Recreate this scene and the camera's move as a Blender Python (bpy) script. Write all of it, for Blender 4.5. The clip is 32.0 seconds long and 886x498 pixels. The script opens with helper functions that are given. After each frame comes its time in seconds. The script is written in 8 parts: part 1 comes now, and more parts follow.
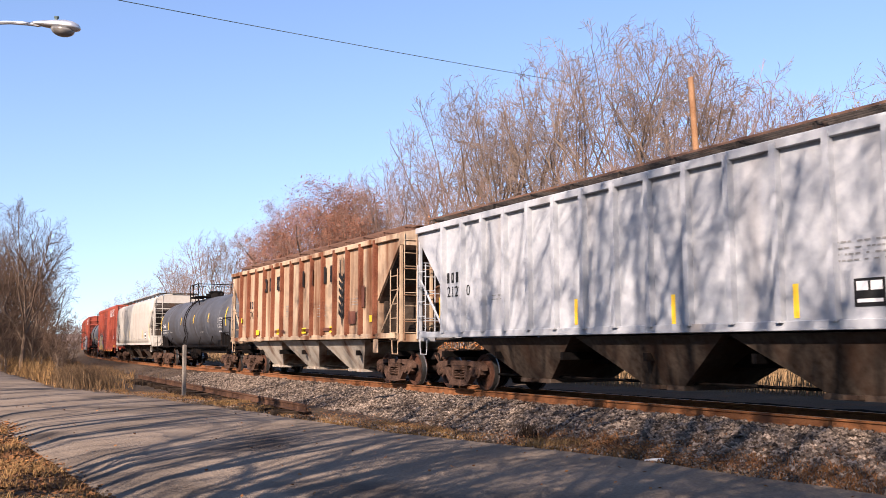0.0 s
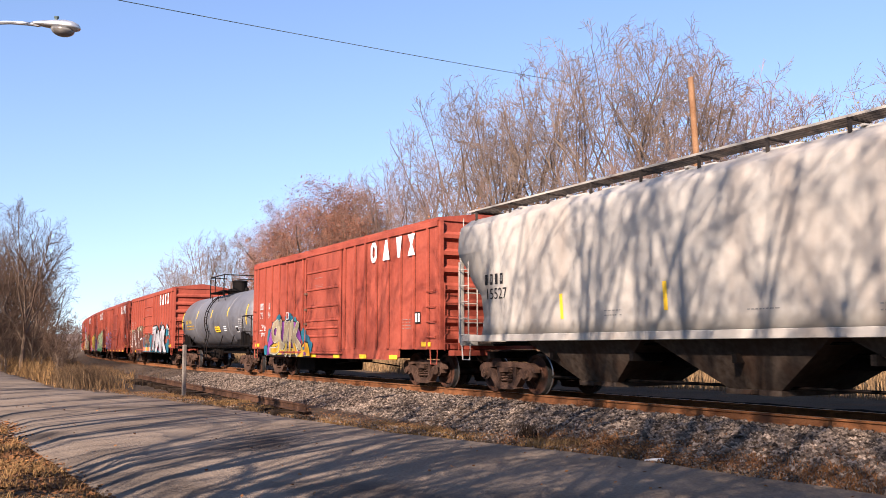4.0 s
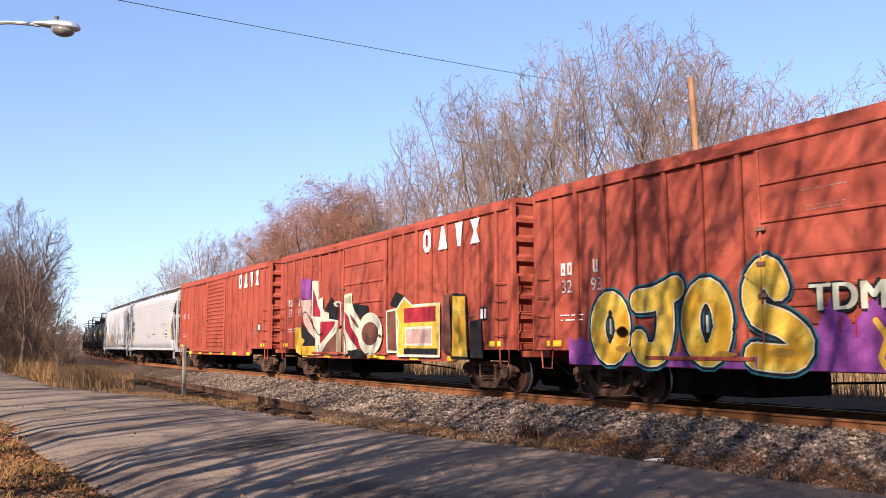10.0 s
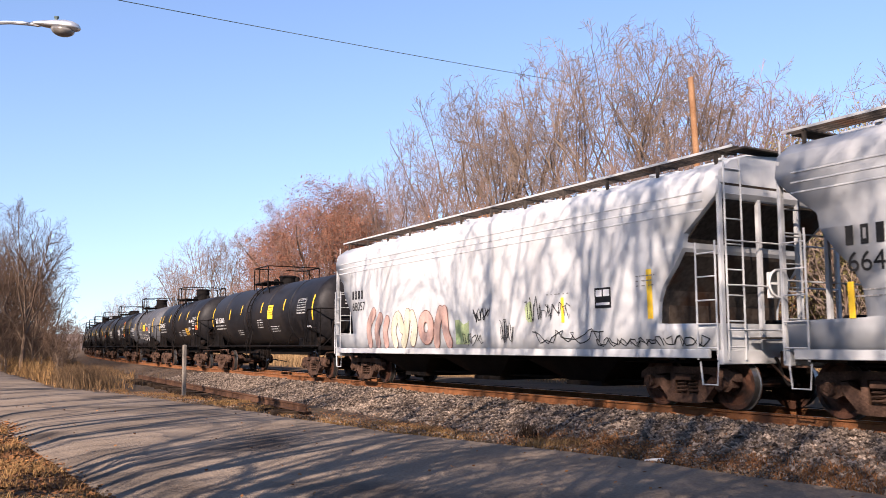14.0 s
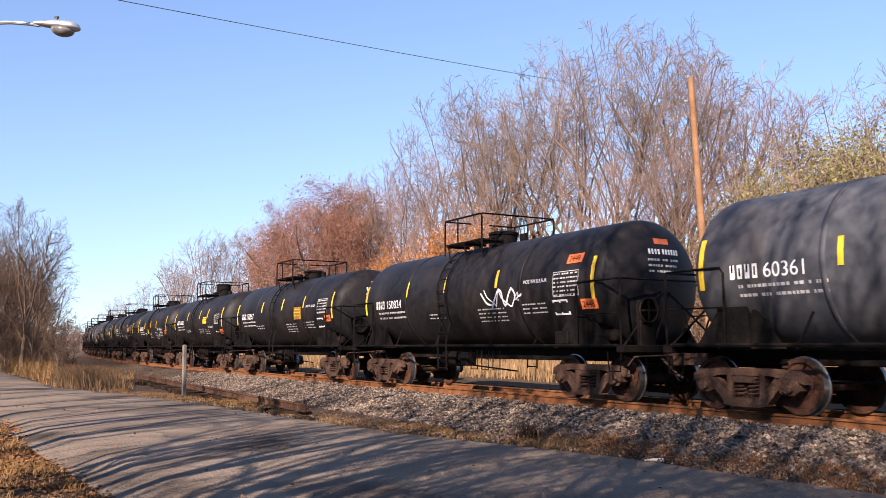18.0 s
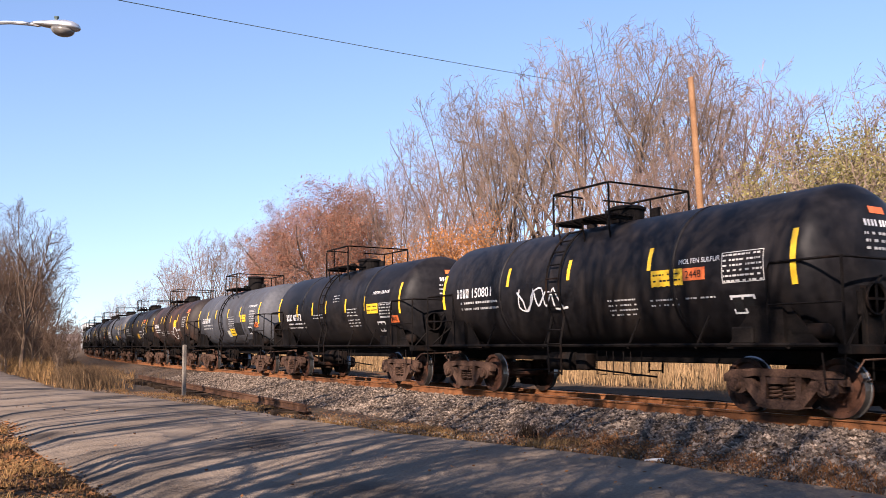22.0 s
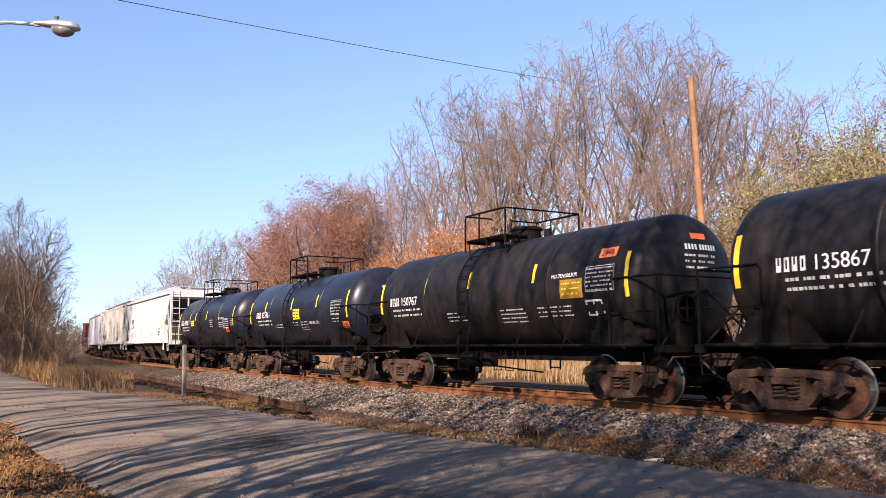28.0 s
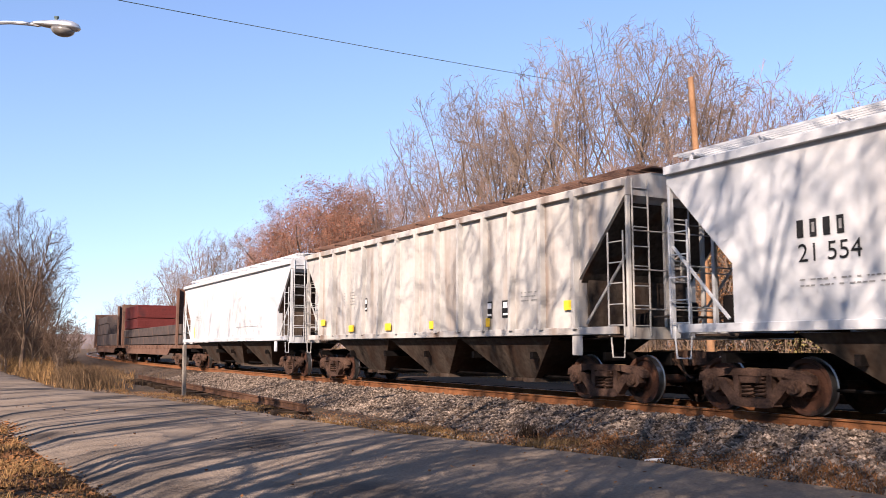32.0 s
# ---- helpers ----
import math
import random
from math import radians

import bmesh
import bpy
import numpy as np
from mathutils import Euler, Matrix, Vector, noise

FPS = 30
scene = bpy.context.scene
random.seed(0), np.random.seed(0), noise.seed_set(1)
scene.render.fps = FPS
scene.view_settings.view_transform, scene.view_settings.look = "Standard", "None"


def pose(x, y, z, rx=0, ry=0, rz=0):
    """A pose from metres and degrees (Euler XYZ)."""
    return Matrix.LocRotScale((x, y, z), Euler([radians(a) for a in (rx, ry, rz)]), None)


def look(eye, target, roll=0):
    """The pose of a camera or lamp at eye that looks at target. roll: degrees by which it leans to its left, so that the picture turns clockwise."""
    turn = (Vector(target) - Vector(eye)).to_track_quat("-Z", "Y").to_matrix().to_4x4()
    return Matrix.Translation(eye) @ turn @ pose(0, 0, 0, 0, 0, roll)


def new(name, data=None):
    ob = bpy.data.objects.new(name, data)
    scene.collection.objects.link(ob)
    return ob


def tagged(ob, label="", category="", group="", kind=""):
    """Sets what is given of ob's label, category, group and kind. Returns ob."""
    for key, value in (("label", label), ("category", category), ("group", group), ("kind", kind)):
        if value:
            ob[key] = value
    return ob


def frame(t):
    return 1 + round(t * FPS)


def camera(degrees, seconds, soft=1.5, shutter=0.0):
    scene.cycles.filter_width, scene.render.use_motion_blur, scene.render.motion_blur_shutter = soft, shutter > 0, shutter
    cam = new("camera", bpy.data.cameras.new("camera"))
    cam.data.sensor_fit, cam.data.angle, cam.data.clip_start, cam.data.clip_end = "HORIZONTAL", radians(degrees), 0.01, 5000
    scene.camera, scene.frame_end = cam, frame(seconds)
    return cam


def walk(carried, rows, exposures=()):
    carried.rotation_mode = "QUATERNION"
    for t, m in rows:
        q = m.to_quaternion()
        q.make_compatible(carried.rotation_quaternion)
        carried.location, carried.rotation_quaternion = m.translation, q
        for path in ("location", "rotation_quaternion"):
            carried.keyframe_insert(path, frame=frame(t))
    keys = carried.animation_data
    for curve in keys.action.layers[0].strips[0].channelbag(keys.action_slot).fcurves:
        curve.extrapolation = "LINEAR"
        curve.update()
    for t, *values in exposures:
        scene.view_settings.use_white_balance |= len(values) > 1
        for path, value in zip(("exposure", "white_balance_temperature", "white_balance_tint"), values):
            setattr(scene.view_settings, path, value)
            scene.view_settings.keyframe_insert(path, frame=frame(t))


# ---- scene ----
# x runs along the track in the direction of travel, y away from the camera across it, z up; z = 0 is the top of rail.
TRACK_Y = 12.785
BEND_X, BEND_R = -30.08, 857.4          # straight up to BEND_X, then a long curve away
EYE_Z, ROAD_Z, BASE_Z = 1.088, -0.50, -0.60
SECONDS = 32.0
EXPOSURE, SKY_STRENGTH, SUN_STRENGTH = 1.35, 0.0755, 5.0
LAMP_AT = Vector((-15.33, 1.39, 6.36))
WIRE_END = Vector((-16.94, -1.13, 7.66))
SHADE_NEAR = ((1.5, -6.0, 0, 1.06), (4.5, -4.5, 1, 0.96), (8, -7.0, 2, 1.0), (13.0, -5.5, 0, 0.96), (-2.0, -7.5, 2, 1.10), (-5.5, -5.0, 0, 1.0), (-9, -8, 1, 1.08), (-12.5, -5.5, 2, 0.92),
          (-16.5, -8, 0, 0.95), (-21, -6, 1, 0.85), (-26, -7.5, 2, 0.85), (-32, -7, 0, 0.8), (6, -11, 0, 1.0), (-6, -13, 2, 1.0), (-7.5, -6.0, 1, 0.8), (-23.5, -6.5, 0, 0.8))
SHADE_FAR = ((-29, -5.5, 1, 0.75), (-12, -9.5, 1, 0.95), (-4.2, -8.5, 2, 0.9), (3, -3.6, 2, 0.55), (0.2, -4.4, 1, 0.6), (-1.2, -6.4, 2, 0.66), (2.4, -7.6, 1, 0.7),
          (-0.6, -8.0, 0, 0.9), (-2.6, -5.2, 1, 0.7), (-4.8, -6.8, 1, 0.6), (-3.5, -3.2, 0, 0.5), (-8, -3.4, 2, 0.5), (19, -6, 0, 1.1), (22, 0, 2, 1.0), (25, 7, 1, 1.0),
          (21, -12, 1, 1.1), (30, 2, 0, 1.1), (-24, -13, 1, 1.0), (-38, -9, 1, 0.85))


def on_track(s, off=0.0):
    """Place and heading of the point s metres along the track, off metres to its far side."""
    d = max(BEND_X - s, 0.0) / BEND_R
    if d > 0:
        x, y = BEND_X - BEND_R * math.sin(d), TRACK_Y + BEND_R * (1 - math.cos(d))
    else:
        x, y = s, TRACK_Y
    return x + off * math.sin(d), y + off * math.cos(d), -d


def travelled(t):
    """How far the train has come along the track at t seconds."""
    q = t - 16.0
    return 14.4283 * q + 0.01692 * q * q / 2 - 0.003582 * q ** 3 / 6


# camera
cam = camera(53.573, SECONDS, soft=0.6, shutter=0.05)
YAW, PITCH = radians(29.710), radians(6.368)
AIM = Vector((-math.cos(YAW) * math.cos(PITCH), math.sin(YAW) * math.cos(PITCH), math.sin(PITCH)))
EYE = Vector((0, 0, EYE_Z))
STAND = look(EYE, EYE + AIM * 20)
walk(cam, [(0.0, STAND), (SECONDS, STAND)], exposures=[(0.0, EXPOSURE, 6420, 25), (SECONDS, EXPOSURE, 6420, 25)])

# world and sun: a low sun over the camera's shoulder
SUN_AZ = Vector((0.58, -0.81, 0)).normalized()
SUN_EL = radians(30)
world = bpy.data.worlds.new("world")
scene.world = world
world.use_nodes = True
wn = world.node_tree
sky = wn.nodes.new("ShaderNodeTexSky")
sky.sky_type, sky.sun_disc = "NISHITA", False
sky.sun_elevation = SUN_EL
sky.sun_rotation = math.atan2(SUN_AZ.x, SUN_AZ.y)
sky.altitude, sky.air_density, sky.dust_density, sky.ozone_density = 300, 1.2, 0.0, 4.0
# clear dry air: the pale band at the horizon is kept low
sky_way = wn.nodes.new("ShaderNodeTexCoord")
sky_lift = wn.nodes.new("ShaderNodeVectorMath")
sky_lift.operation = "MULTIPLY_ADD"
sky_lift.inputs[1].default_value, sky_lift.inputs[2].default_value = (1, 1, 0.75), (0, 0, 0.065)
wn.links.new(sky_way.outputs["Generated"], sky_lift.inputs[0])
wn.links.new(sky_lift.outputs[0], sky.inputs[0])
wn.links.new(sky.outputs[0], wn.nodes["Background"].inputs[0])
wn.nodes["Background"].inputs[1].default_value = SKY_STRENGTH
sun = new("sun", bpy.data.lights.new("sun", "SUN"))
sun.data.energy, sun.data.angle, sun.data.color = SUN_STRENGTH, radians(0.42), (1.0, 0.885, 0.70)
to_sun = SUN_AZ * math.cos(SUN_EL) + Vector((0, 0, math.sin(SUN_EL)))
sun.matrix_world = look(to_sun * 100, (0, 0, 0))


# ---- materials ----
def mat(name, a, b, rough=0.7, scale=3.0, bump=0.2, metal=0.0, c=None, cscale=0.6, cut=(0.55, 0.7), streak=0.0, fine=9.0, vary=0.0, island=False, dist=0.02, spec=None):
    """A surface whose colour runs from a to b over noise of two sizes, with patches (or vertical streaks) of c, and a fine relief."""
    m = bpy.data.materials.new(name)
    m.use_nodes = True
    nt, nodes = m.node_tree, m.node_tree.nodes
    link = nt.links.new
    bsdf = nodes["Principled BSDF"]
    bsdf.inputs["Roughness"].default_value, bsdf.inputs["Metallic"].default_value = rough, metal
    tc = nodes.new("ShaderNodeTexCoord")

    def noise_tex(sc, detail=4, stretch=None):
        n = nodes.new("ShaderNodeTexNoise")
        n.inputs["Scale"].default_value, n.inputs["Detail"].default_value = sc, detail
        if stretch:
            mp = nodes.new("ShaderNodeMapping")
            mp.inputs["Scale"].default_value = stretch
            link(tc.outputs["Object"], mp.inputs["Vector"])
            link(mp.outputs[0], n.inputs["Vector"])
        else:
            link(tc.outputs["Object"], n.inputs["Vector"])
        return n

    def ramp(src, lo, hi):
        r = nodes.new("ShaderNodeMapRange")
        r.inputs["From Min"].default_value, r.inputs["From Max"].default_value = lo, hi
        link(src, r.inputs["Value"])
        return r.outputs["Result"]

    def mix(fac, p, q):
        x = nodes.new("ShaderNodeMix")
        x.data_type = "RGBA"
        link(fac, x.inputs["Factor"])
        for sock, v in ((x.inputs[6], p), (x.inputs[7], q)):
            if isinstance(v, tuple):
                sock.default_value = (*v, 1)
            else:
                link(v, sock)
        return x.outputs[2]

    big, small = noise_tex(scale, 5), noise_tex(scale * fine, 3)
    both = nodes.new("ShaderNodeMath")
    both.operation = "MULTIPLY_ADD"
    both.inputs[1].default_value = 0.45
    link(small.outputs["Fac"], both.inputs[0])
    sc = nodes.new("ShaderNodeMath")
    sc.operation = "MULTIPLY"
    sc.inputs[1].default_value = 0.55
    link(big.outputs["Fac"], sc.inputs[0])
    link(sc.outputs[0], both.inputs[2])
    col = mix(ramp(both.outputs[0], 0.36, 0.64), a, b)
    if c:
        stretch = (1.0, 1.0, 1.0 / (1 + streak)) if streak else None
        pn = noise_tex(cscale, 6, stretch)
        col = mix(ramp(pn.outputs["Fac"], *cut), col, c)
    if vary:
        info = nodes.new("ShaderNodeObjectInfo" if not island else "ShaderNodeNewGeometry")
        hsv = nodes.new("ShaderNodeHueSaturation")
        link(ramp(info.outputs["Random" if not island else "Random Per Island"], 0, 1), hsv.inputs["Value"])
        r = hsv.inputs["Value"].links[0].from_node
        r.inputs["To Min"].default_value, r.inputs["To Max"].default_value = 1 - vary, 1 + vary
        link(col, hsv.inputs["Color"])
        col = hsv.outputs[0]
    link(col, bsdf.inputs["Base Color"])
    bsdf.inputs["Specular IOR Level"].default_value = spec if spec is not None else 0.45 if rough < 0.6 else 0.15
    if bump:
        bp = nodes.new("ShaderNodeBump")
        bp.inputs["Strength"].default_value, bp.inputs["Distance"].default_value = bump, dist
        link(small.outputs["Fac"], bp.inputs["Height"])
        link(bp.outputs[0], bsdf.inputs["Normal"])
    return m


ASPHALT = mat("asphalt", (0.137, 0.106, 0.0801), (0.232, 0.182, 0.138), 0.95, 0.5, 0.9, c=(0.0564, 0.0455, 0.0382), cscale=0.35, cut=(0.56, 0.7), fine=45, dist=0.03, spec=0.05)
SOIL = mat("soil", (0.0551, 0.0375, 0.0231), (0.0992, 0.0688, 0.0413), 0.95, 0.7, 0.8, c=(0.11, 0.0495, 0.022), cscale=0.5, fine=25, dist=0.05)
BALLAST = mat("ballast", (0.0364, 0.0255, 0.0191), (0.137, 0.102, 0.0764), 1.0, 7, 1.0, c=(0.109, 0.0655, 0.0382), cscale=0.5, cut=(0.5, 0.75), fine=4, dist=0.06, spec=0.03)
STONE = mat("stone", (0.0728, 0.0546, 0.0419), (0.228, 0.177, 0.137), 0.95, 5, 0.3, vary=0.75, island=True, spec=0.04)
RUST_RAIL = mat("rust_rail", (0.13, 0.0488, 0.0195), (0.221, 0.091, 0.0357), 0.85, 6, 0.4, c=(0.065, 0.0292, 0.0163), cscale=1.2)
RAIL_TOP = mat("rail_top", (0.42, 0.39, 0.36), (0.55, 0.52, 0.49), 0.3, 8, 0.05, metal=0.9)
TIE_WOOD = mat("tie_wood", (0.0182, 0.0123, 0.00864), (0.0501, 0.0346, 0.0237), 0.95, 4, 0.6, vary=0.3, spec=0.03)
STRAW = mat("straw", (0.168, 0.103, 0.0504), (0.298, 0.195, 0.0992), 0.9, 0.8, 0, c=(0.153, 0.0856, 0.0367), cscale=0.4, vary=0.35, island=True)
GOLDEN = mat("golden_grass", (0.173, 0.0955, 0.0382), (0.309, 0.182, 0.0746), 0.9, 0.8, 0, c=(0.091, 0.0455, 0.02), cscale=0.4, vary=0.35, island=True)
# brown twigs of the lane trees, darkened to hold their partial shade
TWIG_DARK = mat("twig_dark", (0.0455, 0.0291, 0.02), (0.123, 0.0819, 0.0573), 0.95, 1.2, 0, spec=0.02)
BARK = mat("bark", (0.0683, 0.0455, 0.0328), (0.182, 0.132, 0.0955), 0.95, 3, 0.7, fine=8, spec=0.03)
TWIG = mat("twig", (0.105, 0.0746, 0.0582), (0.246, 0.182, 0.141), 0.95, 1.2, 0, spec=0.02)
TWIG_RED = mat("twig_red", (0.127, 0.0837, 0.0673), (0.264, 0.182, 0.15), 0.95, 1.2, 0, spec=0.02)
LEAF_RED = mat("leaf_red", (0.15, 0.062, 0.038), (0.27, 0.122, 0.074), 0.85, 0.7, 0, vary=0.45, island=True)
LEAF_ORANGE = mat("leaf_orange", (0.254, 0.0966, 0.0302), (0.351, 0.151, 0.0484), 0.85, 0.7, 0, vary=0.35, island=True)
LEAF_GREEN = mat("leaf_green", (0.105, 0.094, 0.036), (0.235, 0.19, 0.072), 0.85, 0.5, 0, vary=0.45, island=True)
POLE_WOOD = mat("pole_wood", (0.182, 0.0892, 0.0419), (0.3, 0.168, 0.0892), 0.9, 2, 0.4, fine=14, c=(0.146, 0.109, 0.0819), cscale=0.8, streak=5.0)
POST_WOOD = mat("post_wood", (0.165, 0.137, 0.11), (0.248, 0.215, 0.176), 0.9, 3, 0.4)
GALV = mat("galvanised", (0.45, 0.46, 0.47), (0.58, 0.59, 0.60), 0.45, 6, 0.05, metal=0.7)
GLASS_LENS = mat("lamp_lens", (0.168, 0.153, 0.137), (0.245, 0.229, 0.207), 0.15, 20, 0.1)
WIRE = mat("wire", (0.0688, 0.0992, 0.0955), (0.0919, 0.122, 0.118), 0.6, 3, 0)
OILY_SHADE = mat("oily_shade_bed", (0.00364, 0.00291, 0.00237), (0.0109, 0.00819, 0.00655), 1.0, 6, 0.8, fine=4, dist=0.05, spec=0.02)
HILL = mat("hill", (0.109, 0.091, 0.091), (0.164, 0.138, 0.137), 1.0, 0.05, 0)
DEAD_LEAF = mat("dead_leaf", (0.125, 0.053, 0.022), (0.27, 0.122, 0.046), 0.85, 0.9, 0, c=(0.09, 0.044, 0.021), cscale=0.7, vary=0.4, island=True)
WEED = mat("weed", (0.0764, 0.0459, 0.026), (0.176, 0.111, 0.0573), 0.9, 0.7, 0, c=(0.0551, 0.0303, 0.0165), cscale=0.5, vary=0.4, island=True)
SPARE_RUST = mat("old_rail_rust", (0.0535, 0.0275, 0.0168), (0.115, 0.0573, 0.0321), 0.9, 5, 0.4)
PAPER = mat("paper", (0.516, 0.509, 0.495), (0.564, 0.557, 0.551), 0.8, 20, 0.1)


# ---- mesh helpers ----
PAINTED = {}


def part(name, bm, material, parent=None, label="", at=None):
    """Links a bmesh, or a ready mesh, as one object under a thing or a part."""
    if isinstance(bm, bmesh.types.BMesh):
        me = bpy.data.meshes.new(name)
        bm.to_mesh(me)
        bm.free()
    else:
        me = bm
    if material is not None and not me.materials:
        me.materials.append(material)
    elif material is not None and me.materials[0] != material:
        key = (me.name, material.name)
        if key not in PAINTED:
            PAINTED[key] = me.copy()
            PAINTED[key].materials[0] = material
        me = PAINTED[key]
    ob = new(name, me)
    if parent is not None:
        ob.parent = parent
    if at is not None:
        ob.matrix_basis = at if isinstance(at, Matrix) else Matrix.Translation(at)
    if label:
        tagged(ob, label)
    return ob


def mesh(name, verts, faces, material=None, smooth=False):
    me = bpy.data.meshes.new(name)
    me.from_pydata(verts, [], faces)
    me.update()
    if smooth:
        me.polygons.foreach_set("use_smooth", [True] * len(me.polygons))
    if material:
        me.materials.append(material)
    return me


def box(bm, x0, x1, y0, y1, z0, z1, bevel=0.0):
    """A box added to bm."""
    vs = [bm.verts.new((x, y, z)) for z in (z0, z1) for y in (y0, y1) for x in (x0, x1)]
    fs = [bm.faces.new([vs[i] for i in q]) for q in ((0, 2, 3, 1), (4, 5, 7, 6), (0, 1, 5, 4), (2, 6, 7, 3), (0, 4, 6, 2), (1, 3, 7, 5))]
    if bevel:
        es = {e for f in fs for e in f.edges}
        bmesh.ops.bevel(bm, geom=list(es), offset=bevel, segments=1, affect="EDGES")
    return fs


def prism(bm, outline, axis, lo, hi):
    """An outline of (a, b) pairs pulled from lo to hi along an axis: 'x' takes (y, z), 'y' takes (x, z), 'z' takes (x, y)."""
    def put(a, b, k):
        return {"x": (k, a, b), "y": (a, k, b), "z": (a, b, k)}[axis]
    va = [bm.verts.new(put(a, b, lo)) for a, b in outline]
    vb = [bm.verts.new(put(a, b, hi)) for a, b in outline]
    n = len(outline)
    bm.faces.new(va), bm.faces.new(vb[::-1])
    for i in range(n):
        bm.faces.new((va[i], va[(i + 1) % n], vb[(i + 1) % n], vb[i])[::-1])


def rod(bm, pts, r=0.02, sides=6):
    """A round bar through the points."""
    pts = [Vector(p) for p in pts]
    rings = []
    for i, p in enumerate(pts):
        d = (pts[min(i + 1, len(pts) - 1)] - pts[max(i - 1, 0)]).normalized()
        u = d.cross(Vector((0, 0, 1)) if abs(d.z) < 0.9 else Vector((1, 0, 0))).normalized()
        v = d.cross(u)
        rings.append([bm.verts.new(p + (u * math.cos(k) + v * math.sin(k)) * r) for k in [math.tau * j / sides for j in range(sides)]])
    for a, b in zip(rings, rings[1:]):
        for j in range(sides):
            bm.faces.new((a[j], a[(j + 1) % sides], b[(j + 1) % sides], b[j]))
    bm.faces.new(rings[0][::-1]), bm.faces.new(rings[-1])


def tube_x(bm, profile, sides=24, y=0.0, z=0.0, smooth=True, caps=True):
    """A body turned round the x axis: profile of (x, radius)."""
    rings = [[bm.verts.new((x, y + r * math.cos(math.tau * j / sides), z + r * math.sin(math.tau * j / sides))) for j in range(sides)] for x, r in profile]
    fs = []
    for a, b in zip(rings, rings[1:]):
        for j in range(sides):
            fs.append(bm.faces.new((a[j], b[j], b[(j + 1) % sides], a[(j + 1) % sides])))
    if caps:
        fs.append(bm.faces.new(rings[0])), fs.append(bm.faces.new(rings[-1][::-1]))
    for f in fs:
        f.smooth = smooth
    return fs


def tube_y(bm, profile, sides=24, x=0.0, z=0.0):
    """A body turned round the y axis: profile of (y, radius)."""
    rings = [[bm.verts.new((x + r * math.cos(math.tau * j / sides), y, z + r * math.sin(math.tau * j / sides))) for j in range(sides)] for y, r in profile]
    for a, b in zip(rings, rings[1:]):
        for j in range(sides):
            bm.faces.new((a[j], a[(j + 1) % sides], b[(j + 1) % sides], b[j]))
    bm.faces.new(rings[0][::-1]), bm.faces.new(rings[-1])


def along(outline, s0, s1, step, z_off=0.0):
    """Verts and faces of an outline of (off, z) swept along the track."""
    n = max(2, int((s1 - s0) / step) + 1)
    verts, faces, k = [], [], len(outline)
    for i in range(n):
        s = s0 + (s1 - s0) * i / (n - 1)
        for off, z in outline:
            x, y, _ = on_track(s, off)
            verts.append((x, y, z + z_off))
    for i in range(n - 1):
        for j in range(k - 1):
            a = i * k + j
            faces.append((a, a + k, a + k + 1, a + 1))
    return verts, faces


# ---- ground, road, track ----
def wave(x, y, f=0.15):
    return noise.noise(Vector((x * f, y * f, 3.1)))


def ground_z(x, y):
    """Height of the open ground: flat by the road, rising a little into the woods."""
    z = BASE_Z + 0.10 * wave(x, y)
    off = y - on_track(x)[1]
    if off > 1.0:
        z += 0.40 * min((off - 1.0) / 3.0, 1.0) + min(max(off - 8.0, 0.0) * 0.015, 0.8)
    if y < 1.5:
        z += min((1.5 - y) * 0.05, 0.25) * (0.6 + 0.4 * wave(x, y, 0.4))
    return z


def ground_sheet():
    xs = [-1500, -900, -500, -300, -220] + list(range(-180, 41, 4)) + [60, 100, 200, 500, 1500]
    ys = [-1500, -700, -300, -120, -60, -40, -30, -20, -14, -10, -7, -5, -4, -3, -2, -1, 0, 1, 2, 3, 4, 6, 8, 10, 12, 14, 16, 18, 20, 24, 28, 34, 42, 60, 90, 150, 300, 700, 1500]
    verts = [(x, y, ground_z(x, y)) for x in xs for y in ys]
    k = len(ys)
    faces = [(i * k + j, (i + 1) * k + j, (i + 1) * k + j + 1, i * k + j + 1) for i in range(len(xs) - 1) for j in range(k - 1)]
    g = part("ground", mesh("ground", verts, faces, SOIL, True), SOIL)
    tagged(g, "bare brown earth with dead grass reaching to the horizon", "ground", kind="structure")


def road_edges(x):
    """Near and far edge of the road at x."""
    far = float(np.interp(x, (-160, -68, -38, -30, -23, -15, -11, -6), (3.0, 3.8, 4.2, 6.2, 7.1, 7.9, 9.1, 9.5)))
    near = 1.75 + (x + 10) * 0.055 if x < -5 else 2.0
    return near, far + 0.18 * wave(x, 2, 0.9) + 0.22 * wave(x, 7, 2.3)


def road_sheet():
    verts, faces = [], []
    xs = [-160 + 3 * i for i in range(36)] + [-52 + 1.0 * i for i in range(95)]
    n = 11
    for x in xs:
        near, far = road_edges(x)
        near = max(near, -2.2) if x > -60 else near
        for j in range(n):
            f = j / (n - 1)
            crown = 0.05 * math.sin(math.pi * f)
            verts.append((x, near + (far - near) * f, ROAD_Z + crown + 0.012 * wave(x, far * f, 0.8) - (0.09 if j in (0, n - 1) else 0)))
    for i in range(len(xs) - 1):
        for j in range(n - 1):
            a = i * n + j
            faces.append((a, a + n, a + n + 1, a + 1))
    r = part("road", mesh("road", verts, faces, ASPHALT, True), ASPHALT)
    tagged(r, "worn grey asphalt lane beside the railway in tree shade", "road", kind="structure")


ground_sheet()
road_sheet()

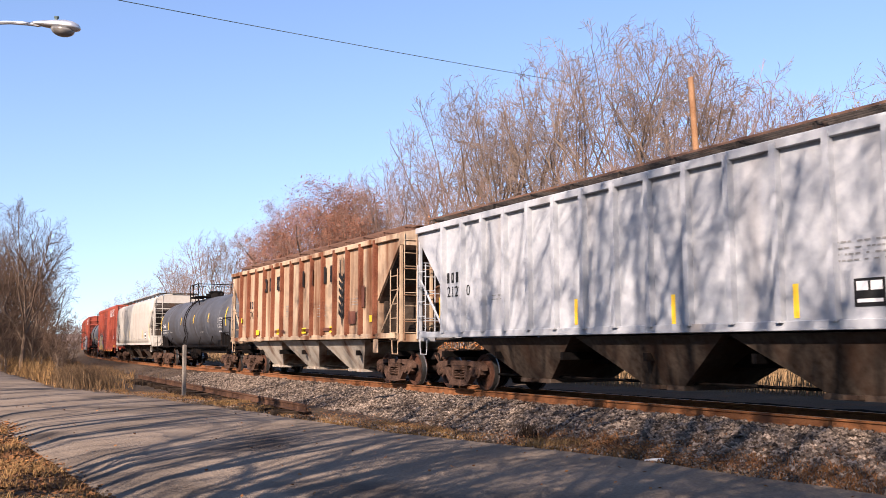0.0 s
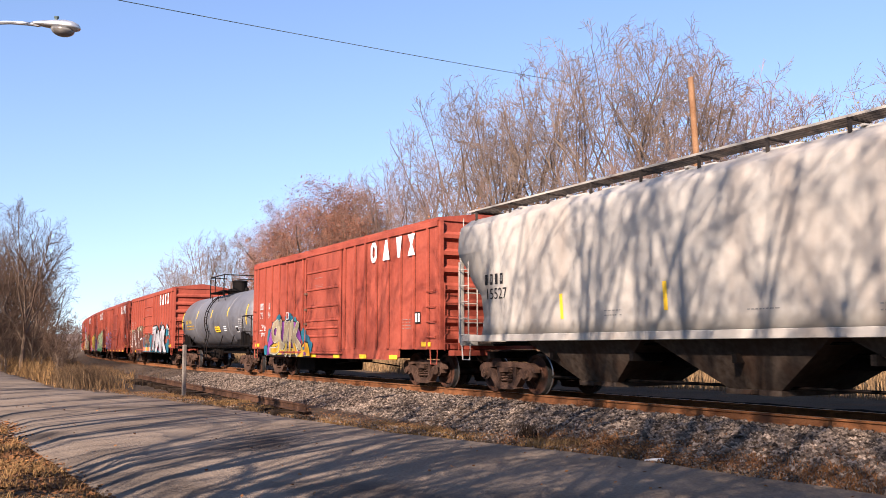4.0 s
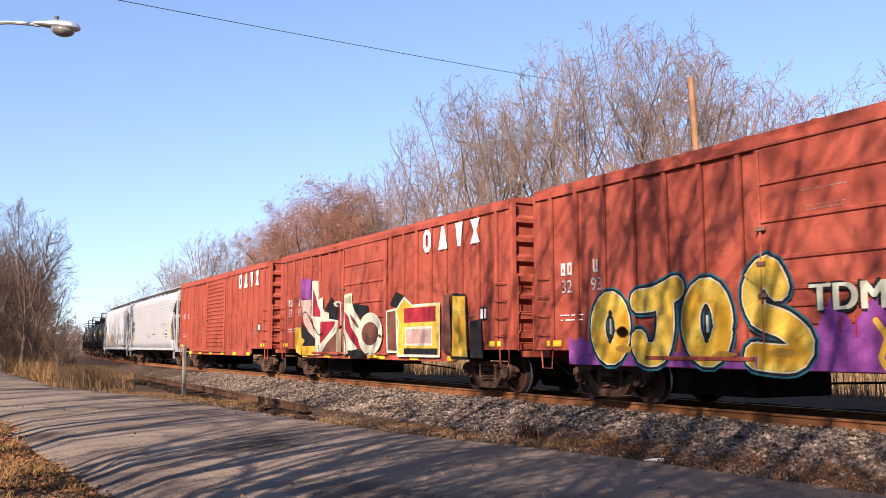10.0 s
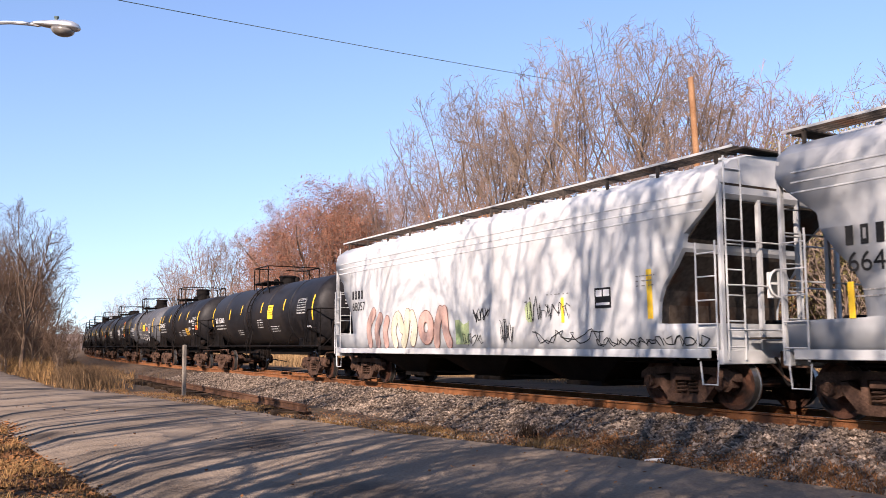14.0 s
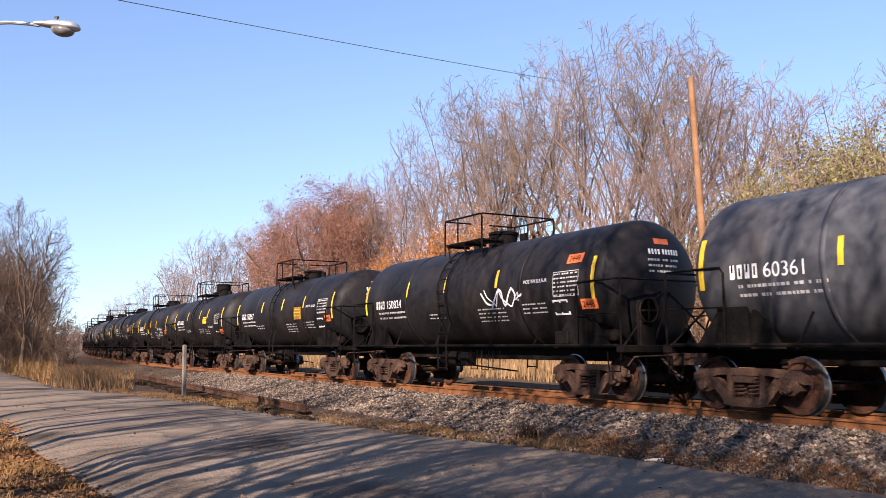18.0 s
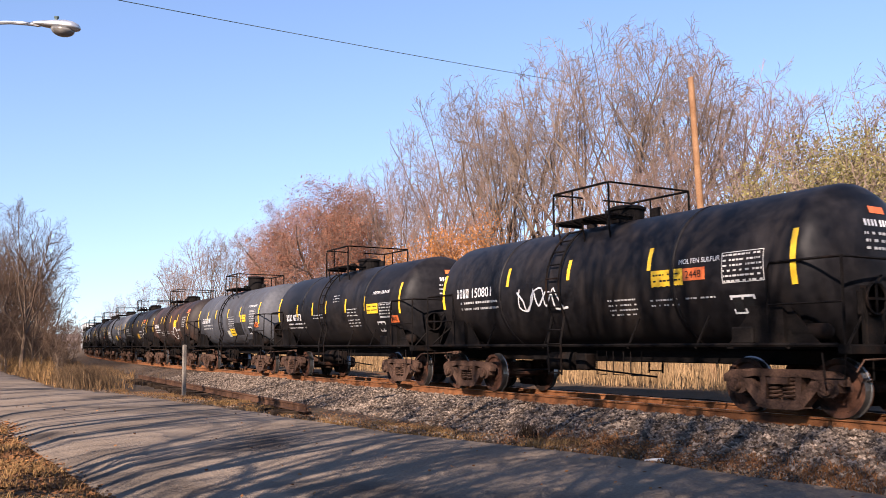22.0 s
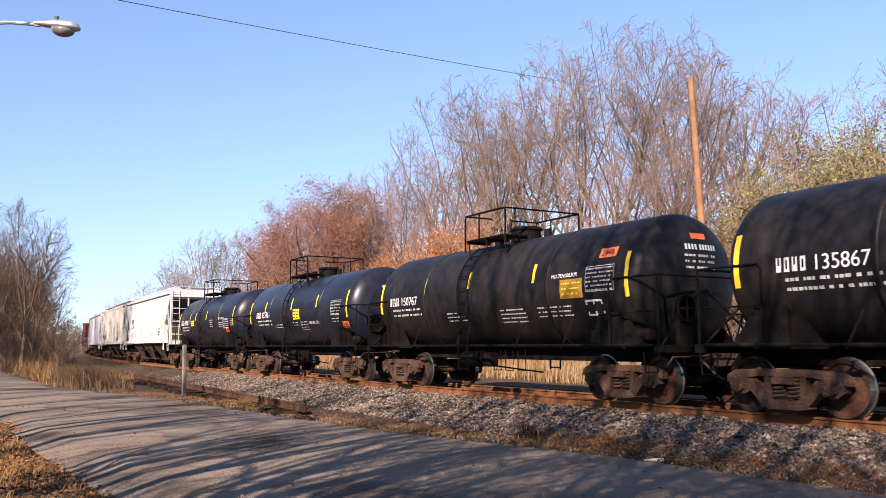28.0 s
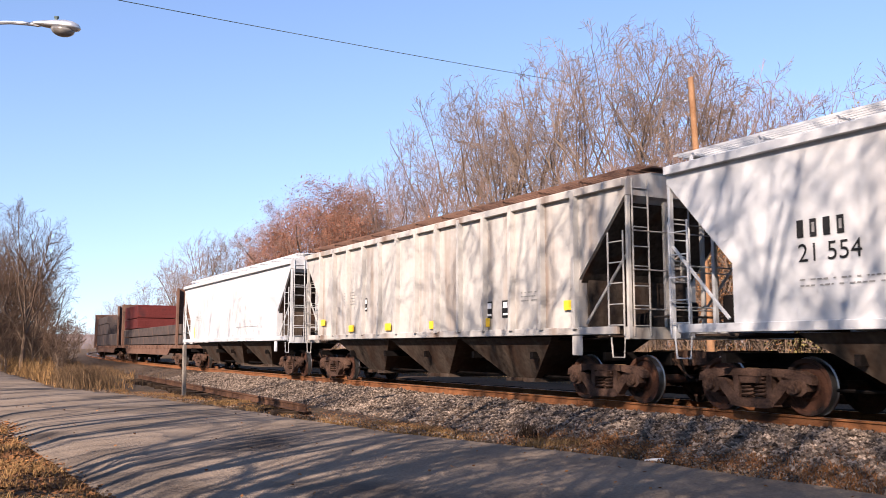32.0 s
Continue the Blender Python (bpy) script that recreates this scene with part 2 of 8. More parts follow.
def ballast_bed():
    out = [(-4.6, -0.66), (-3.3, -0.52), (-1.75, -0.22), (-0.9, -0.175), (0.9, -0.175), (1.75, -0.19), (3.4, -0.17)]
    verts, faces = along(out, -640, -60, 8)
    part("far_roadbed", mesh("far_roadbed", verts, faces, BALLAST, True), BALLAST)
    tagged(bpy.data.objects["far_roadbed"], "grey crushed-stone roadbed curving away under the track", "ballast", kind="structure")
    # the near stretch, finely cut so that its crust is uneven
    offs = [-4.6 + 0.16 * i for i in range(50)]
    prof = [(o, float(np.interp(o, [p[0] for p in out], [p[1] for p in out]))) for o in offs]
    n, verts, faces, k = 420, [], [], len(prof)
    for i in range(n):
        s = -60 + 78 * i / (n - 1)
        for o, z in prof:
            x, y, _ = on_track(s, o)
            lump = 0.035 * noise.noise(Vector((x * 5, y * 5, 0))) + 0.05 * noise.noise(Vector((x * 0.7, y * 0.7, 5)))
            verts.append((x, y, z + (lump if abs(o) > 1.0 else lump * 0.3)))
    for i in range(n - 1):
        for j in range(k - 1):
            a = i * k + j
            faces.append((a, a + k, a + k + 1, a + 1))
    me = mesh("roadbed", verts, faces, BALLAST, True)
    # near-black under and behind the train: oily stone with its shade painted in
    me.materials.append(OILY_SHADE)
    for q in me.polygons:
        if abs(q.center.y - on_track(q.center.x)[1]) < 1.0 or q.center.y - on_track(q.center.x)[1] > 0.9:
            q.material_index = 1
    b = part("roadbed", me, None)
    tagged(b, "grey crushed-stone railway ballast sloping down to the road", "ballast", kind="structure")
    # loose stones
    rng = np.random.default_rng(4)
    shapes = np.array([(1, 0, 0), (-1, 0, 0), (0, 1, 0), (0, -1, 0), (0, 0, 1), (0, 0, -1)], float)
    tri = np.array([(0, 2, 4), (2, 1, 4), (1, 3, 4), (3, 0, 4), (2, 0, 5), (1, 2, 5), (3, 1, 5), (0, 3, 5)])
    verts, faces = [], []
    for i in range(30000):
        s = -5 - 40 * rng.random() ** 1.6
        o = -3.7 + 2.85 * rng.random()
        z = float(np.interp(o, [p[0] for p in out], [p[1] for p in out]))
        x, y, _ = on_track(s, o)
        z += 0.035 * noise.noise(Vector((x * 5, y * 5, 0))) + 0.05 * noise.noise(Vector((x * 0.7, y * 0.7, 5)))
        size = 0.024 + 0.036 * rng.random() ** 1.5
        pts = shapes * (rng.random((6, 1)) * 0.6 + 0.6) * size
        th = rng.random() * 6.28
        c, sn = math.cos(th), math.sin(th)
        m = np.array([(c, -sn, 0), (sn, c, 0), (0.3 * c, 0.2, 0.8)])
        verts.extend((pts @ m.T + (x, y, z)).tolist())
        faces.extend((tri + 6 * i).tolist())
    for j in range(5000):
        x = -36 + 33 * rng.random() ** 0.7
        y = road_edges(x)[1] + 0.35 - abs(rng.normal()) * 0.45
        size = 0.010 + 0.018 * rng.random() ** 2
        pts = shapes * (rng.random((6, 1)) * 0.6 + 0.6) * size
        k = len(verts)
        verts.extend((pts + (x, y, ROAD_Z - 0.02 + 0.03 * rng.random())).tolist())
        faces.extend((tri + k).tolist())
    st = part("ballast_stone", mesh("ballast_stone", verts, faces, STONE), STONE)
    tagged(st, "loose grey crushed stones on the ballast slope", "stones", kind="stuff")


def rails():
    prof = [(-0.07, -0.185), (-0.07, -0.172), (-0.012, -0.15), (-0.009, -0.045), (-0.036, -0.035), (-0.036, -0.006), (-0.028, 0.0),
            (0.028, 0.0), (0.036, -0.006), (0.036, -0.035), (0.009, -0.045), (0.012, -0.15), (0.07, -0.172), (0.07, -0.185)]
    for off in (-0.755, 0.755):
        verts, faces = along([(o + off, z) for o, z in prof], -640, 40, 2.0)
        me = mesh("rail", verts, faces, RUST_RAIL)
        me.materials.append(RAIL_TOP)
        k = len(prof) - 1
        for i, p in enumerate(me.polygons):
            p.material_index = 1 if i % k == 6 else 0
        r = part("rail", me, None)
        tagged(r, "rusty steel rail with a bright worn running top", "rail", "running rails", kind="structure")
        # joint bars and spikes on the near stretch
        if off < 0:
            for s in (-38.5, -26.6, -14.7, -2.8):
                bm = bmesh.new()
                x, y, h = on_track(s, off)
                box(bm, -0.45, 0.45, -0.05, -0.012, -0.15, -0.05, 0.006)
                for bx in (-0.36, -0.21, -0.07, 0.07, 0.21, 0.36):
                    box(bm, bx - 0.018, bx + 0.018, -0.075, -0.05, -0.115, -0.08)
                part("joint_bar", bm, RUST_RAIL, r, "rusty bolted joint bar", at=pose(x, y, 0, 0, 0, math.degrees(h)))
    bed = new("cross_ties")
    tagged(bed, "dark creosoted wooden cross ties sunk in the ballast", "ties", kind="structure")
    bm = bmesh.new()
    box(bm, -0.115, 0.115, -1.3, 1.3, -0.34, -0.183, 0.012)
    tie = bpy.data.meshes.new("tie")
    bm.to_mesh(tie), bm.free()
    tie.materials.append(TIE_WOOD)
    rng = random.Random(2)
    for i in range(150):
        x, y, h = on_track(-66 + i * 0.53, rng.uniform(-0.04, 0.04))
        part("tie", tie, None, bed, at=pose(x, y, 0, 0, 0, math.degrees(h) + rng.uniform(-1.2, 1.2)))


def blades(name, label, places, material, seed, height, width, lean, kind="stuff", cat="grass"):
    """Dry stalks, each a narrow bent strip, at places (x, y, z, size)."""
    rng = np.random.default_rng(seed)
    P = np.array(places, float)
    n = len(P)
    h = height * P[:, 3] * (0.5 + rng.random(n))
    th = rng.random(n) * 6.283
    le = lean * h * rng.random(n)
    la = rng.random(n) * 6.283
    wx, wy = np.cos(th) * width * 0.5, np.sin(th) * width * 0.5
    bx, by = np.cos(la) * le, np.sin(la) * le
    v = np.zeros((n, 5, 3))
    base = P[:, :3]
    for k, (f, w) in enumerate(((0, 1), (0, -1), (0.55, 0.8), (0.55, -0.8), (1, 0))):
        v[:, k, 0] = base[:, 0] + wx * w + bx * f * f
        v[:, k, 1] = base[:, 1] + wy * w + by * f * f
        v[:, k, 2] = base[:, 2] - 0.02 + h * f * (1 - 0.25 * f * lean)
    idx = (np.arange(n) * 5)[:, None]
    faces = [tuple(r) for r in (idx + np.array([0, 1, 3, 2])).tolist()] + [tuple(r) for r in (idx + np.array([2, 3, 4])).tolist()]
    ob = part(name, mesh(name, v.reshape(-1, 3).tolist(), faces, material), material)
    return tagged(ob, label, cat, kind=kind)


def scatter(seed, n, f):
    """Places where f(x, y) allows, in a rectangle."""
    rng = random.Random(seed)
    out = []
    (x0, x1, y0, y1), keep = f
    while len(out) < n:
        x, y = rng.uniform(x0, x1), rng.uniform(y0, y1)
        k = keep(x, y)
        if k > 0 and rng.random() < k:
            out.append((x, y, ground_z(x, y), 0.6 + 0.6 * k))
    return out


def clump(x, y, f=0.5):
    return max(0.0, min(1.0, 0.5 + 1.6 * noise.noise(Vector((x * f, y * f, 9)))))


def grasses():
    # tall straw on the far side of the track
    places = []
    rng = random.Random(8)
    for _ in range(26000):
        s, o = rng.uniform(-85, 2), 6.6 + 7.5 * rng.random()
        x, y, _h = on_track(s, o)
        places.append((x, y, ground_z(x, y) - 0.02, 0.7 + 0.5 * clump(x, y, 0.3)))
    blades("tall_grass", "tall straw-coloured dead grass behind the track", places, STRAW, 11, 0.95, 0.024, 0.45)
    # rough clump between road and track, far down the lane
    def rough(x, y):
        near, far = road_edges(x)
        tx, ty, _h = on_track(x, -3.6)
        return clump(x, y, 0.35) if far + 0.1 < y < ty else 0
    def tall_weed(x, y):
        return rough(x, y) if y < -0.175 * x and x < -40 or clump(x, y, 0.22) > 0.62 else 0
    blades("rough_grass", "tangled tall brown grass and weeds beside the lane", scatter(5, 9000, ((-110, -36, 3, 15), tall_weed)), WEED, 12, 0.48, 0.02, 0.9)
    blades("dry_grass", "pale straw-coloured dead grass beside the lane", scatter(15, 7000, ((-110, -36, 3, 15), lambda x, y: rough(x, y) if y < -0.185 * x else 0)), GOLDEN, 16, 0.42, 0.018, 0.9)
    blades("golden_grass", "tall golden dead grass beside the lane", scatter(25, 9000, ((-105, -44, 3, 13), lambda x, y: rough(x, y) if y < -0.103 * x else 0)), GOLDEN, 26, 0.8, 0.022, 0.7)
    blades("weed_thicket", "dark brown thicket of dead weeds at the road bend", [(-41.5 + rng.gauss(0, 2.2), 5.5 + rng.gauss(0, 0.45), -0.58, 1.0) for _ in range(3200)], WEED, 17, 0.9, 0.016, 0.9)
    # thin dead grass along the toe of the ballast
    def toe(x, y):
        near, far = road_edges(x)
        band = 1.0 if far - 0.35 < y < far + 0.9 + 0.6 * wave(x, y, 0.6) else 0.0
        return band * clump(x, y, 0.8) ** 1.5
    blades("verge_grass", "short dead grass along the edge of the road", [(x, y, z + 0.05, k) for x, y, z, k in scatter(6, 15000, ((-36, -3, 5.5, 11.5), toe))], GOLDEN, 13, 0.13, 0.009, 0.9)
    places = []
    while len(places) < 9000:
        x, y = rng.uniform(-13.5, -2.5), rng.uniform(8.5, 10.9)
        if rng.random() < clump(x, y, 0.9) * (1.0 if y < 10 else 0.5):
            places.append((x, y, -0.55 + max(0.0, y - 9.08) * 0.155, 0.8))
    blades("toe_litter", "matted orange-brown dead grass at the foot of the ballast", places, DEAD_LEAF, 18, 0.09, 0.014, 1.2)
    # grassy bank on the near side
    def bank(x, y):
        near, far = road_edges(x)
        return clump(x, y, 1.2) if y < near + 0.12 * wave(x, y, 3) else 0
    blades("bank_grass", "brown and yellow grass with fallen leaves on the near verge", scatter(7, 26000, ((-26, -7, -2.5, 2.3), bank)), GOLDEN, 14, 0.15, 0.010, 0.9)
    # fallen leaves
    rng = np.random.default_rng(3)
    verts, faces = [], []
    def leaf(x, y, z, size):
        th, t1, t2 = rng.random() * 6.28, rng.random() - 0.5, rng.random() - 0.5
        c, s = math.cos(th) * size, math.sin(th) * size
        k = len(verts)
        verts.extend([(x + c, y + s, z + t1 * size), (x - s * 0.6, y + c * 0.6, z + t2 * size), (x - c, y - s, z - t1 * size), (x + s * 0.6, y - c * 0.6, z - t2 * size)])
        faces.append((k, k + 1, k + 2, k + 3))
    for _ in range(2400):
        x, y = -10.2 + rng.normal() * 1.1, 9.35 + rng.normal() * 0.28
        leaf(x, y, -0.52 + 0.05 * rng.random() + max(0, y - 9.4) * 0.18, 0.022)
    for _ in range(5200):
        x = -34 + 31 * rng.random() ** 0.8
        near, far = road_edges(x)
        y = far + 0.25 + rng.normal() * 0.35
        leaf(x, y, -0.5 + 0.03 * rng.random() + max(0, y - far) * 0.05, 0.02)
    for _ in range(8000):
        x, y = -22 + 14 * rng.random(), -1.5 + 3.3 * rng.random()
        leaf(x, y, ground_z(x, y) + 0.03 + 0.04 * rng.random(), 0.035)
    for _ in range(160):
        x = -30 + 26 * rng.random()
        near, far = road_edges(x)
        leaf(x, near + (far - near) * rng.random(), ROAD_Z + 0.055, 0.03)
    tagged(part("fallen_leaves", mesh("fallen_leaves", verts, faces, DEAD_LEAF), DEAD_LEAF), "dry orange-brown fallen leaves along the verge", "leaves", kind="stuff")


# ---- trees ----
def tree_mesh(seed, height, trunk_r, spread, first=0.25, limbs=10, counts=(6, 5, 4, 4), up=0.35, min_r=0.010, multi=1, bole=0.86):
    """A bare tree: the trunk with its limbs, and the crown of twigs, as two meshes. A short bole (a part of the height) forks into a domed crown."""
    rng = random.Random(seed)
    V = {0: [], 1: []}
    F = {0: [], 1: []}
    tips = []

    def strand(group, pts, r0, r1, sides):
        verts, faces = V[group], F[group]
        base = len(verts)
        n = len(pts)
        for i, p in enumerate(pts):
            d = (pts[min(i + 1, n - 1)] - pts[max(i - 1, 0)])
            u = d.orthogonal().normalized()
            v = d.cross(u).normalized()
            r = r0 + (r1 - r0) * i / (n - 1)
            for j in range(sides):
                a = math.tau * j / sides
                verts.append(tuple(p + (u * math.cos(a) + v * math.sin(a)) * r))
        for i in range(n - 1):
            for j in range(sides):
                a, b = base + i * sides + j, base + i * sides + (j + 1) % sides
                faces.append((a, b, b + sides, a + sides))

    wide, mid, tall = height * 0.30 * spread, height * 0.58, height * 0.42

    def outside(q):
        """Beyond the uneven dome of the crown."""
        dent = 1 + 0.22 * noise.noise(q * (6 / height) + Vector((seed, 0, 0)))
        return (q.x * q.x + q.y * q.y) / (wide * wide) + ((q.z - mid) / tall) ** 2 > dent * dent

    def grow(p, d, length, r, level):
        segs = full = (7, 5, 4, 3, 2)[level]
        pts = [p]
        q, dd = p.copy(), d.copy()
        bend = ((0.05, 0.11, 0.15, 0.17, 0.2) if bole > 0.8 else (0.07, 0.13, 0.19, 0.22, 0.25))[level]
        for _ in range(segs):
            dd = (dd + Vector((rng.gauss(0, bend), rng.gauss(0, bend), rng.gauss(0, bend) + up * ((0.12, 0.15, 0.05, 0.0, -0.02) if bole > 0.8 else (0.1, 0.14, 0.1, 0.06, 0.03))[level]))).normalized()
            q = q + dd * (length / segs)
            if bole < 0.8 and level and len(pts) > 1 and outside(q):
                break
            pts.append(q.copy())
        segs = len(pts) - 1
        r_end = r * (0.35 if level else 0.25)
        strand(0 if level < 2 else 1, pts, r, max(r_end, min_r * 0.7), (8, 6, 4, 3, 3)[level])
        if level >= 4:
            tips.append(pts[-1])
            return
        count = limbs if level == 0 else max(2, round(counts[level - 1] * segs / full))
        start = first if level == 0 else 0.25
        for k in range(count):
            f = start + (1 - start) * (k + rng.random()) / count
            x = f * segs
            i = min(int(x), segs - 1)
            at = pts[i].lerp(pts[i + 1], x - i)
            axis = (pts[i + 1] - pts[i]).normalized()
            side = axis.orthogonal().normalized()
            side.rotate(Matrix.Rotation(rng.random() * math.tau, 3, axis))
            ang = rng.uniform(0.45, 0.95) * (spread if level == 0 else 1.0)
            nd = (axis * math.cos(ang) + side * math.sin(ang) + Vector((0, 0, up * (0.5, 0.3, 0.12, 0.05)[level]))).normalized()
            if bole < 0.8:
                ang *= 0.95 if level else 1.4 - 0.85 * f
                nd = (axis * math.cos(ang) + side * math.sin(ang) + Vector((0, 0, up * (0.4, 0.3, 0.15, 0.1)[level]))).normalized()
            rr = max(min_r, (r + (r_end - r) * f) * (rng.uniform(0.5, 0.72) if bole > 0.8 else rng.uniform(0.55, 0.75)))
            if level == 0:
                ln = height * ((0.30 + 0.28 * (1 - f)) if bole > 0.8 else (1 - bole * f) * 0.88) * rng.uniform(0.8, 1.15 if bole > 0.8 else 1.02)
            else:
                ln = length * rng.uniform(0.38, 0.62) * (1.15 - 0.45 * f) * (1.0 if bole > 0.8 or level < 2 else 0.85)
            grow(at, nd, ln, rr, level + 1)

    for m in range(multi):
        lean = Vector((rng.gauss(0, 0.05 + 0.12 * (multi > 1)), rng.gauss(0, 0.05 + 0.12 * (multi > 1)), 1)).normalized()
        grow(Vector((rng.gauss(0, 0.3) * (multi > 1), rng.gauss(0, 0.3) * (multi > 1), -0.3)), lean, height * (bole if m == 0 else rng.uniform(0.6, 0.85) * bole / 0.86), trunk_r * (1 if m == 0 else 0.75), 0)
    # a unit tree, one metre high
    k = 1 / sorted(v[2] for v in V[1])[int(len(V[1]) * 0.997)]
    V = [[(a * k, b * k, c * k) for a, b, c in V[g]] for g in (0, 1)]
    return mesh("trunk", V[0], F[0]), mesh("crown", V[1], F[1]), [t * k for t in tips]


def leaf_mesh(tips, seed, per, size, spread, keep=None):
    rng = np.random.default_rng(seed)
    T = np.array([tuple(t) for t in tips if keep is None or keep(t)])
    T = np.repeat(T, per, axis=0)
    n = len(T)
    T = T + rng.normal(size=(n, 3)) * spread
    a = rng.normal(size=(n, 3))
    a /= np.linalg.norm(a, axis=1, keepdims=True)
    b = np.cross(a, rng.normal(size=(n, 3)))
    b /= np.linalg.norm(b, axis=1, keepdims=True)
    s = (size * (0.6 + 0.8 * rng.random((n, 1))))
    v = np.stack([T + a * s, T + b * s * 0.6, T - a * s, T - b * s * 0.6], axis=1)
    idx = (np.arange(n) * 4)[:, None] + np.arange(4)
    return mesh("leaves", v.reshape(-1, 3).tolist(), [tuple(r) for r in idx.tolist()])


def plant(kind, x, y, scale=1.0, turn=0.0, lean=0.0, label=""):
    """A tree of a built kind at a place; the copies share their meshes."""
    trunk, crown, leaves, twig, leaf_mat, text, cat = kind
    t = new(cat)
    t.matrix_basis = pose(x, y, ground_z(x, y) - 0.05, lean, lean * 0.5, turn) @ Matrix.Diagonal((scale, scale, scale, 1))
    part("trunk", trunk, BARK, t)
    part("crown", crown, twig, t)
    if leaves is not None:
        part("leaves", leaves, leaf_mat, t)
    return tagged(t, label or text, cat, "trees along the railway")


def woods():
    tall = [tree_mesh(s, 19, 0.26, 0.8, 0.3, 11, (8, 7, 5), 0.3, 0.012, 1, 0.5) for s in (21, 22, 23)]
    round_ = [tree_mesh(s, 15, 0.2, 1.0, 0.2, 11, (7, 6, 5), 0.26, 0.011, 1, 0.42) for s in (31, 32)]
    oak = tree_mesh(41, 15, 0.34, 1.3, 0.2, 13, (7, 6, 5), 0.18, 0.010, 1, 0.42)
    brush = tree_mesh(51, 6.5, 0.07, 1.1, 0.1, 8, (5, 4, 3), 0.3, 0.011, 3, 0.5)
    A = [(t[0], t[1], None, TWIG, None, "tall bare leafless tree with grey-brown twigs", "tree") for t in tall]
    B = [(t[0], t[1], None, TWIG_RED, None, "bare rounded tree with fine reddish-brown twigs", "tree") for t in round_]
    O = (oak[0], oak[1], leaf_mesh(oak[2], 1, 10, 0.0042, 0.024), TWIG_RED, LEAF_RED, "oak still holding dark russet-red autumn leaves", "tree")
    bt = brush[2]
    S = []
    for i in range(6):
        t = tree_mesh(61 + i, 19, 0.19, 0.75, 0.25, 12, (6, 3, 3), 0.5, 0.013) if i < 3 else tree_mesh(61 + i, 19, 0.17, 0.6, 0.3, 9, (4, 2, 2), 0.5, 0.016)
        S.append((t[0], t[1], None, TWIG, None, "", "tree"))
    U = (brush[0], brush[1], None, TWIG, None, "leafless tangled shrub at the edge of the woods", "shrub")
    G = (brush[0], brush[1], leaf_mesh(bt, 2, 15, 0.0055, 0.05), TWIG, LEAF_GREEN, "tall shrub with yellow-green late autumn leaves", "shrub")
    D = (brush[0], brush[1], leaf_mesh(bt, 4, 9, 0.006, 0.045), TWIG, DEAD_LEAF, "tall shrub still holding dry brown leaves", "shrub")
    Y = (brush[0], brush[1], leaf_mesh(bt, 3, 26, 0.0065, 0.045), TWIG, LEAF_ORANGE, "young tree with bright orange autumn leaves", "tree")
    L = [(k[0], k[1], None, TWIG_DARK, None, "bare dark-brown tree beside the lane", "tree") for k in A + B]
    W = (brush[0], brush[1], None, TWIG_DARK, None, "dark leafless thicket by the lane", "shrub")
    rng = random.Random(77)

    def at(bearing, dist_y):
        """A place on the bearing (degrees from the track's far direction), dist_y across."""
        return -dist_y / math.tan(radians(bearing)), dist_y

    # (x, y, height, which of the built trees)
    TALL = ((-40.1, 38.0, 22.2, 0), (-41.3, 36.0, 22.1, 1), (-46.3, 37.0, 23.5, 2), (-53.2, 40.0, 24.8, 0), (-41.0, 41.0, 22.1, 1), (-52.4, 35.0, 22.1, 2), (-60.0, 37.0, 24.3, 0), (-72.9, 42.0, 26.5, 1))
    MID = ((-43.4, 47.0, 22.4, 0), (-42.2, 49.0, 21.9, 1), (-37.6, 46.0, 18.1, 0), (-71.3, 38.0, 20.2, 1), (-72.0, 36.0, 19.6, 0), (-84.8, 40.0, 21.3, 1), (-75.2, 34.0, 18.2, 0), (-32.8, 50.0, 19.3, 1), (-33.6, 48.0, 16.6, 0))
    OAKS = ((-85.5, 33.5, 17.2, 0), (-97.5, 34.5, 16.4, 0), (-74.5, 33.0, 15.2, 0), (-79.5, 32.0, 18.1, 0), (-91.0, 33.0, 17.6, 0), (-80.1, 35.0, 17.6, 0), (-104.5, 36.0, 15.0, 0))
    BACK = ((-36.9, 31.0, 13.0, 0), (-31.8, 31.0, 12.5, 1), (-50.5, 31.0, 13.6, 1), (-29.9, 31.0, 11.8, 0), (-64.1, 44.0, 22.7, 0), (-60.9, 33.0, 14.9, 0))
    LANE = ((-123.4, 38.0, 18.7, 0), (-140.6, 40.0, 20.6, 1), (-143.5, 38.0, 21.2, 2), (-173.1, 42.0, 23.1, 0), (-206.2, 45.0, 22.7, 1), (-252.9, 50.0, 21.2, 0), (-321.0, 56.0, 21.4, 1), (-387.1, 62.0, 22.4, 0))
    for row, kinds in ((TALL, A), (MID, B), (OAKS, [O]), (BACK, B), (LANE, [B[0], A[0], B[1]])):
        for x, y, high, i in row:
            plant(kinds[i], x, y, high * 0.95, rng.uniform(0, 360), rng.uniform(-2, 2))
    # undergrowth below and between them
    for i in range(90):
        ang = 13 + 46 * (i + rng.random()) / 90
        x, y = at(ang, rng.uniform(25, 34))
        k = U
        if 26 < ang < 50 and rng.random() < 0.4:
            k = D
        if 50 < ang < 60:
            k = G if rng.random() < 0.75 else U
        plant(k, x, y, 6.4 * rng.uniform(0.8, 1.45) * (1.0 if ang > 50 else 0.7 if ang > 24 else 0.75), rng.uniform(0, 360), rng.uniform(-4, 4))
    for ang, yy, sc in ((31.0, 25, 1.30), (30.3, 26, 1.2), (26.6, 27, 1.25), (25.6, 28, 1.2)):
        x, y = at(ang, yy)
        plant(Y, x, y, 6.4 * sc, rng.uniform(0, 360))
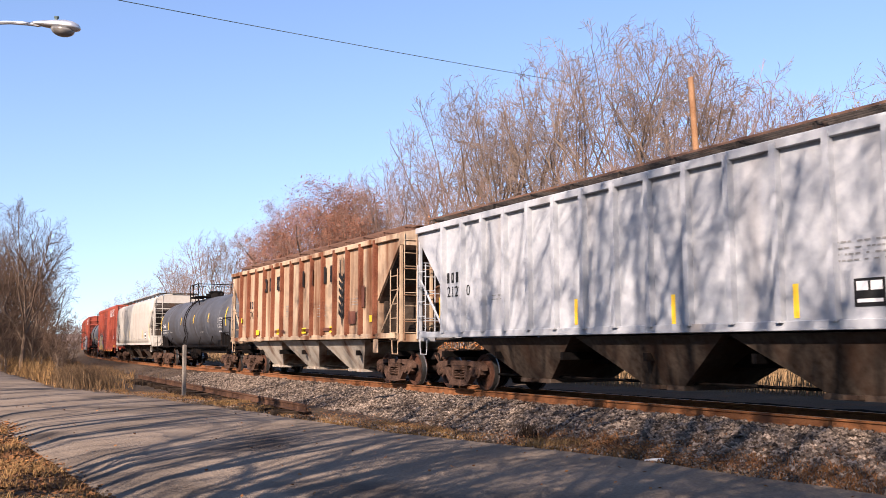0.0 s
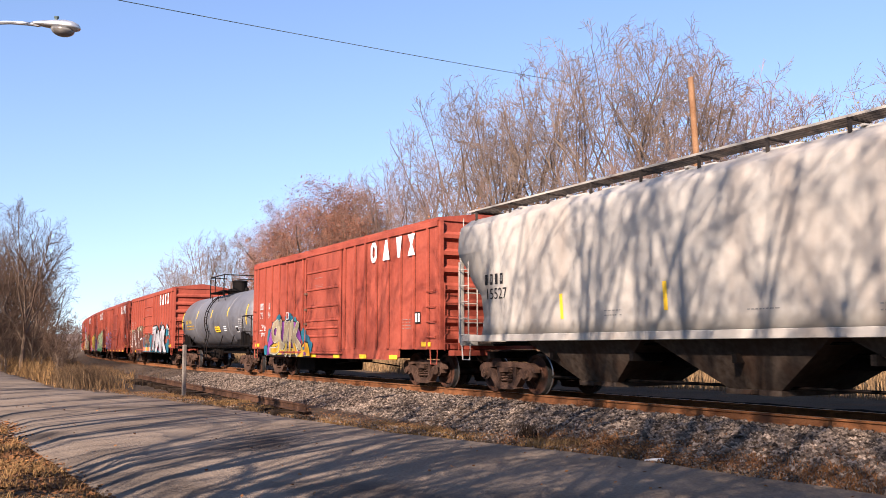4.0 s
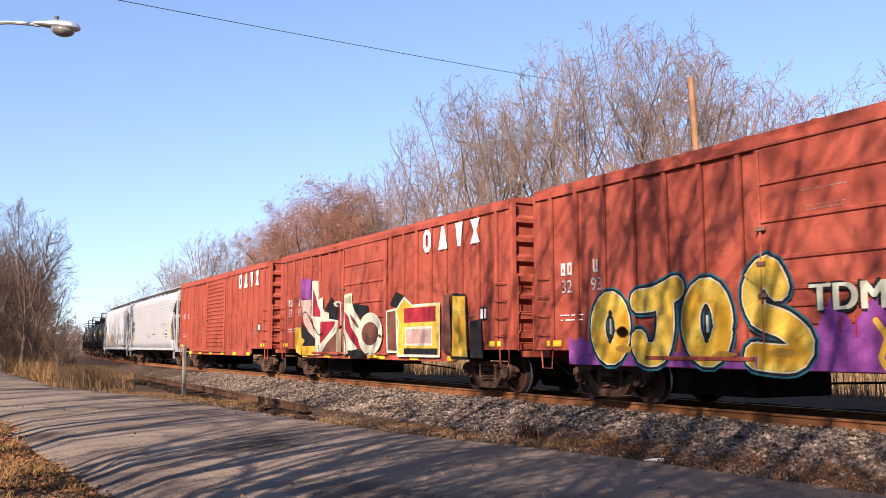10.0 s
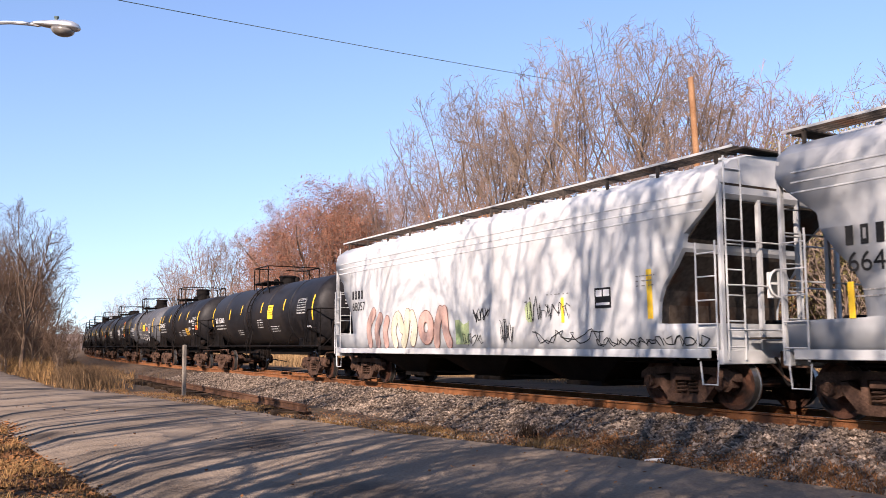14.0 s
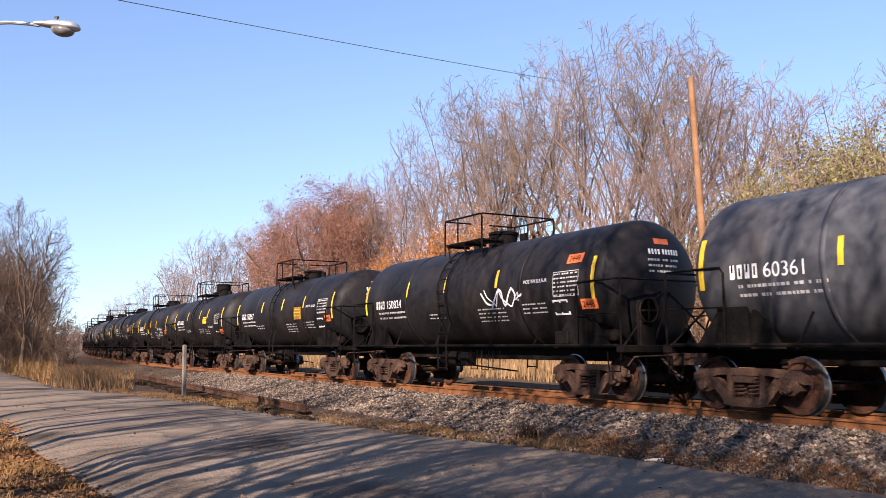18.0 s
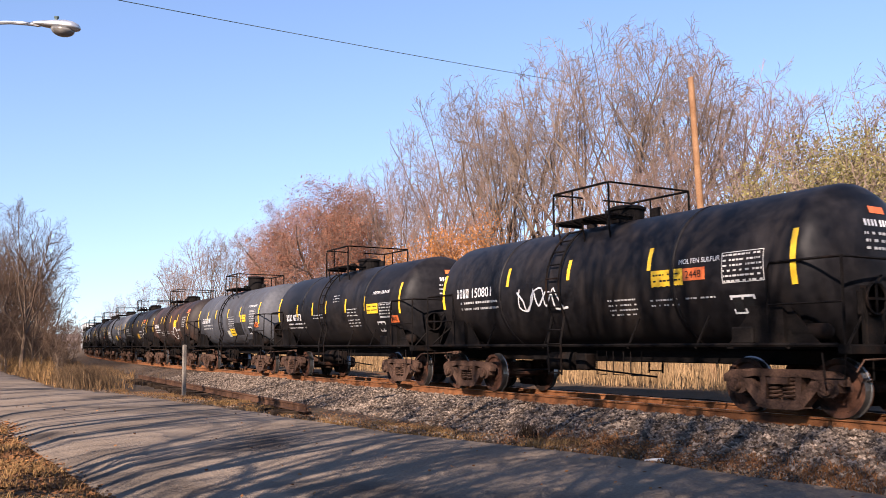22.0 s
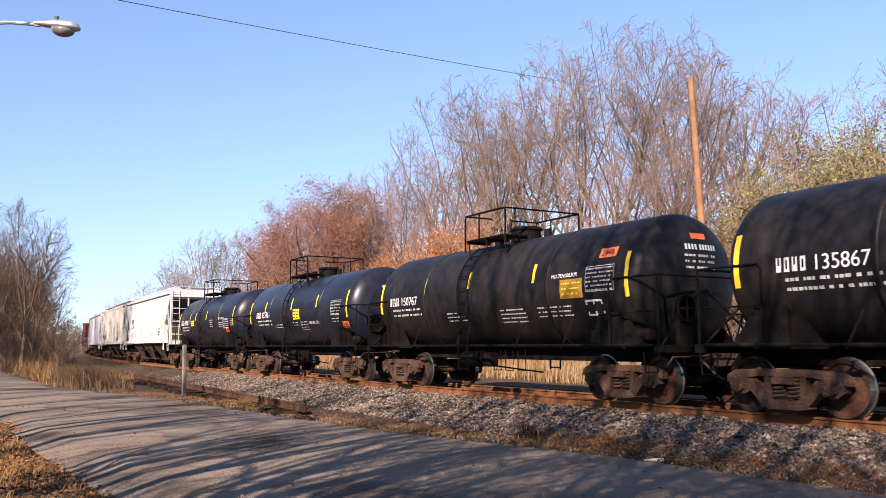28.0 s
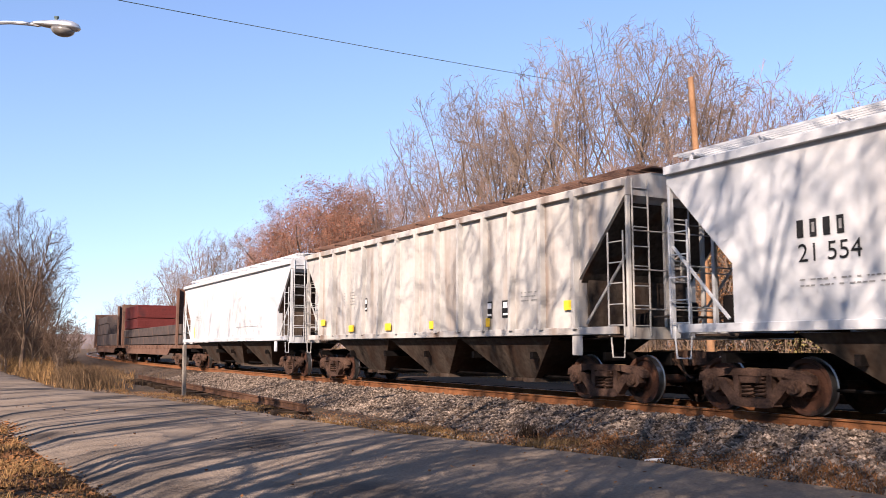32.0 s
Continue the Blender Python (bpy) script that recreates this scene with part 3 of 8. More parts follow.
    for ang, yy, sc in ((49.5, 33, 1.35), (50.5, 30, 1.3), (52.5, 33, 1.45), (54.5, 31, 1.5), (56.5, 33, 1.6), (58.5, 32, 1.55)):
        x, y = at(ang, yy)
        plant(G, x, y, 6.4 * sc, rng.uniform(0, 360))
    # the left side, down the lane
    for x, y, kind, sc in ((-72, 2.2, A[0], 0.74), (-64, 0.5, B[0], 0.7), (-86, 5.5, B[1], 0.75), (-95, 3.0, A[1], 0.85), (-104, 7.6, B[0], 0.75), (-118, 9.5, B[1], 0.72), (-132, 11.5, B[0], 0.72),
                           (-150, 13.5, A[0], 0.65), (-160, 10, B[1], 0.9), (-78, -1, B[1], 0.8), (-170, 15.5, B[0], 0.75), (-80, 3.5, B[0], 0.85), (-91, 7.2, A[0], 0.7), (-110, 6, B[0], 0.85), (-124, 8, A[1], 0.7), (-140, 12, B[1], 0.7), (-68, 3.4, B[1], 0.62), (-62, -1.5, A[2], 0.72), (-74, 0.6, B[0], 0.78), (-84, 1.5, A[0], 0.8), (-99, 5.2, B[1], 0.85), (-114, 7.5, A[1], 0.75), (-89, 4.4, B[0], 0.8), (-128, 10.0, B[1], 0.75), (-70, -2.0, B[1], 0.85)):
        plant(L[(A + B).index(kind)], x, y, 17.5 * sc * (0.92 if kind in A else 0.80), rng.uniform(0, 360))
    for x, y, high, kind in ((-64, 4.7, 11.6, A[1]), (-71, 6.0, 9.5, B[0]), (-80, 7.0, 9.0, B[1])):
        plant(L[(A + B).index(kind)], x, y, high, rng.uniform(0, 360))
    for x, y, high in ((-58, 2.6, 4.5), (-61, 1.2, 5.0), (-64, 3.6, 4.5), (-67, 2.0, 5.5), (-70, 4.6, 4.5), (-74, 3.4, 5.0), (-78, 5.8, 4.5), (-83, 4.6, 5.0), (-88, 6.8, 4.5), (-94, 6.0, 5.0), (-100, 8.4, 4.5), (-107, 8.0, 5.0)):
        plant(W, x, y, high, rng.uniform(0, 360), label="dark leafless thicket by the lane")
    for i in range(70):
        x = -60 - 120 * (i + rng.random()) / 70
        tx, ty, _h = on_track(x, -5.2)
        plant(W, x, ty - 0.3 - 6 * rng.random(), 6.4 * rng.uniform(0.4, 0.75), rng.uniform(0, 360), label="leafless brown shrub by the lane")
    for i in range(16):
        x, y, _h = on_track(-140 - 13 * i + rng.uniform(-4, 4), rng.uniform(-15, -7.5))
        plant(B[i % 2], x, y, rng.uniform(6.5, 9.0), rng.uniform(0, 360))
        x, y, _h = on_track(-120 - 12 * i + rng.uniform(-4, 4), rng.uniform(-9, -5.5))
        plant(U, x, y, rng.uniform(2.2, 4.0), rng.uniform(0, 360), label="leafless brown shrub by the track")
    for i in range(18):
        x, y, _h = on_track(-118 - 13 * i + rng.uniform(-4, 4), rng.uniform(13, 34))
        plant(B[i % 2], x, y, rng.uniform(10, 15), rng.uniform(0, 360))
        x, y, _h = on_track(-112 - 13 * i + rng.uniform(-3, 3), rng.uniform(11, 20))
        plant(D if i % 3 else U, x, y, rng.uniform(7.0, 10.5), rng.uniform(0, 360))
    # trees behind the camera, whose branches shade road and train
    # those from x = 19 on are unseen additions that only block sky
    for x, y, kind, sc in SHADE_NEAR + SHADE_FAR:
        plant(S[kind % 3 + (3 if x < -3 else 0)], x, y, 20 * sc, rng.uniform(0, 360), label="bare tree out of view, shading lane and railway")
    # unseen thickets and shrubs added across the lane to darken the near road
    for x, y, high in ((1.2, -2.9, 6.0), (3.2, -3.2, 7.0)):
        plant(U, x, y, high, rng.uniform(0, 360), label="unseen tall bare thicket added to shade the road")
    for x, y, high in ((0.2, -9.0, 8.0), (-2.6, -8.4, 7.5)):
        plant(D, x, y, high, rng.uniform(0, 360), label="unseen tall brown-leaved shrub added to shade the road")
    # unseen row added beside the lane to shade the trees in view
    for i in range(14):
        plant((A[i % 3], B[i % 2])[i % 2], -42 - 5.2 * i + rng.uniform(-1.5, 1.5), -8.5 - 3.5 * (i % 3) + rng.uniform(-1, 1), rng.uniform(13, 16), rng.uniform(0, 360), label="unseen bare tree added to shade the trees by the lane")
    # unseen belt of trees behind the lane, added to block low sky light
    for i in range(26):
        plant(B[i % 2], -78 + 4.9 * i + rng.uniform(-1, 1), -28 - 5 * (i % 3) + rng.uniform(-1.5, 1.5), rng.uniform(14, 17), rng.uniform(0, 360), label="unseen bare tree added behind the lane to block sky")
    return A, B


def far_hill():
    verts, faces = [], []
    n = 60
    for i in range(n + 1):
        a = radians(-30 + 130 * i / n)
        x, y = -900 * math.cos(a), 900 * math.sin(a)
        h = 13 + 6 * noise.noise(Vector((i * 0.35, 0, 0))) + 3 * noise.noise(Vector((i * 1.3, 5, 0)))
        verts += [(x, y, -5), (x, y, h), (x * 1.1, y * 1.1, h * 0.8), (x * 1.1, y * 1.1, -5)]
    for i in range(n):
        k = i * 4
        faces += [(k, k + 4, k + 5, k + 1), (k + 1, k + 5, k + 6, k + 2), (k + 2, k + 6, k + 7, k + 3)]
    tagged(part("backdrop_hill", mesh("backdrop_hill", verts, faces, HILL, True), HILL), "low hazy wooded ridge on the horizon", "hill", kind="structure")


def utility_pole():
    base = Vector((-21.2, 22.5, ground_z(-21.2, 22.5) - 0.3))
    top = Vector((-20.57, 21.22, 10.0))
    p = new("utility_pole")
    p.location = base
    bm = bmesh.new()
    n = 14
    rings = []
    for i in range(9):
        f = i / 8
        c = (top - base) * f
        r = 0.135 - 0.04 * f
        rings.append([bm.verts.new(c + Vector((math.cos(math.tau * j / n) * r, math.sin(math.tau * j / n) * r, 0))) for j in range(n)])
    for a, b in zip(rings, rings[1:]):
        for j in range(n):
            bm.faces.new((a[j], a[(j + 1) % n], b[(j + 1) % n], b[j]))
    bm.faces.new(rings[-1])
    part("pole_shaft", bm, POLE_WOOD, p)
    bm = bmesh.new()
    rod(bm, [(top - base) * 0.93 + Vector((-0.16, -0.05, 0)), (top - base) * 0.93 + Vector((-0.26, -0.08, 0.0))], 0.035, 8)
    part("insulator", bm, GALV, p, "small grey wire insulator")
    tagged(p, "leaning weathered wooden utility pole behind the track", "utility pole")
    return base + (top - base) * 0.93 + Vector((-0.26, -0.08, 0))


def overhead_wire(a):
    """The wire from the pole, over the train, to the lamp pole near the lane."""
    b = WIRE_END
    bm = bmesh.new()
    pts = []
    for i in range(33):
        f = i / 32
        p = a.lerp(b, f)
        p.z -= 4 * 0.10 * f * (1 - f)
        pts.append(p)
    rod(bm, pts, 0.009, 5)
    w = part("overhead_wire", bm, WIRE)
    tagged(w, "thin dark overhead wire sagging across the sky", "wire")


def street_lamp():
    head = LAMP_AT
    p = new("street_lamp")
    ax = Vector((math.sin(YAW), math.cos(YAW), 0))     # the arm lies across the view
    foot = head - ax * 3.2
    foot.z = ground_z(foot.x, foot.y)
    p.location = foot
    h = head - foot
    bm = bmesh.new()
    rod(bm, [(0, 0, -0.3), (0, 0, h.z * 0.5), (0, 0, h.z + 1.6)], 0.11, 12)
    part("lamp_pole", bm, POLE_WOOD, p, "round wooden lamp pole")
    bm = bmesh.new()
    pts = []
    for i in range(13):
        f = i / 12
        q = ax * (0.08 + 2.85 * f)
        pts.append((q.x, q.y, h.z - 0.55 + 0.62 * math.sin(f * 1.75) ** 0.8 * 1.0 - 0.05 * max(0, f - 0.8) * 5))
    rod(bm, pts, 0.032, 8)
    part("arm", bm, GALV, p, "curved galvanised lamp arm")
    turn = math.degrees(math.atan2(ax.y, ax.x))
    bm = bmesh.new()
    tube_x(bm, [(-0.40, 0.035), (-0.36, 0.05), (-0.2, 0.085), (0.0, 0.125), (0.15, 0.145), (0.28, 0.13), (0.36, 0.09), (0.40, 0.03)], 16)
    for v in bm.verts:
        v.co.z *= 0.78 if v.co.z > 0 else 0.45
    head_part = part("lamp_head", bm, GALV, p, "silver cobra-head lamp housing", at=pose(h.x, h.y, h.z, 0, 7, turn))
    bm = bmesh.new()
    bmesh.ops.create_uvsphere(bm, u_segments=16, v_segments=10, radius=0.15)
    for v in bm.verts:
        v.co.x *= 1.3
        v.co.z = v.co.z * 0.8 if v.co.z < 0 else v.co.z * 0.1
    for f in bm.faces:
        f.smooth = True
    part("lens", bm, GLASS_LENS, head_part, "drop-glass lens", at=(0.12, 0, -0.05))
    bm = bmesh.new()
    box(bm, -0.02, 0.02, -0.02, 0.02, 0, 0.07, 0.006)
    tube_x(bm, [(-0.03, 0.025), (0.03, 0.025)], 8, 0, 0.06)
    part("photocell", bm, WIRE, head_part, "small dark photocell", at=(-0.02, 0, 0.085))
    tagged(p, "cobra-head street lamp on a curved metal arm", "street lamp")


def marker_post():
    x, y = -29.7, 7.1
    p = new("marker_post")
    p.matrix_basis = pose(x, y, -0.56, 0, -2.2, 10)
    bm = bmesh.new()
    box(bm, -0.058, 0.058, -0.055, 0.055, -0.3, 1.72, 0.012)
    part("shaft", bm, POST_WOOD, p)
    tagged(p, "weathered grey square wooden post beside the ballast", "post")


def roadside_bits():
    # a discarded rail lying along the toe of the ballast
    bm = bmesh.new()
    prof = [(-0.07, 0), (-0.07, 0.015), (-0.012, 0.03), (-0.012, 0.13), (-0.036, 0.14), (-0.036, 0.18), (0.036, 0.18), (0.036, 0.14), (0.012, 0.13), (0.012, 0.03), (0.07, 0.015), (0.07, 0)]
    prism(bm, prof, "x", -13, 12)
    r = part("spare_rail", bm, SPARE_RUST, at=pose(-31.5, 7.95, -0.42, 0, 0, -2.2))
    tagged(r, "rusty spare rail lying along the foot of the ballast", "rail")
    rng = random.Random(31)
    bm = bmesh.new()
    box(bm, -0.11, 0.11, -0.55, 0.4, -0.17, 0.0, 0.015)
    block = bpy.data.meshes.new("old_tie")
    bm.to_mesh(block), bm.free()
    for i in range(34):
        lx = -12.4 + 0.72 * i
        at = pose(-31.5, 7.95, -0.425, 0, 0, -2.2) @ pose(lx, rng.uniform(-0.12, 0.1), rng.uniform(-0.02, 0.0), rng.uniform(-3, 3), 0, rng.uniform(-6, 6))
        tagged(part("old_tie", block, TIE_WOOD, at=at), "old dark wooden tie under the spare rail", "railway tie", "old ties along the foot of the ballast")
    bm = bmesh.new()
    vs = [bm.verts.new(v) for v in ((-0.13, -0.05, 0.03), (0.0, -0.08, 0.05), (0.14, -0.03, 0.025), (0.12, 0.06, 0.05), (-0.02, 0.09, 0.035), (-0.14, 0.05, 0.02))]
    lo = [bm.verts.new(v.co - Vector((0, 0, 0.02))) for v in vs]
    bm.faces.new(vs), bm.faces.new(lo[::-1])
    for i in range(6):
        bm.faces.new((vs[i], lo[i], lo[(i + 1) % 6], vs[(i + 1) % 6]))
    tagged(part("litter", bm, PAPER, at=pose(-9.55, 8.9, ROAD_Z - 0.03, 0, 0, 40)), "crumpled piece of white litter at the road's edge", "litter")
    # a dark tuft of weeds
    rng = random.Random(9)
    places = [(-13.0 + rng.gauss(0, 0.09), 9.15 + rng.gauss(0, 0.09), -0.55, 1.0) for _ in range(160)]
    blades("weed_tuft", "dark dead weed tuft on the ballast edge", places, TIE_WOOD, 21, 0.30, 0.016, 0.6, kind="", cat="weed")


ballast_bed()
rails()
grasses()
woods()
far_hill()
wire_start = utility_pole()
overhead_wire(wire_start)
street_lamp()
marker_post()
roadside_bits()

# ---- rolling stock ----
BOX_RED = mat("boxcar_red", (0.241, 0.0473, 0.0282), (0.314, 0.0746, 0.0455), 0.6, 0.8, 0.15, c=(0.15, 0.0309, 0.0209), cscale=1.1, cut=(0.52, 0.8), streak=6.0, fine=14, vary=0.08)
HOP_GREY = mat("hopper_grey", (0.286, 0.298, 0.318), (0.364, 0.377, 0.389), 0.6, 0.7, 0.1, c=(0.195, 0.169, 0.15), cscale=1.0, cut=(0.55, 0.85), streak=5.0, fine=12)
HOP_RUST = mat("hopper_rusty", (0.33, 0.232, 0.15), (0.42, 0.315, 0.215), 0.75, 0.8, 0.2, c=(0.13, 0.052, 0.024), cscale=1.3, cut=(0.46, 0.64), streak=9.0, fine=12)
HOP_CREAM = mat("hopper_cream", (0.337, 0.309, 0.269), (0.41, 0.384, 0.337), 0.6, 0.6, 0.08, c=(0.283, 0.228, 0.182), cscale=0.9, cut=(0.52, 0.85), streak=6.0)
HOP_WHITE = mat("hopper_white", (0.392, 0.4, 0.402), (0.475, 0.482, 0.482), 0.55, 0.6, 0.06, c=(0.393, 0.36, 0.325), cscale=0.9, cut=(0.56, 0.9), streak=6.0)
HOP_PALE = mat("hopper_pale", (0.296, 0.303, 0.306), (0.356, 0.363, 0.367), 0.5, 0.6, 0.06, c=(0.309, 0.296, 0.283), cscale=0.9, cut=(0.55, 0.9), streak=6.0)
HOP_DIRTY = mat("hopper_dirty", (0.335, 0.318, 0.29), (0.42, 0.402, 0.37), 0.65, 0.7, 0.1, c=(0.19, 0.135, 0.1), cscale=1.4, cut=(0.5, 0.7), streak=8.0)
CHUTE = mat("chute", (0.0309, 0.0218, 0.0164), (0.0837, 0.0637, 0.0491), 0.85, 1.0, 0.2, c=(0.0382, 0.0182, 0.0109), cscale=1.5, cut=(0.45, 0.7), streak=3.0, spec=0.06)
CHUTE_PALE = mat("chute_pale", (0.31, 0.262, 0.205), (0.4, 0.35, 0.285), 0.75, 1.0, 0.2, c=(0.11, 0.05, 0.026), cscale=1.4, cut=(0.48, 0.66), streak=4.0)
TANK_BLACK = mat("tank_black", (0.0062, 0.0058, 0.0066), (0.0165, 0.015, 0.016), 0.5, 0.7, 0.06, c=(0.03, 0.023, 0.019), cscale=0.9, cut=(0.5, 0.85), streak=3.0, spec=0.13)
TANK_NEW = mat("tank_new_black", (0.00728, 0.00837, 0.0146), (0.0164, 0.0177, 0.0273), 0.33, 0.7, 0.03, c=(0.0283, 0.0266, 0.0283), cscale=0.9, cut=(0.58, 0.9), streak=3.0, spec=0.22)
TANK_WORN = mat("tank_worn", (0.0474, 0.0497, 0.0573), (0.0803, 0.0825, 0.0919), 0.6, 0.8, 0.1, spec=0.2, c=(0.042, 0.0367, 0.0351), cscale=1.0, cut=(0.5, 0.75), streak=4.0)
TANK_BROWN = mat("tank_brown", (0.0153, 0.0111, 0.00956), (0.0306, 0.0214, 0.0184), 0.6, 0.8, 0.1, c=(0.0848, 0.0396, 0.0255), cscale=1.0, cut=(0.5, 0.75), streak=4.0, spec=0.22)
TANK_GREY = mat("tank_grey", (0.0965, 0.0965, 0.105), (0.137, 0.137, 0.145), 0.55, 0.7, 0.08, c=(0.0622, 0.0594, 0.0622), cscale=0.9, cut=(0.5, 0.8), streak=4.0)
IRON = mat("iron_black", (0.00364, 0.00328, 0.00328), (0.0109, 0.00892, 0.00819), 0.75, 3, 0.2, c=(0.02, 0.0118, 0.00819), cscale=1.7, cut=(0.55, 0.75), spec=0.06)
TRUCK_IRON = mat("truck_iron", (0.0364, 0.0209, 0.0146), (0.118, 0.0683, 0.0482), 0.85, 3, 0.5, c=(0.02, 0.0127, 0.01), cscale=2.2, cut=(0.48, 0.7), spec=0.08)
WHEEL_STEEL = mat("wheel_steel", (0.041, 0.0173, 0.0109), (0.091, 0.0419, 0.0255), 0.7, 3, 0.2, c=(0.0164, 0.0109, 0.0091), cscale=2.5, cut=(0.45, 0.6), spec=0.15)
TREAD = mat("wheel_tread", (0.22, 0.21, 0.2), (0.32, 0.31, 0.3), 0.3, 5, 0.02, metal=0.9)
YELLOW = mat("reflector_yellow", (0.765, 0.45, 0.018), (0.828, 0.54, 0.027), 0.45, 9, 0, c=(0.405, 0.252, 0.054), cscale=3, cut=(0.6, 0.9))
RUST_RED = mat("rust_red", (0.105, 0.034, 0.018), (0.2, 0.075, 0.04), 0.85, 2.0, 0.3, c=(0.3, 0.2, 0.13), cscale=1.6, cut=(0.6, 0.8), streak=6.0)
SEAM_SHADE = mat("seam_shade", (0.07, 0.017, 0.011), (0.13, 0.03, 0.019), 0.85, 3, 0.2, c=(0.05, 0.02, 0.014), cscale=2.0, streak=4.0)
STENCIL = mat("stencil_white", (0.36, 0.355, 0.345), (0.47, 0.465, 0.45), 0.6, 6, 0)
WHITE = mat("paint_white", (0.662, 0.653, 0.635), (0.754, 0.745, 0.736), 0.6, 6, 0)
SILVER = mat("spray_silver", (0.321, 0.329, 0.344), (0.428, 0.436, 0.451), 0.45, 2, 0, c=(0.229, 0.229, 0.252), cscale=1.6, cut=(0.5, 0.7))
GREY_PAINT = mat("paint_grey", (0.169, 0.165, 0.158), (0.238, 0.232, 0.227), 0.6, 6, 0)
BLACK = mat("paint_black", (0.00733, 0.00733, 0.00795), (0.0184, 0.0184, 0.0184), 0.6, 6, 0)
ORANGE = mat("placard_orange", (0.675, 0.126, 0.027), (0.765, 0.18, 0.045), 0.5, 8, 0)
AMBER = mat("placard_amber", (0.238, 0.125, 0.0169), (0.311, 0.169, 0.0283), 0.6, 8, 0)
BLUE_SPRAY = mat("spray_blue", (0.0283, 0.0965, 0.26), (0.0566, 0.141, 0.317), 0.6, 3, 0, c=(0.0919, 0.0764, 0.168), cscale=2.2, cut=(0.5, 0.75), streak=1.5)
TEAL = mat("spray_teal", (0.00774, 0.0864, 0.137), (0.0182, 0.159, 0.2), 0.6, 3, 0, c=(0.0182, 0.0455, 0.0819), cscale=2.2, cut=(0.45, 0.7), streak=1.5)
PURPLE = mat("spray_purple", (0.147, 0.0311, 0.169), (0.238, 0.0679, 0.249), 0.6, 3, 0, c=(0.0992, 0.0229, 0.107), cscale=2.2, cut=(0.5, 0.75), streak=1.5)
LIME = mat("spray_lime", (0.26, 0.338, 0.143), (0.429, 0.468, 0.298), 0.6, 1.5, 0, c=(0.065, 0.234, 0.104), cscale=3.0, cut=(0.56, 0.66))
GREEN = mat("spray_green", (0.0169, 0.181, 0.0902), (0.0339, 0.255, 0.141), 0.6, 2, 0, c=(0.0382, 0.107, 0.0612), cscale=2.2, cut=(0.5, 0.75), streak=1.5)
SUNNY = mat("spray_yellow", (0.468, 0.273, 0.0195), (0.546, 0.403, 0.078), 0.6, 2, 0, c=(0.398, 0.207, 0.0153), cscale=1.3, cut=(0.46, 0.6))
CREAM = mat("spray_cream", (0.444, 0.444, 0.322), (0.511, 0.511, 0.404), 0.6, 2, 0, c=(0.275, 0.245, 0.168), cscale=2.2, cut=(0.5, 0.75), streak=1.5)
TAN = mat("spray_tan", (0.238, 0.187, 0.113), (0.311, 0.26, 0.169), 0.6, 2, 0, c=(0.153, 0.0992, 0.0612), cscale=2.2, cut=(0.5, 0.75), streak=1.5)
BROWN = mat("spray_brown", (0.0965, 0.0368, 0.0255), (0.153, 0.0622, 0.0424), 0.6, 2, 0, c=(0.0535, 0.0229, 0.0168), cscale=2.2, cut=(0.5, 0.75), streak=1.5)
CRIMSON = mat("spray_crimson", (0.227, 0.0113, 0.0227), (0.294, 0.0227, 0.0339), 0.6, 2, 0, c=(0.122, 0.0153, 0.0191), cscale=2.2, cut=(0.5, 0.75), streak=1.5)
OLIVE = mat("spray_olive", (0.153, 0.168, 0.0919), (0.26, 0.275, 0.168), 0.6, 2, 0)
SALMON = mat("spray_salmon", (0.382, 0.229, 0.191), (0.459, 0.321, 0.275), 0.6, 2, 0, c=(0.275, 0.184, 0.153), cscale=2.2, cut=(0.5, 0.75), streak=1.5)
LUMBER = mat("lumber_wrap", (0.0726, 0.0137, 0.0122), (0.115, 0.0245, 0.0207), 0.6, 1, 0.1, c=(0.0566, 0.0169, 0.0169), cscale=1.0)
LOAD_GREY = mat("load_grey", (0.0382, 0.0306, 0.029), (0.0841, 0.065, 0.0573), 0.7, 1.5, 0.2, c=(0.107, 0.065, 0.0459), cscale=1.4)
# dark steel of walkways and steps, also the painted shade under hopper ends
DARK_STEEL = mat("dark_steel", (0.0273, 0.0228, 0.0191), (0.0683, 0.0564, 0.0482), 0.9, 1.2, 0.2, c=(0.0546, 0.0273, 0.0164), cscale=1.3, spec=0.06)
RUSTY = mat("rusty_steel", (0.0902, 0.048, 0.0339), (0.158, 0.0902, 0.0622), 0.8, 2, 0.3)

CACHE = {}


def cached(key, build):
    """The mesh for key, built once and shared."""
    if key not in CACHE:
        bm = bmesh.new()
        build(bm)
        bmesh.ops.recalc_face_normals(bm, faces=bm.faces)
        me = bpy.data.meshes.new(key[0] if isinstance(key, tuple) else key)
        bm.to_mesh(me), bm.free()
        CACHE[key] = me
    return CACHE[key]


# --- trucks ---
WHEEL_R = 0.457
WHEELSETS = []


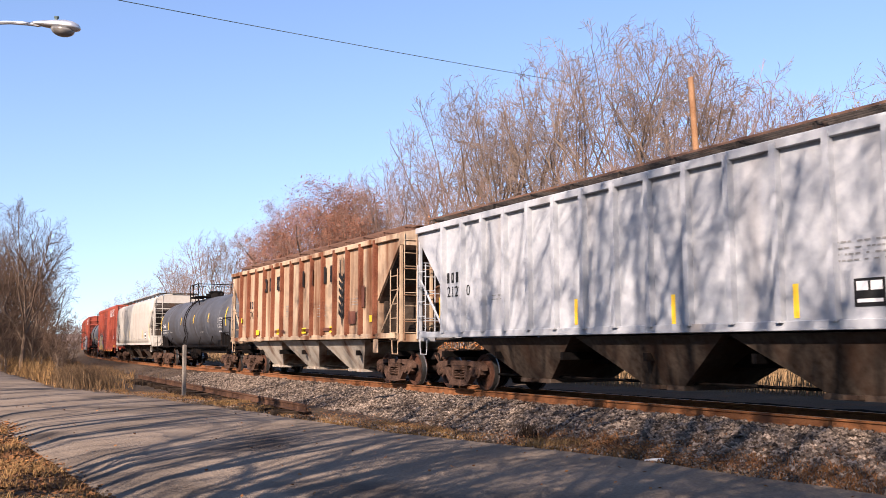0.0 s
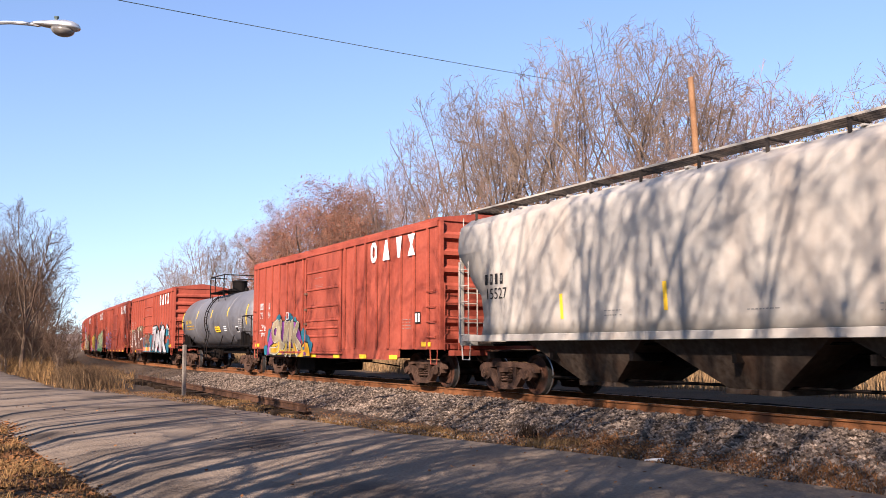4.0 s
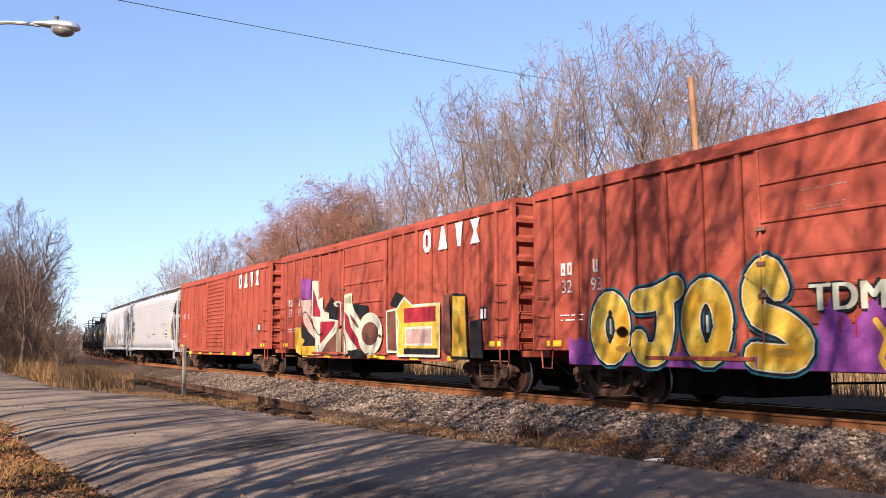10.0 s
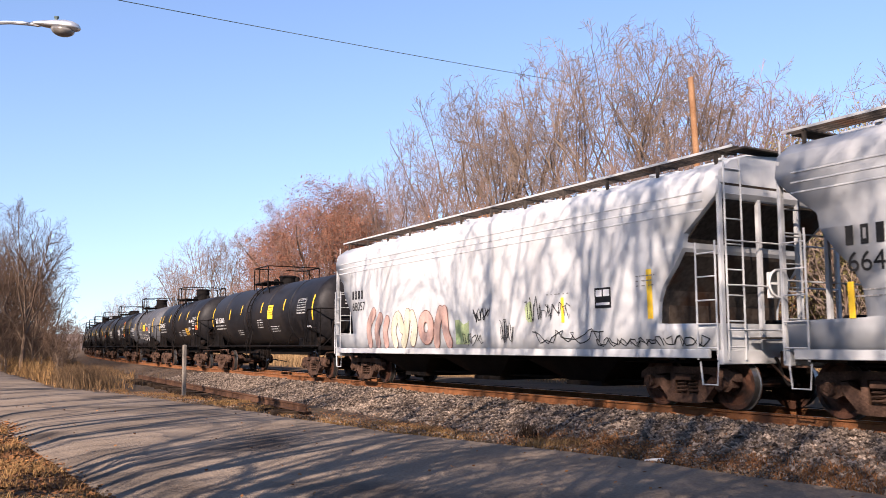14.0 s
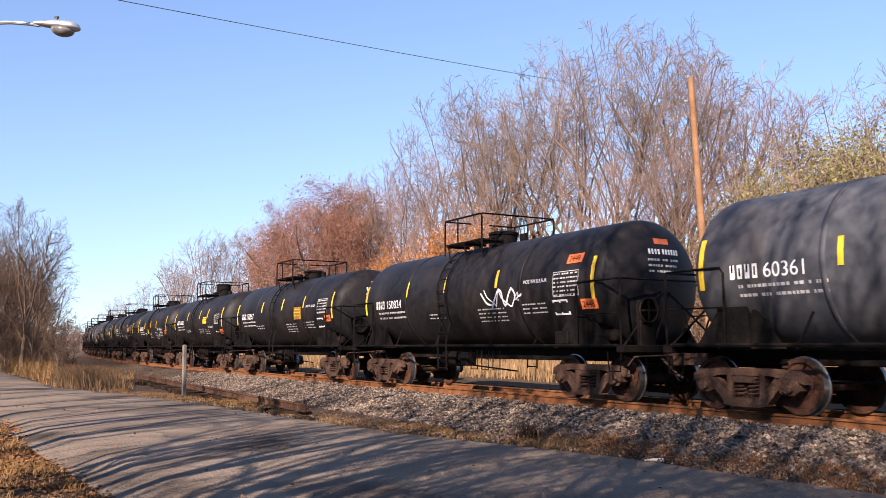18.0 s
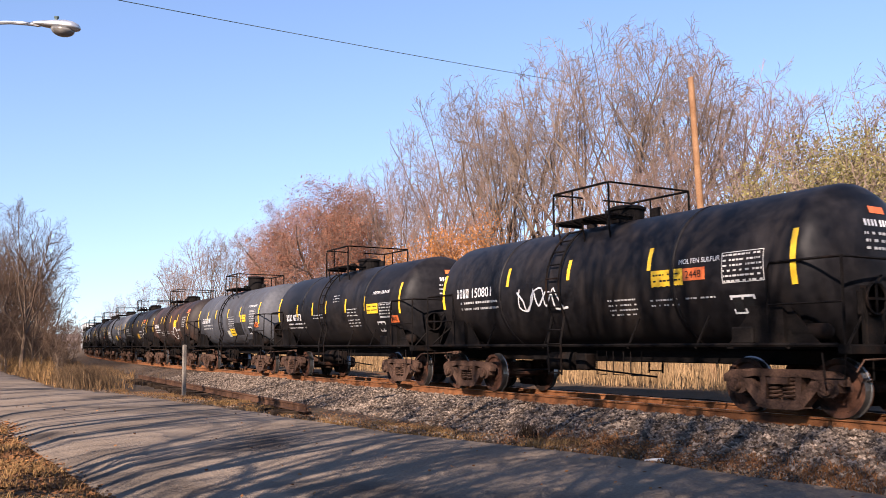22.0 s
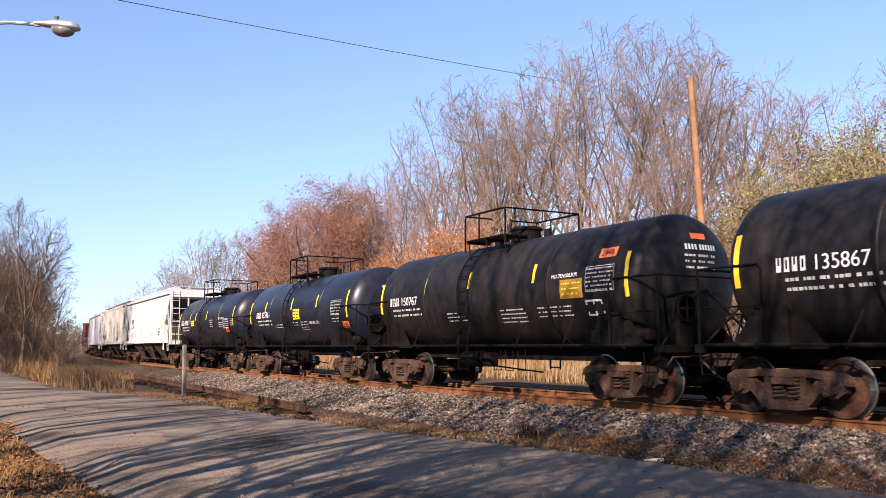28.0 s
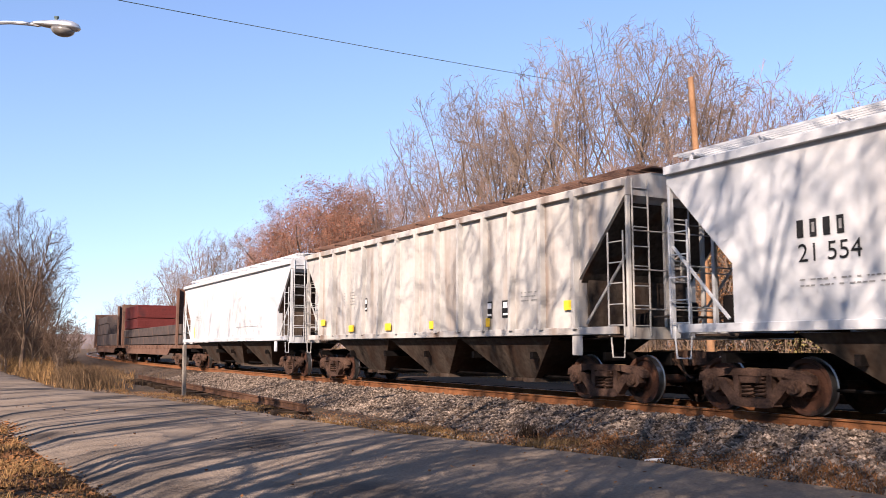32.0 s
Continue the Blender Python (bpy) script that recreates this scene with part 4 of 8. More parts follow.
def frame_side(bm):
    t0, t1 = -0.075, 0.075
    prism(bm, [(-1.17, 0.50), (-1.15, 0.63), (-0.98, 0.71), (-0.5, 0.735), (0.5, 0.735), (0.98, 0.71), (1.15, 0.63), (1.17, 0.50), (0.98, 0.54), (0.52, 0.615), (-0.52, 0.615), (-0.98, 0.54)], "y", t0, t1)
    for k in (-1, 1):
        prism(bm, [(0.72 * k, 0.57), (0.60 * k, 0.57), (0.26 * k, 0.24), (0.30 * k, 0.13), (0.44 * k, 0.15), (0.74 * k, 0.46)], "y", t0 - 0.01, t1 + 0.01)
        prism(bm, [(0.285 * k, 0.22), (0.385 * k, 0.26), (0.40 * k, 0.63), (0.285 * k, 0.63)], "y", t0 + 0.01, t1 - 0.01)
        prism(bm, [(1.06 * k, 0.56), (0.70 * k, 0.58), (0.70 * k, 0.36), (0.78 * k, 0.32), (0.98 * k, 0.32), (1.08 * k, 0.40)], "y", t0 - 0.015, t1 + 0.02)
    prism(bm, [(-0.46, 0.13), (-0.38, 0.25), (0.38, 0.25), (0.46, 0.13), (0.3, 0.10), (-0.3, 0.10)], "y", t0 - 0.03, t1 + 0.03)


def spring_nest(bm):
    pts = []
    for i in range(49):
        a = i / 48
        th = a * math.tau * 5
        pts.append((0.11 * math.cos(th), 0.085 * math.sin(th), 0.26 + 0.32 * a))
    rod(bm, pts, 0.024, 4)


def bolster(bm):
    prism(bm, [(-1.14, 0.50), (-1.14, 0.60), (-0.5, 0.70), (0.5, 0.70), (1.14, 0.60), (1.14, 0.50), (0.5, 0.42), (-0.5, 0.42)], "x", -0.2, 0.2)
    for k in (-1, 1):
        box(bm, k * 0.42 - 0.03, k * 0.42 + 0.03, -0.9, 0.9, 0.30, 0.40)
        for y in (-0.755, 0.755):
            box(bm, k * 0.42 - 0.03 + k * 0.0, k * 0.42 + 0.05, y - 0.07, y + 0.07, 0.33, 0.6)


def wheelset_mesh(bm):
    tube_y(bm, [(-1.12, 0.06), (-1.0, 0.085), (-0.8, 0.09), (0.8, 0.09), (1.0, 0.085), (1.12, 0.06)], 12)
    for k in (-1, 1):
        prof = [(0.835, 0.10), (0.835, 0.19), (0.79, 0.23), (0.775, 0.36), (0.82, 0.385), (0.825, 0.452), (0.70, WHEEL_R), (0.69, 0.482), (0.665, 0.482), (0.66, 0.38), (0.71, 0.34), (0.71, 0.2), (0.665, 0.18), (0.665, 0.10)]
        tube_y(bm, [(k * y, r) for y, r in prof], 32)


def wheel_mesh():
    if "wheelset" not in CACHE:
        bm = bmesh.new()
        wheelset_mesh(bm)
        bmesh.ops.recalc_face_normals(bm, faces=bm.faces)
        me = bpy.data.meshes.new("wheelset")
        bm.to_mesh(me), bm.free()
        me.materials.append(WHEEL_STEEL), me.materials.append(TREAD)
        for p in me.polygons:
            c = p.center
            r = math.hypot(c.x, c.z)
            if 0.69 < abs(c.y) < 0.82 and r > 0.44:
                p.material_index = 1
        CACHE["wheelset"] = me
    return CACHE["wheelset"]


def truck(car, x):
    t = part("truck", cached("bolster", bolster), TRUCK_IRON, car, at=(x, 0, 0))
    for y in (-1.0, 1.0):
        part("side_frame", cached("side_frame", frame_side), TRUCK_IRON, t, at=(0, y, 0))
        for sx in (-0.135, 0.135):
            part("spring", cached("spring", spring_nest), TRUCK_IRON, t, at=(sx, y, 0))
        for bx in (-0.88, 0.88):
            def cap(bm):
                tube_y(bm, [(-0.05, 0.10), (0.0, 0.115), (0.06, 0.105), (0.065, 0.05), (0.085, 0.045)], 14)
                for i in range(3):
                    a = math.tau * i / 3
                    box(bm, 0.06 * math.cos(a) - 0.015, 0.06 * math.cos(a) + 0.015, 0.06, 0.085, 0.06 * math.sin(a) - 0.015, 0.06 * math.sin(a) + 0.015)
            me = cached("bearing_cap", cap)
            part("bearing_cap", me, TRUCK_IRON, t, at=pose(bx, y + (0.095 if y > 0 else -0.095), WHEEL_R, 0, 0, 0 if y > 0 else 180))
    for wx in (-0.88, 0.88):
        w = part("wheelset", wheel_mesh(), None, t, "steel wheels on an axle", at=(wx, 0, WHEEL_R))
        WHEELSETS.append((w, car, x + wx))
    return t


# --- common pieces ---
def couplers(car, half, end):
    """Draft gear and couplers: the body ends at half, the pulling face at end."""
    for k in (-1, 1):
        def build(bm):
            box(bm, half - 0.9, end - 0.25, -0.16, 0.16, 0.72, 1.02, 0.02)
            prism(bm, [(end - 0.32, -0.10), (end - 0.06, -0.16), (end + 0.05, -0.10), (end + 0.03, 0.02), (end - 0.04, 0.06), (end + 0.02, 0.16), (end - 0.12, 0.17), (end - 0.32, 0.10)], "z", 0.74, 1.00)
            rod(bm, [(half - 0.1, -0.35, 0.85), (end - 0.25, -0.33, 0.55), (end - 0.02, -0.3, 0.45)], 0.025, 6)
        me = cached(("coupler", round(half, 2), round(end, 2)), build)
        part("coupler", me, TRUCK_IRON, car, at=pose(0, 0, 0, 0, 0, 0 if k > 0 else 180))


def ladder(name, car, x, y, z0, z1, width, n, facing, material, r=0.013):
    """Stiles and rungs; facing 'y' lies on the side, 'x' on the end."""
    def build(bm):
        w = width / 2
        for k in (-w, w):
            a = (k, 0, z0) if facing == "y" else (0, k, z0)
            b = (k, 0, z1) if facing == "y" else (0, k, z1)
            rod(bm, [a, b], r * 1.3, 5)
        for i in range(n):
            z = z0 + (z1 - z0) * (i + 0.5) / n
            rod(bm, [(-w, 0, z), (w, 0, z)] if facing == "y" else [(0, -w, z), (0, w, z)], r, 5)
    part(name, cached((name, z0, z1, width, n, facing), build), material, car, at=(x, y, 0))


def grab(car, x, y, z, w, material, facing="y"):
    def build(bm):
        d = 0.07
        if facing == "y":
            rod(bm, [(-w / 2, d, 0), (-w / 2, 0, 0), (w / 2, 0, 0), (w / 2, d, 0)], 0.013, 5)
        else:
            rod(bm, [(-d, -w / 2, 0), (0, -w / 2, 0), (0, w / 2, 0), (-d, w / 2, 0)], 0.013, 5)
    part("grab_iron", cached(("grab_iron", w, facing), build), material, car, at=(x, y, z))


def stirrup(car, x, y, z, material):
    def build(bm):
        rod(bm, [(-0.2, 0, 0), (-0.16, 0, -0.38), (0.16, 0, -0.38), (0.2, 0, 0)], 0.018, 5)
    part("stirrup_step", cached("stirrup_step", build), material, car, at=(x, y, z))


def sill(car, half, material=IRON, z=(0.74, 1.04)):
    def build(bm):
        box(bm, -half + 0.3, half - 0.3, -0.26, 0.26, z[0], z[1], 0.02)
        for x in np.linspace(-half + 1.0, half - 1.0, 7):
            box(bm, x - 0.05, x + 0.05, -1.35, 1.35, z[1] - 0.16, z[1])
    part("centre_sill", cached(("centre_sill", round(half, 1), z), build), material, car)


def brake_gear(car, x):
    def build(bm):
        tube_x(bm, [(-0.42, 0.12), (-0.38, 0.2), (0.38, 0.2), (0.42, 0.12)], 14, -0.75, 0.78)
        box(bm, 0.6, 0.95, -0.9, -0.6, 0.6, 0.95, 0.03)
        rod(bm, [(-0.4, -0.7, 0.6), (-2.4, -0.45, 0.5)], 0.02, 5)
        rod(bm, [(0.9, -0.7, 0.62), (2.6, -0.45, 0.5)], 0.02, 5)
    part("brake_gear", cached("brake_gear", build), IRON, car, "dark brake reservoir and rods", at=(x, 0, 0))


# --- paint on the sides ---
def flat_side(hw):
    return lambda h, off: (-(hw + off), h)


def round_side(radius, zc):
    def f(h, off):
        a = (h - zc) / radius
        return (-(radius + off) * math.cos(a), zc + (radius + off) * math.sin(a))
    return f


def shaped_side(prof):
    zs, ys = [p[1] for p in prof], [p[0] for p in prof]
    return lambda h, off: (-(float(np.interp(h, zs, ys)) + off), h)


class Paint:
    """Flat marks on one side of a car, gathered by colour into one mesh."""

    def __init__(self, side):
        self.side, self.verts, self.faces, self.mats, self.index = side, [], [], [], []
        self.door = None                      # (from, to, how far it stands out)
        self.lots = []                        # faces that make a plate of their own

    def slot(self, m):
        if m not in self.mats:
            self.mats.append(m)
        return self.mats.index(m)

    def poly(self, pts, m, off=0.005):
        k = len(self.verts)
        if self.door and self.door[0] < sum(q[0] for q in pts) / len(pts) < self.door[1]:
            off += self.door[2]
        for x, h in pts:
            y, z = self.side(h, off)
            self.verts.append((x, y, z))
        self.faces.append(tuple(range(k, k + len(pts))))
        self.index.append(self.slot(m))

    def rect(self, x0, x1, h0, h1, m, off=0.005, cuts=1):
        if (x1 - x0) * (h1 - h0) > 0.028 and min(x1 - x0, h1 - h0) > 0.06:
            self.lots.append((len(self.faces), len(self.faces) + cuts, m))
        for i in range(cuts):
            a, b = h0 + (h1 - h0) * i / cuts, h0 + (h1 - h0) * (i + 1) / cuts
            self.poly([(x0, a), (x1, a), (x1, b), (x0, b)], m, off)

    def stroke(self, pts, w, m, off=0.006, sharp=False):
        """A brush stroke of width w through the points, rounded at its turns and ends."""
        P = [Vector((x, h)) for x, h in pts]
        shut = (P[0] - P[-1]).length < 1e-4
        fine = [P[0]]
        for i, (a, b) in enumerate(zip(P, P[1:])):
            n = max(1, int((b - a).length / (0.3 if sharp or len(P) < 3 else 0.09)))
            p0 = P[i - 1] if i else (P[-2] if shut else a)
            p3 = P[i + 2] if i + 2 < len(P) else (P[1] if shut else b)
            for q in range(n):
                t = (q + 1) / n
                if sharp or len(P) < 3:
                    fine.append(a.lerp(b, t))
                else:
                    fine.append(0.5 * (2 * a + (b - p0) * t + (2 * p0 - 5 * a + 4 * b - p3) * t * t + (3 * a - p0 - 3 * b + p3) * t ** 3))
        P, rows = fine, []
        if not shut and not sharp and w > 0.035:
            for c in (P[0], P[-1]):
                self.poly([(c.x + w / 2 * math.cos(math.tau * i / 10), c.y + w / 2 * math.sin(math.tau * i / 10)) for i in range(10)], m, off + 0.0003)
        for i, p in enumerate(P):
            d = (P[min(i + 1, len(P) - 1)] - P[max(i - 1, 0)]).normalized()
            nrm = Vector((-d.y, d.x)) * (w / 2)
            rows.append((p + nrm, p - nrm))
        for (a, b), (c, d) in zip(rows, rows[1:]):
            self.poly([tuple(b), tuple(d), tuple(c), tuple(a)], m, off)
            off += 0.000012

    def bars(self, x, h, w, n, m, size=0.05, gap=0.09, seed=0, off=0.005):
        """Lines of small lettering too small to read, as broken bars."""
        rng = random.Random(seed)
        for i in range(n):
            at = x
            while at < x + w:
                ln = min(rng.uniform(0.03, 0.10), x + w - at)
                self.rect(at, at + ln, h - i * gap - size * 0.62, h - i * gap, m, off)
                at += ln + (0.022 if rng.random() < 0.75 else 0.09)

    def put(self, car, name, label=""):
        if not self.faces:
            return
        rest = set(range(len(self.faces)))
        if name == "stencil":
            for a, b, m in self.lots:
                rest -= set(range(a, b))
                self.piece(car, "reflector" if m is YELLOW else "placard" if m in (ORANGE, AMBER) else "panel", range(a, b), "")
        if rest:
            ob = self.piece(car, name, sorted(rest), label)
            if name == "stencil":
                tagged(ob, kind="stuff")

    def piece(self, car, name, faces, label):
        """The faces given, as one part of the car."""
        used, polys = {}, []
        for f in faces:
            polys.append([used.setdefault(v, len(used)) for v in self.faces[f]])
        me = mesh(name, [self.verts[v] for v in used], polys)
        for m in self.mats:
            me.materials.append(m)
        me.polygons.foreach_set("material_index", [self.index[f] for f in faces])
        return part(name, me, None, car, label)


def lettering(car, text, x, h, size, material, side, off=0.006, spread=1.0):
    """Readable writing on a side, its left end at x, its foot at h."""
    cu = bpy.data.curves.new("t", "FONT")
    cu.body, cu.size, cu.space_character = text, size / 0.69, spread
    ob = bpy.data.objects.new("t", cu)
    me = bpy.data.meshes.new_from_object(ob)
    bpy.data.objects.remove(ob)
    for v in me.vertices:
        y, z = side(h + v.co.y, off)
        v.co = (x + v.co.x, y, z)
    me.materials.clear()
    tagged(part("lettering", me, material, car), kind="stuff")


def data_panel(p, x, h, w, hh, m=WHITE, off=0.005, dark=BLACK, seed=1):
    """A stencilled table: a framed block of rows and columns."""
    p.rect(x, x + w, h, h + 0.014, m, off), p.rect(x, x + w, h + hh - 0.014, h + hh, m, off), p.rect(x, x + 0.014, h, h + hh, m, off, 3), p.rect(x + w - 0.014, x + w, h, h + hh, m, off, 3)
    rng = random.Random(seed)
    rows = max(3, int(hh / 0.085))
    for i in range(rows):
        a = h + hh * (i + 0.18) / rows
        at = x + 0.03
        while at < x + w - 0.05:
            ln = min(rng.uniform(0.02, 0.09), x + w - 0.03 - at)
            p.rect(at, at + ln, a, a + hh / rows * 0.36, m, off + 0.003)
            at += ln + (0.022 if rng.random() < 0.8 else 0.07)


def blob(p, cx, ch, w, h, m, seed, off=0.007, n=26, rough=0.25):
    rng = random.Random(seed)
    ph = rng.random() * 9
    pts = []
    for i in range(n):
        a = math.tau * i / n
        k = 1 + rough * noise.noise(Vector((math.cos(a) * 1.6 + ph, math.sin(a) * 1.6, ph)))* 1.8
        pts.append((cx + w / 2 * math.cos(a) * k, ch + h / 2 * max(-1, min(1, math.sin(a) * k))))
    c = (cx, ch)
    for i in range(n):
        p.poly([c, pts[i], pts[(i + 1) % n]], m, off)


def wheel_brake(bm):
    tube_x(bm, [(0, 0.26), (0.03, 0.26), (0.03, 0.22), (0, 0.22)], 16)
    box(bm, 0, 0.02, -0.22, 0.22, -0.02, 0.02)
    box(bm, 0, 0.02, -0.02, 0.02, -0.22, 0.22)
    box(bm, -0.12, 0.0, -0.15, 0.15, -0.25, 0.2, 0.01)


# --- boxcar ---
def boxcar(name_label, half, marks, door="plain"):
    car = new("boxcar")
    hw, z0, z1 = 1.56, 1.02, 4.40
    def body(bm):
        # thick-walled shell: sides, floor and bulged roof
        prism(bm, [(-hw, z0), (-hw, z1), (-hw + 0.02, z1 + 0.06), (0, z1 + 0.27), (hw - 0.02, z1 + 0.06), (hw, z1), (hw, z0)], "x", -half, half)
    part("body", cached(("boxcar_body", round(half, 2)), body), BOX_RED, car)
    def roof(bm):
        out = [(-hw - 0.035, z1 + 0.0), (-hw - 0.035, z1 + 0.075), (0, z1 + 0.30), (hw + 0.035, z1 + 0.075), (hw + 0.035, z1)]
        prism(bm, out, "x", -half - 0.04, half + 0.04)
        n = 12
        for i in range(n):
            x = -half + 2 * half * (i + 0.5) / n
            prism(bm, [(-hw - 0.02, z1 + 0.07), (0, z1 + 0.29), (hw + 0.02, z1 + 0.07), (hw + 0.02, z1 + 0.10), (0, z1 + 0.325), (-hw - 0.02, z1 + 0.10)], "x", x - 0.035, x + 0.035)
    part("roof", cached(("boxcar_roof", round(half, 2)), roof), BOX_RED, car)
    def side_sill(bm):
        for k in (-1,):
            y0, y1 = -0.029, 0.029
            prism(bm, [(-half + 2.3, z0 + 0.003), (-half + 2.3, 0.80), (-half + 2.5, 0.72), (half - 2.5, 0.72), (half - 2.3, 0.80), (half - 2.3, z0 + 0.003)], "y", min(y0, y1), max(y0, y1))
    for y in (-hw + 0.031, hw - 0.031):
        part("side_sill", cached(("boxcar_sill", round(half, 2)), side_sill), BOX_RED, car, at=(0, y, 0))
    d0, d1 = -1.75, 1.30
    # posts on the near side, and on the far side alike
    def post(bm):
        prism(bm, [(-0.045, 0.0), (-0.04, -0.05), (0.04, -0.05), (0.045, 0.0)], "z", z0 + 0.02, z1 - 0.13)
    pm = cached("side_post", post)
    # dark strip beside each post paints in the seam's shadow line
    def seam(bm):
        box(bm, -0.016, 0.016, -0.006, 0.0, z0 + 0.05, z1 - 0.15)
    sm = cached("weld_seam", seam)
    xs = list(np.linspace(-half + 0.55, d0 - 0.35, 7)) + list(np.linspace(d1 + 0.35, half - 0.55, 8))
    for x in xs:
        part("side_post", pm, BOX_RED, car, at=(x, -hw, 0))
        part("weld_seam", sm, SEAM_SHADE, car, "dark strip painting the shadow line beside the post", at=(x + 0.062, -hw, 0))
        part("side_post", pm, BOX_RED, car, at=pose(x, hw, 0, 0, 0, 180))
    def plate(bm):
        box(bm, -half, half, -0.05, 0.05, z1 - 0.15, z1 - 0.005, 0.006)
    for y in (-hw, hw):
        part("top_plate", cached(("top_plate", round(half, 2)), plate), BOX_RED, car, at=(0, y, 0))
    # corner posts with rivets
    def corner(bm):
        box(bm, -0.16, 0.0, -0.012, 0.0, z0, z1 - 0.1)
        for i in range(26):
            z = z0 + 0.1 + i * (z1 - z0 - 0.3) / 25
            box(bm, -0.13, -0.11, -0.02, -0.01, z - 0.011, z + 0.011)
            box(bm, -0.07, -0.05, -0.02, -0.01, z + 0.04, z + 0.062)
    cm = cached("corner_post", corner)
    part("corner_post", cm, BOX_RED, car, at=(half, -hw, 0))
    part("corner_post", cm, BOX_RED, car, at=(-half + 0.16, -hw, 0))
    # door
    def door_panel(bm):
        box(bm, d0, d1, -hw - 0.045, -hw + 0.005, 0.93, z1 - 0.16, 0.01)
    dp = part("door", cached("box_door", door_panel), BOX_RED, car, "sliding steel door")
    def rib_h(bm):
        prism(bm, [(-hw - 0.042, -0.045), (-hw - 0.075, -0.02), (-hw - 0.075, 0.02), (-hw - 0.042, 0.045)], "x", d0 + 0.08, d1 - 0.08)
    rm = cached("door_rib", rib_h)
    heights = np.linspace(1.15, 4.05, 17) if door == "louvred" else (1.45, 1.72, 1.98, 2.45, 3.05, 3.65)
    for z in heights:
        part("door_rib", rm, BOX_RED, dp, at=(0, 0, float(z)))
    def door_bar(bm):
        rod(bm, [(0, 0, 1.0), (0, 0, 4.2)], 0.022, 6)
    for x, y in ((d1 + 0.12, -hw - 0.05), (d0 + 0.1, -hw - 0.08)):
        part("lock_rod", cached("lock_rod", door_bar), BOX_RED, dp, at=(x, y, 0))
    def latch(bm):
        box(bm, 0.0, 0.17, -0.12, -0.045, 0, 0.07, 0.006)
    for z in (1.85, 2.35, 2.9):
        part("latch", cached("door_latch", latch), RUSTY, dp, at=(d0 + 0.03, -hw, z))
    def track_low(bm):
        box(bm, d0 - 2.6, d1 + 0.2, -hw - 0.08, -hw, 0.86, 0.93, 0.008)
    def track_high(bm):
        box(bm, d0 - 2.6, d1 + 0.2, -hw - 0.075, -hw - 0.02, z1 - 0.17, z1 - 0.12, 0.008)
    part("door_track", cached("door_track_low", track_low), BOX_RED, car)
    part("door_track", cached("door_track_high", track_high), BOX_RED, car)
    # ends with deep horizontal corrugations
    def end_rib(bm):
        prism(bm, [(0.0, -0.15), (0.10, -0.06), (0.10, 0.04), (0.0, 0.12)], "y", -hw + 0.1, hw - 0.1)
    em = cached("end_rib", end_rib)
    for z in (1.35, 1.78, 2.22, 2.65, 3.10, 3.55, 4.00):
        part("end_rib", em, BOX_RED, car, at=(half, 0, z))
        part("end_rib", em, BOX_RED, car, at=pose(-half, 0, z, 0, 0, 180))
    for k in (-1, 1):
        def end_plate(bm):
            box(bm, -0.03, 0.11, -0.05, 0.05, z0, z1)
        for y in (-hw + 0.05, hw - 0.05):
            part("end_post", cached("end_post", end_plate), BOX_RED, car, at=(half * k - (0.08 if k < 0 else 0), y, 0))
        def end_sill(bm):
            box(bm, -0.02, 0.30, -1.25, 1.25, 0.86, 1.0)
        part("end_sill", cached("end_sill", end_sill), BOX_RED, car, at=pose(half * k, 0, 0, 0, 0, 0 if k > 0 else 180))
    ladder("end_ladder", car, half + 0.16, -1.25, 1.0, 2.75, 0.42, 5, "x", BOX_RED)
    part("brake_wheel", cached("brake_wheel", wheel_brake), BOX_RED, car, at=(half + 0.24, 0.35, 2.05))
    def platform(bm):
        box(bm, half + 0.02, half + 0.42, -0.75, 0.75, 1.2, 1.23)
    part("end_platform", cached(("end_platform", round(half, 2)), platform), BOX_RED, car)
    for z in (1.35, 1.75, 2.15, 2.55):
        grab(car, half - 0.32, -hw - 0.07, z, 0.46, BOX_RED)
        grab(car, -half + 0.32, -hw - 0.07, z, 0.46, BOX_RED)
    for x in (-half + 0.3, half - 0.3):
        stirrup(car, x, -hw + 0.03, z0, BOX_RED)
    sill(car, half)
    couplers(car, half, half + 0.62)
    brake_gear(car, 0.8)
    side = flat_side(hw)
    def reflector(bm):
        box(bm, -0.25, 0.25, -0.004, 0.004, -0.06, 0.06)
    rf = cached("reflector", reflector)
    for x in (-half + 0.62, half - 0.62):
        part("reflector", rf, YELLOW, car, at=(x, -hw - 0.030, 1.16))
    for x in np.linspace(-half + 2.6, half - 2.6, 6):
        part("reflector", rf, YELLOW, car, at=(float(x), -hw - 0.012, 0.80))
    # plain black block below the floor, inboard of the rear truck
    def low_box(bm):
        box(bm, -0.95, 0.95, -0.95, 0.95, 0.24, 0.80, 0.03)
    part("cushion_box", cached("cushion_box", low_box), IRON, car, "black box under the floor", at=(-half + 4.4, 0, 0))
    p = Paint(side)
    p.bars(-half + 0.85, 1.75, 0.75, 2, WHITE, 0.04, 0.10, 3, 0.020)
    p.bars(half - 2.0, 1.85, 0.5, 4, GREY_PAINT, 0.03, 0.08, 4, 0.020)
    p.rect(half - 1.28, half - 0.95, 1.72, 2.03, BLACK, 0.020)
    p.rect(half - 1.24, half - 1.13, 1.76, 1.99, WHITE, 0.023)
    p.rect(half - 1.08, half - 0.99, 1.76, 1.99, WHITE, 0.023)
    p.bars(-0.9, 3.45, 0.8, 1, GREY_PAINT, 0.022, 0.1, 5, 0.05)
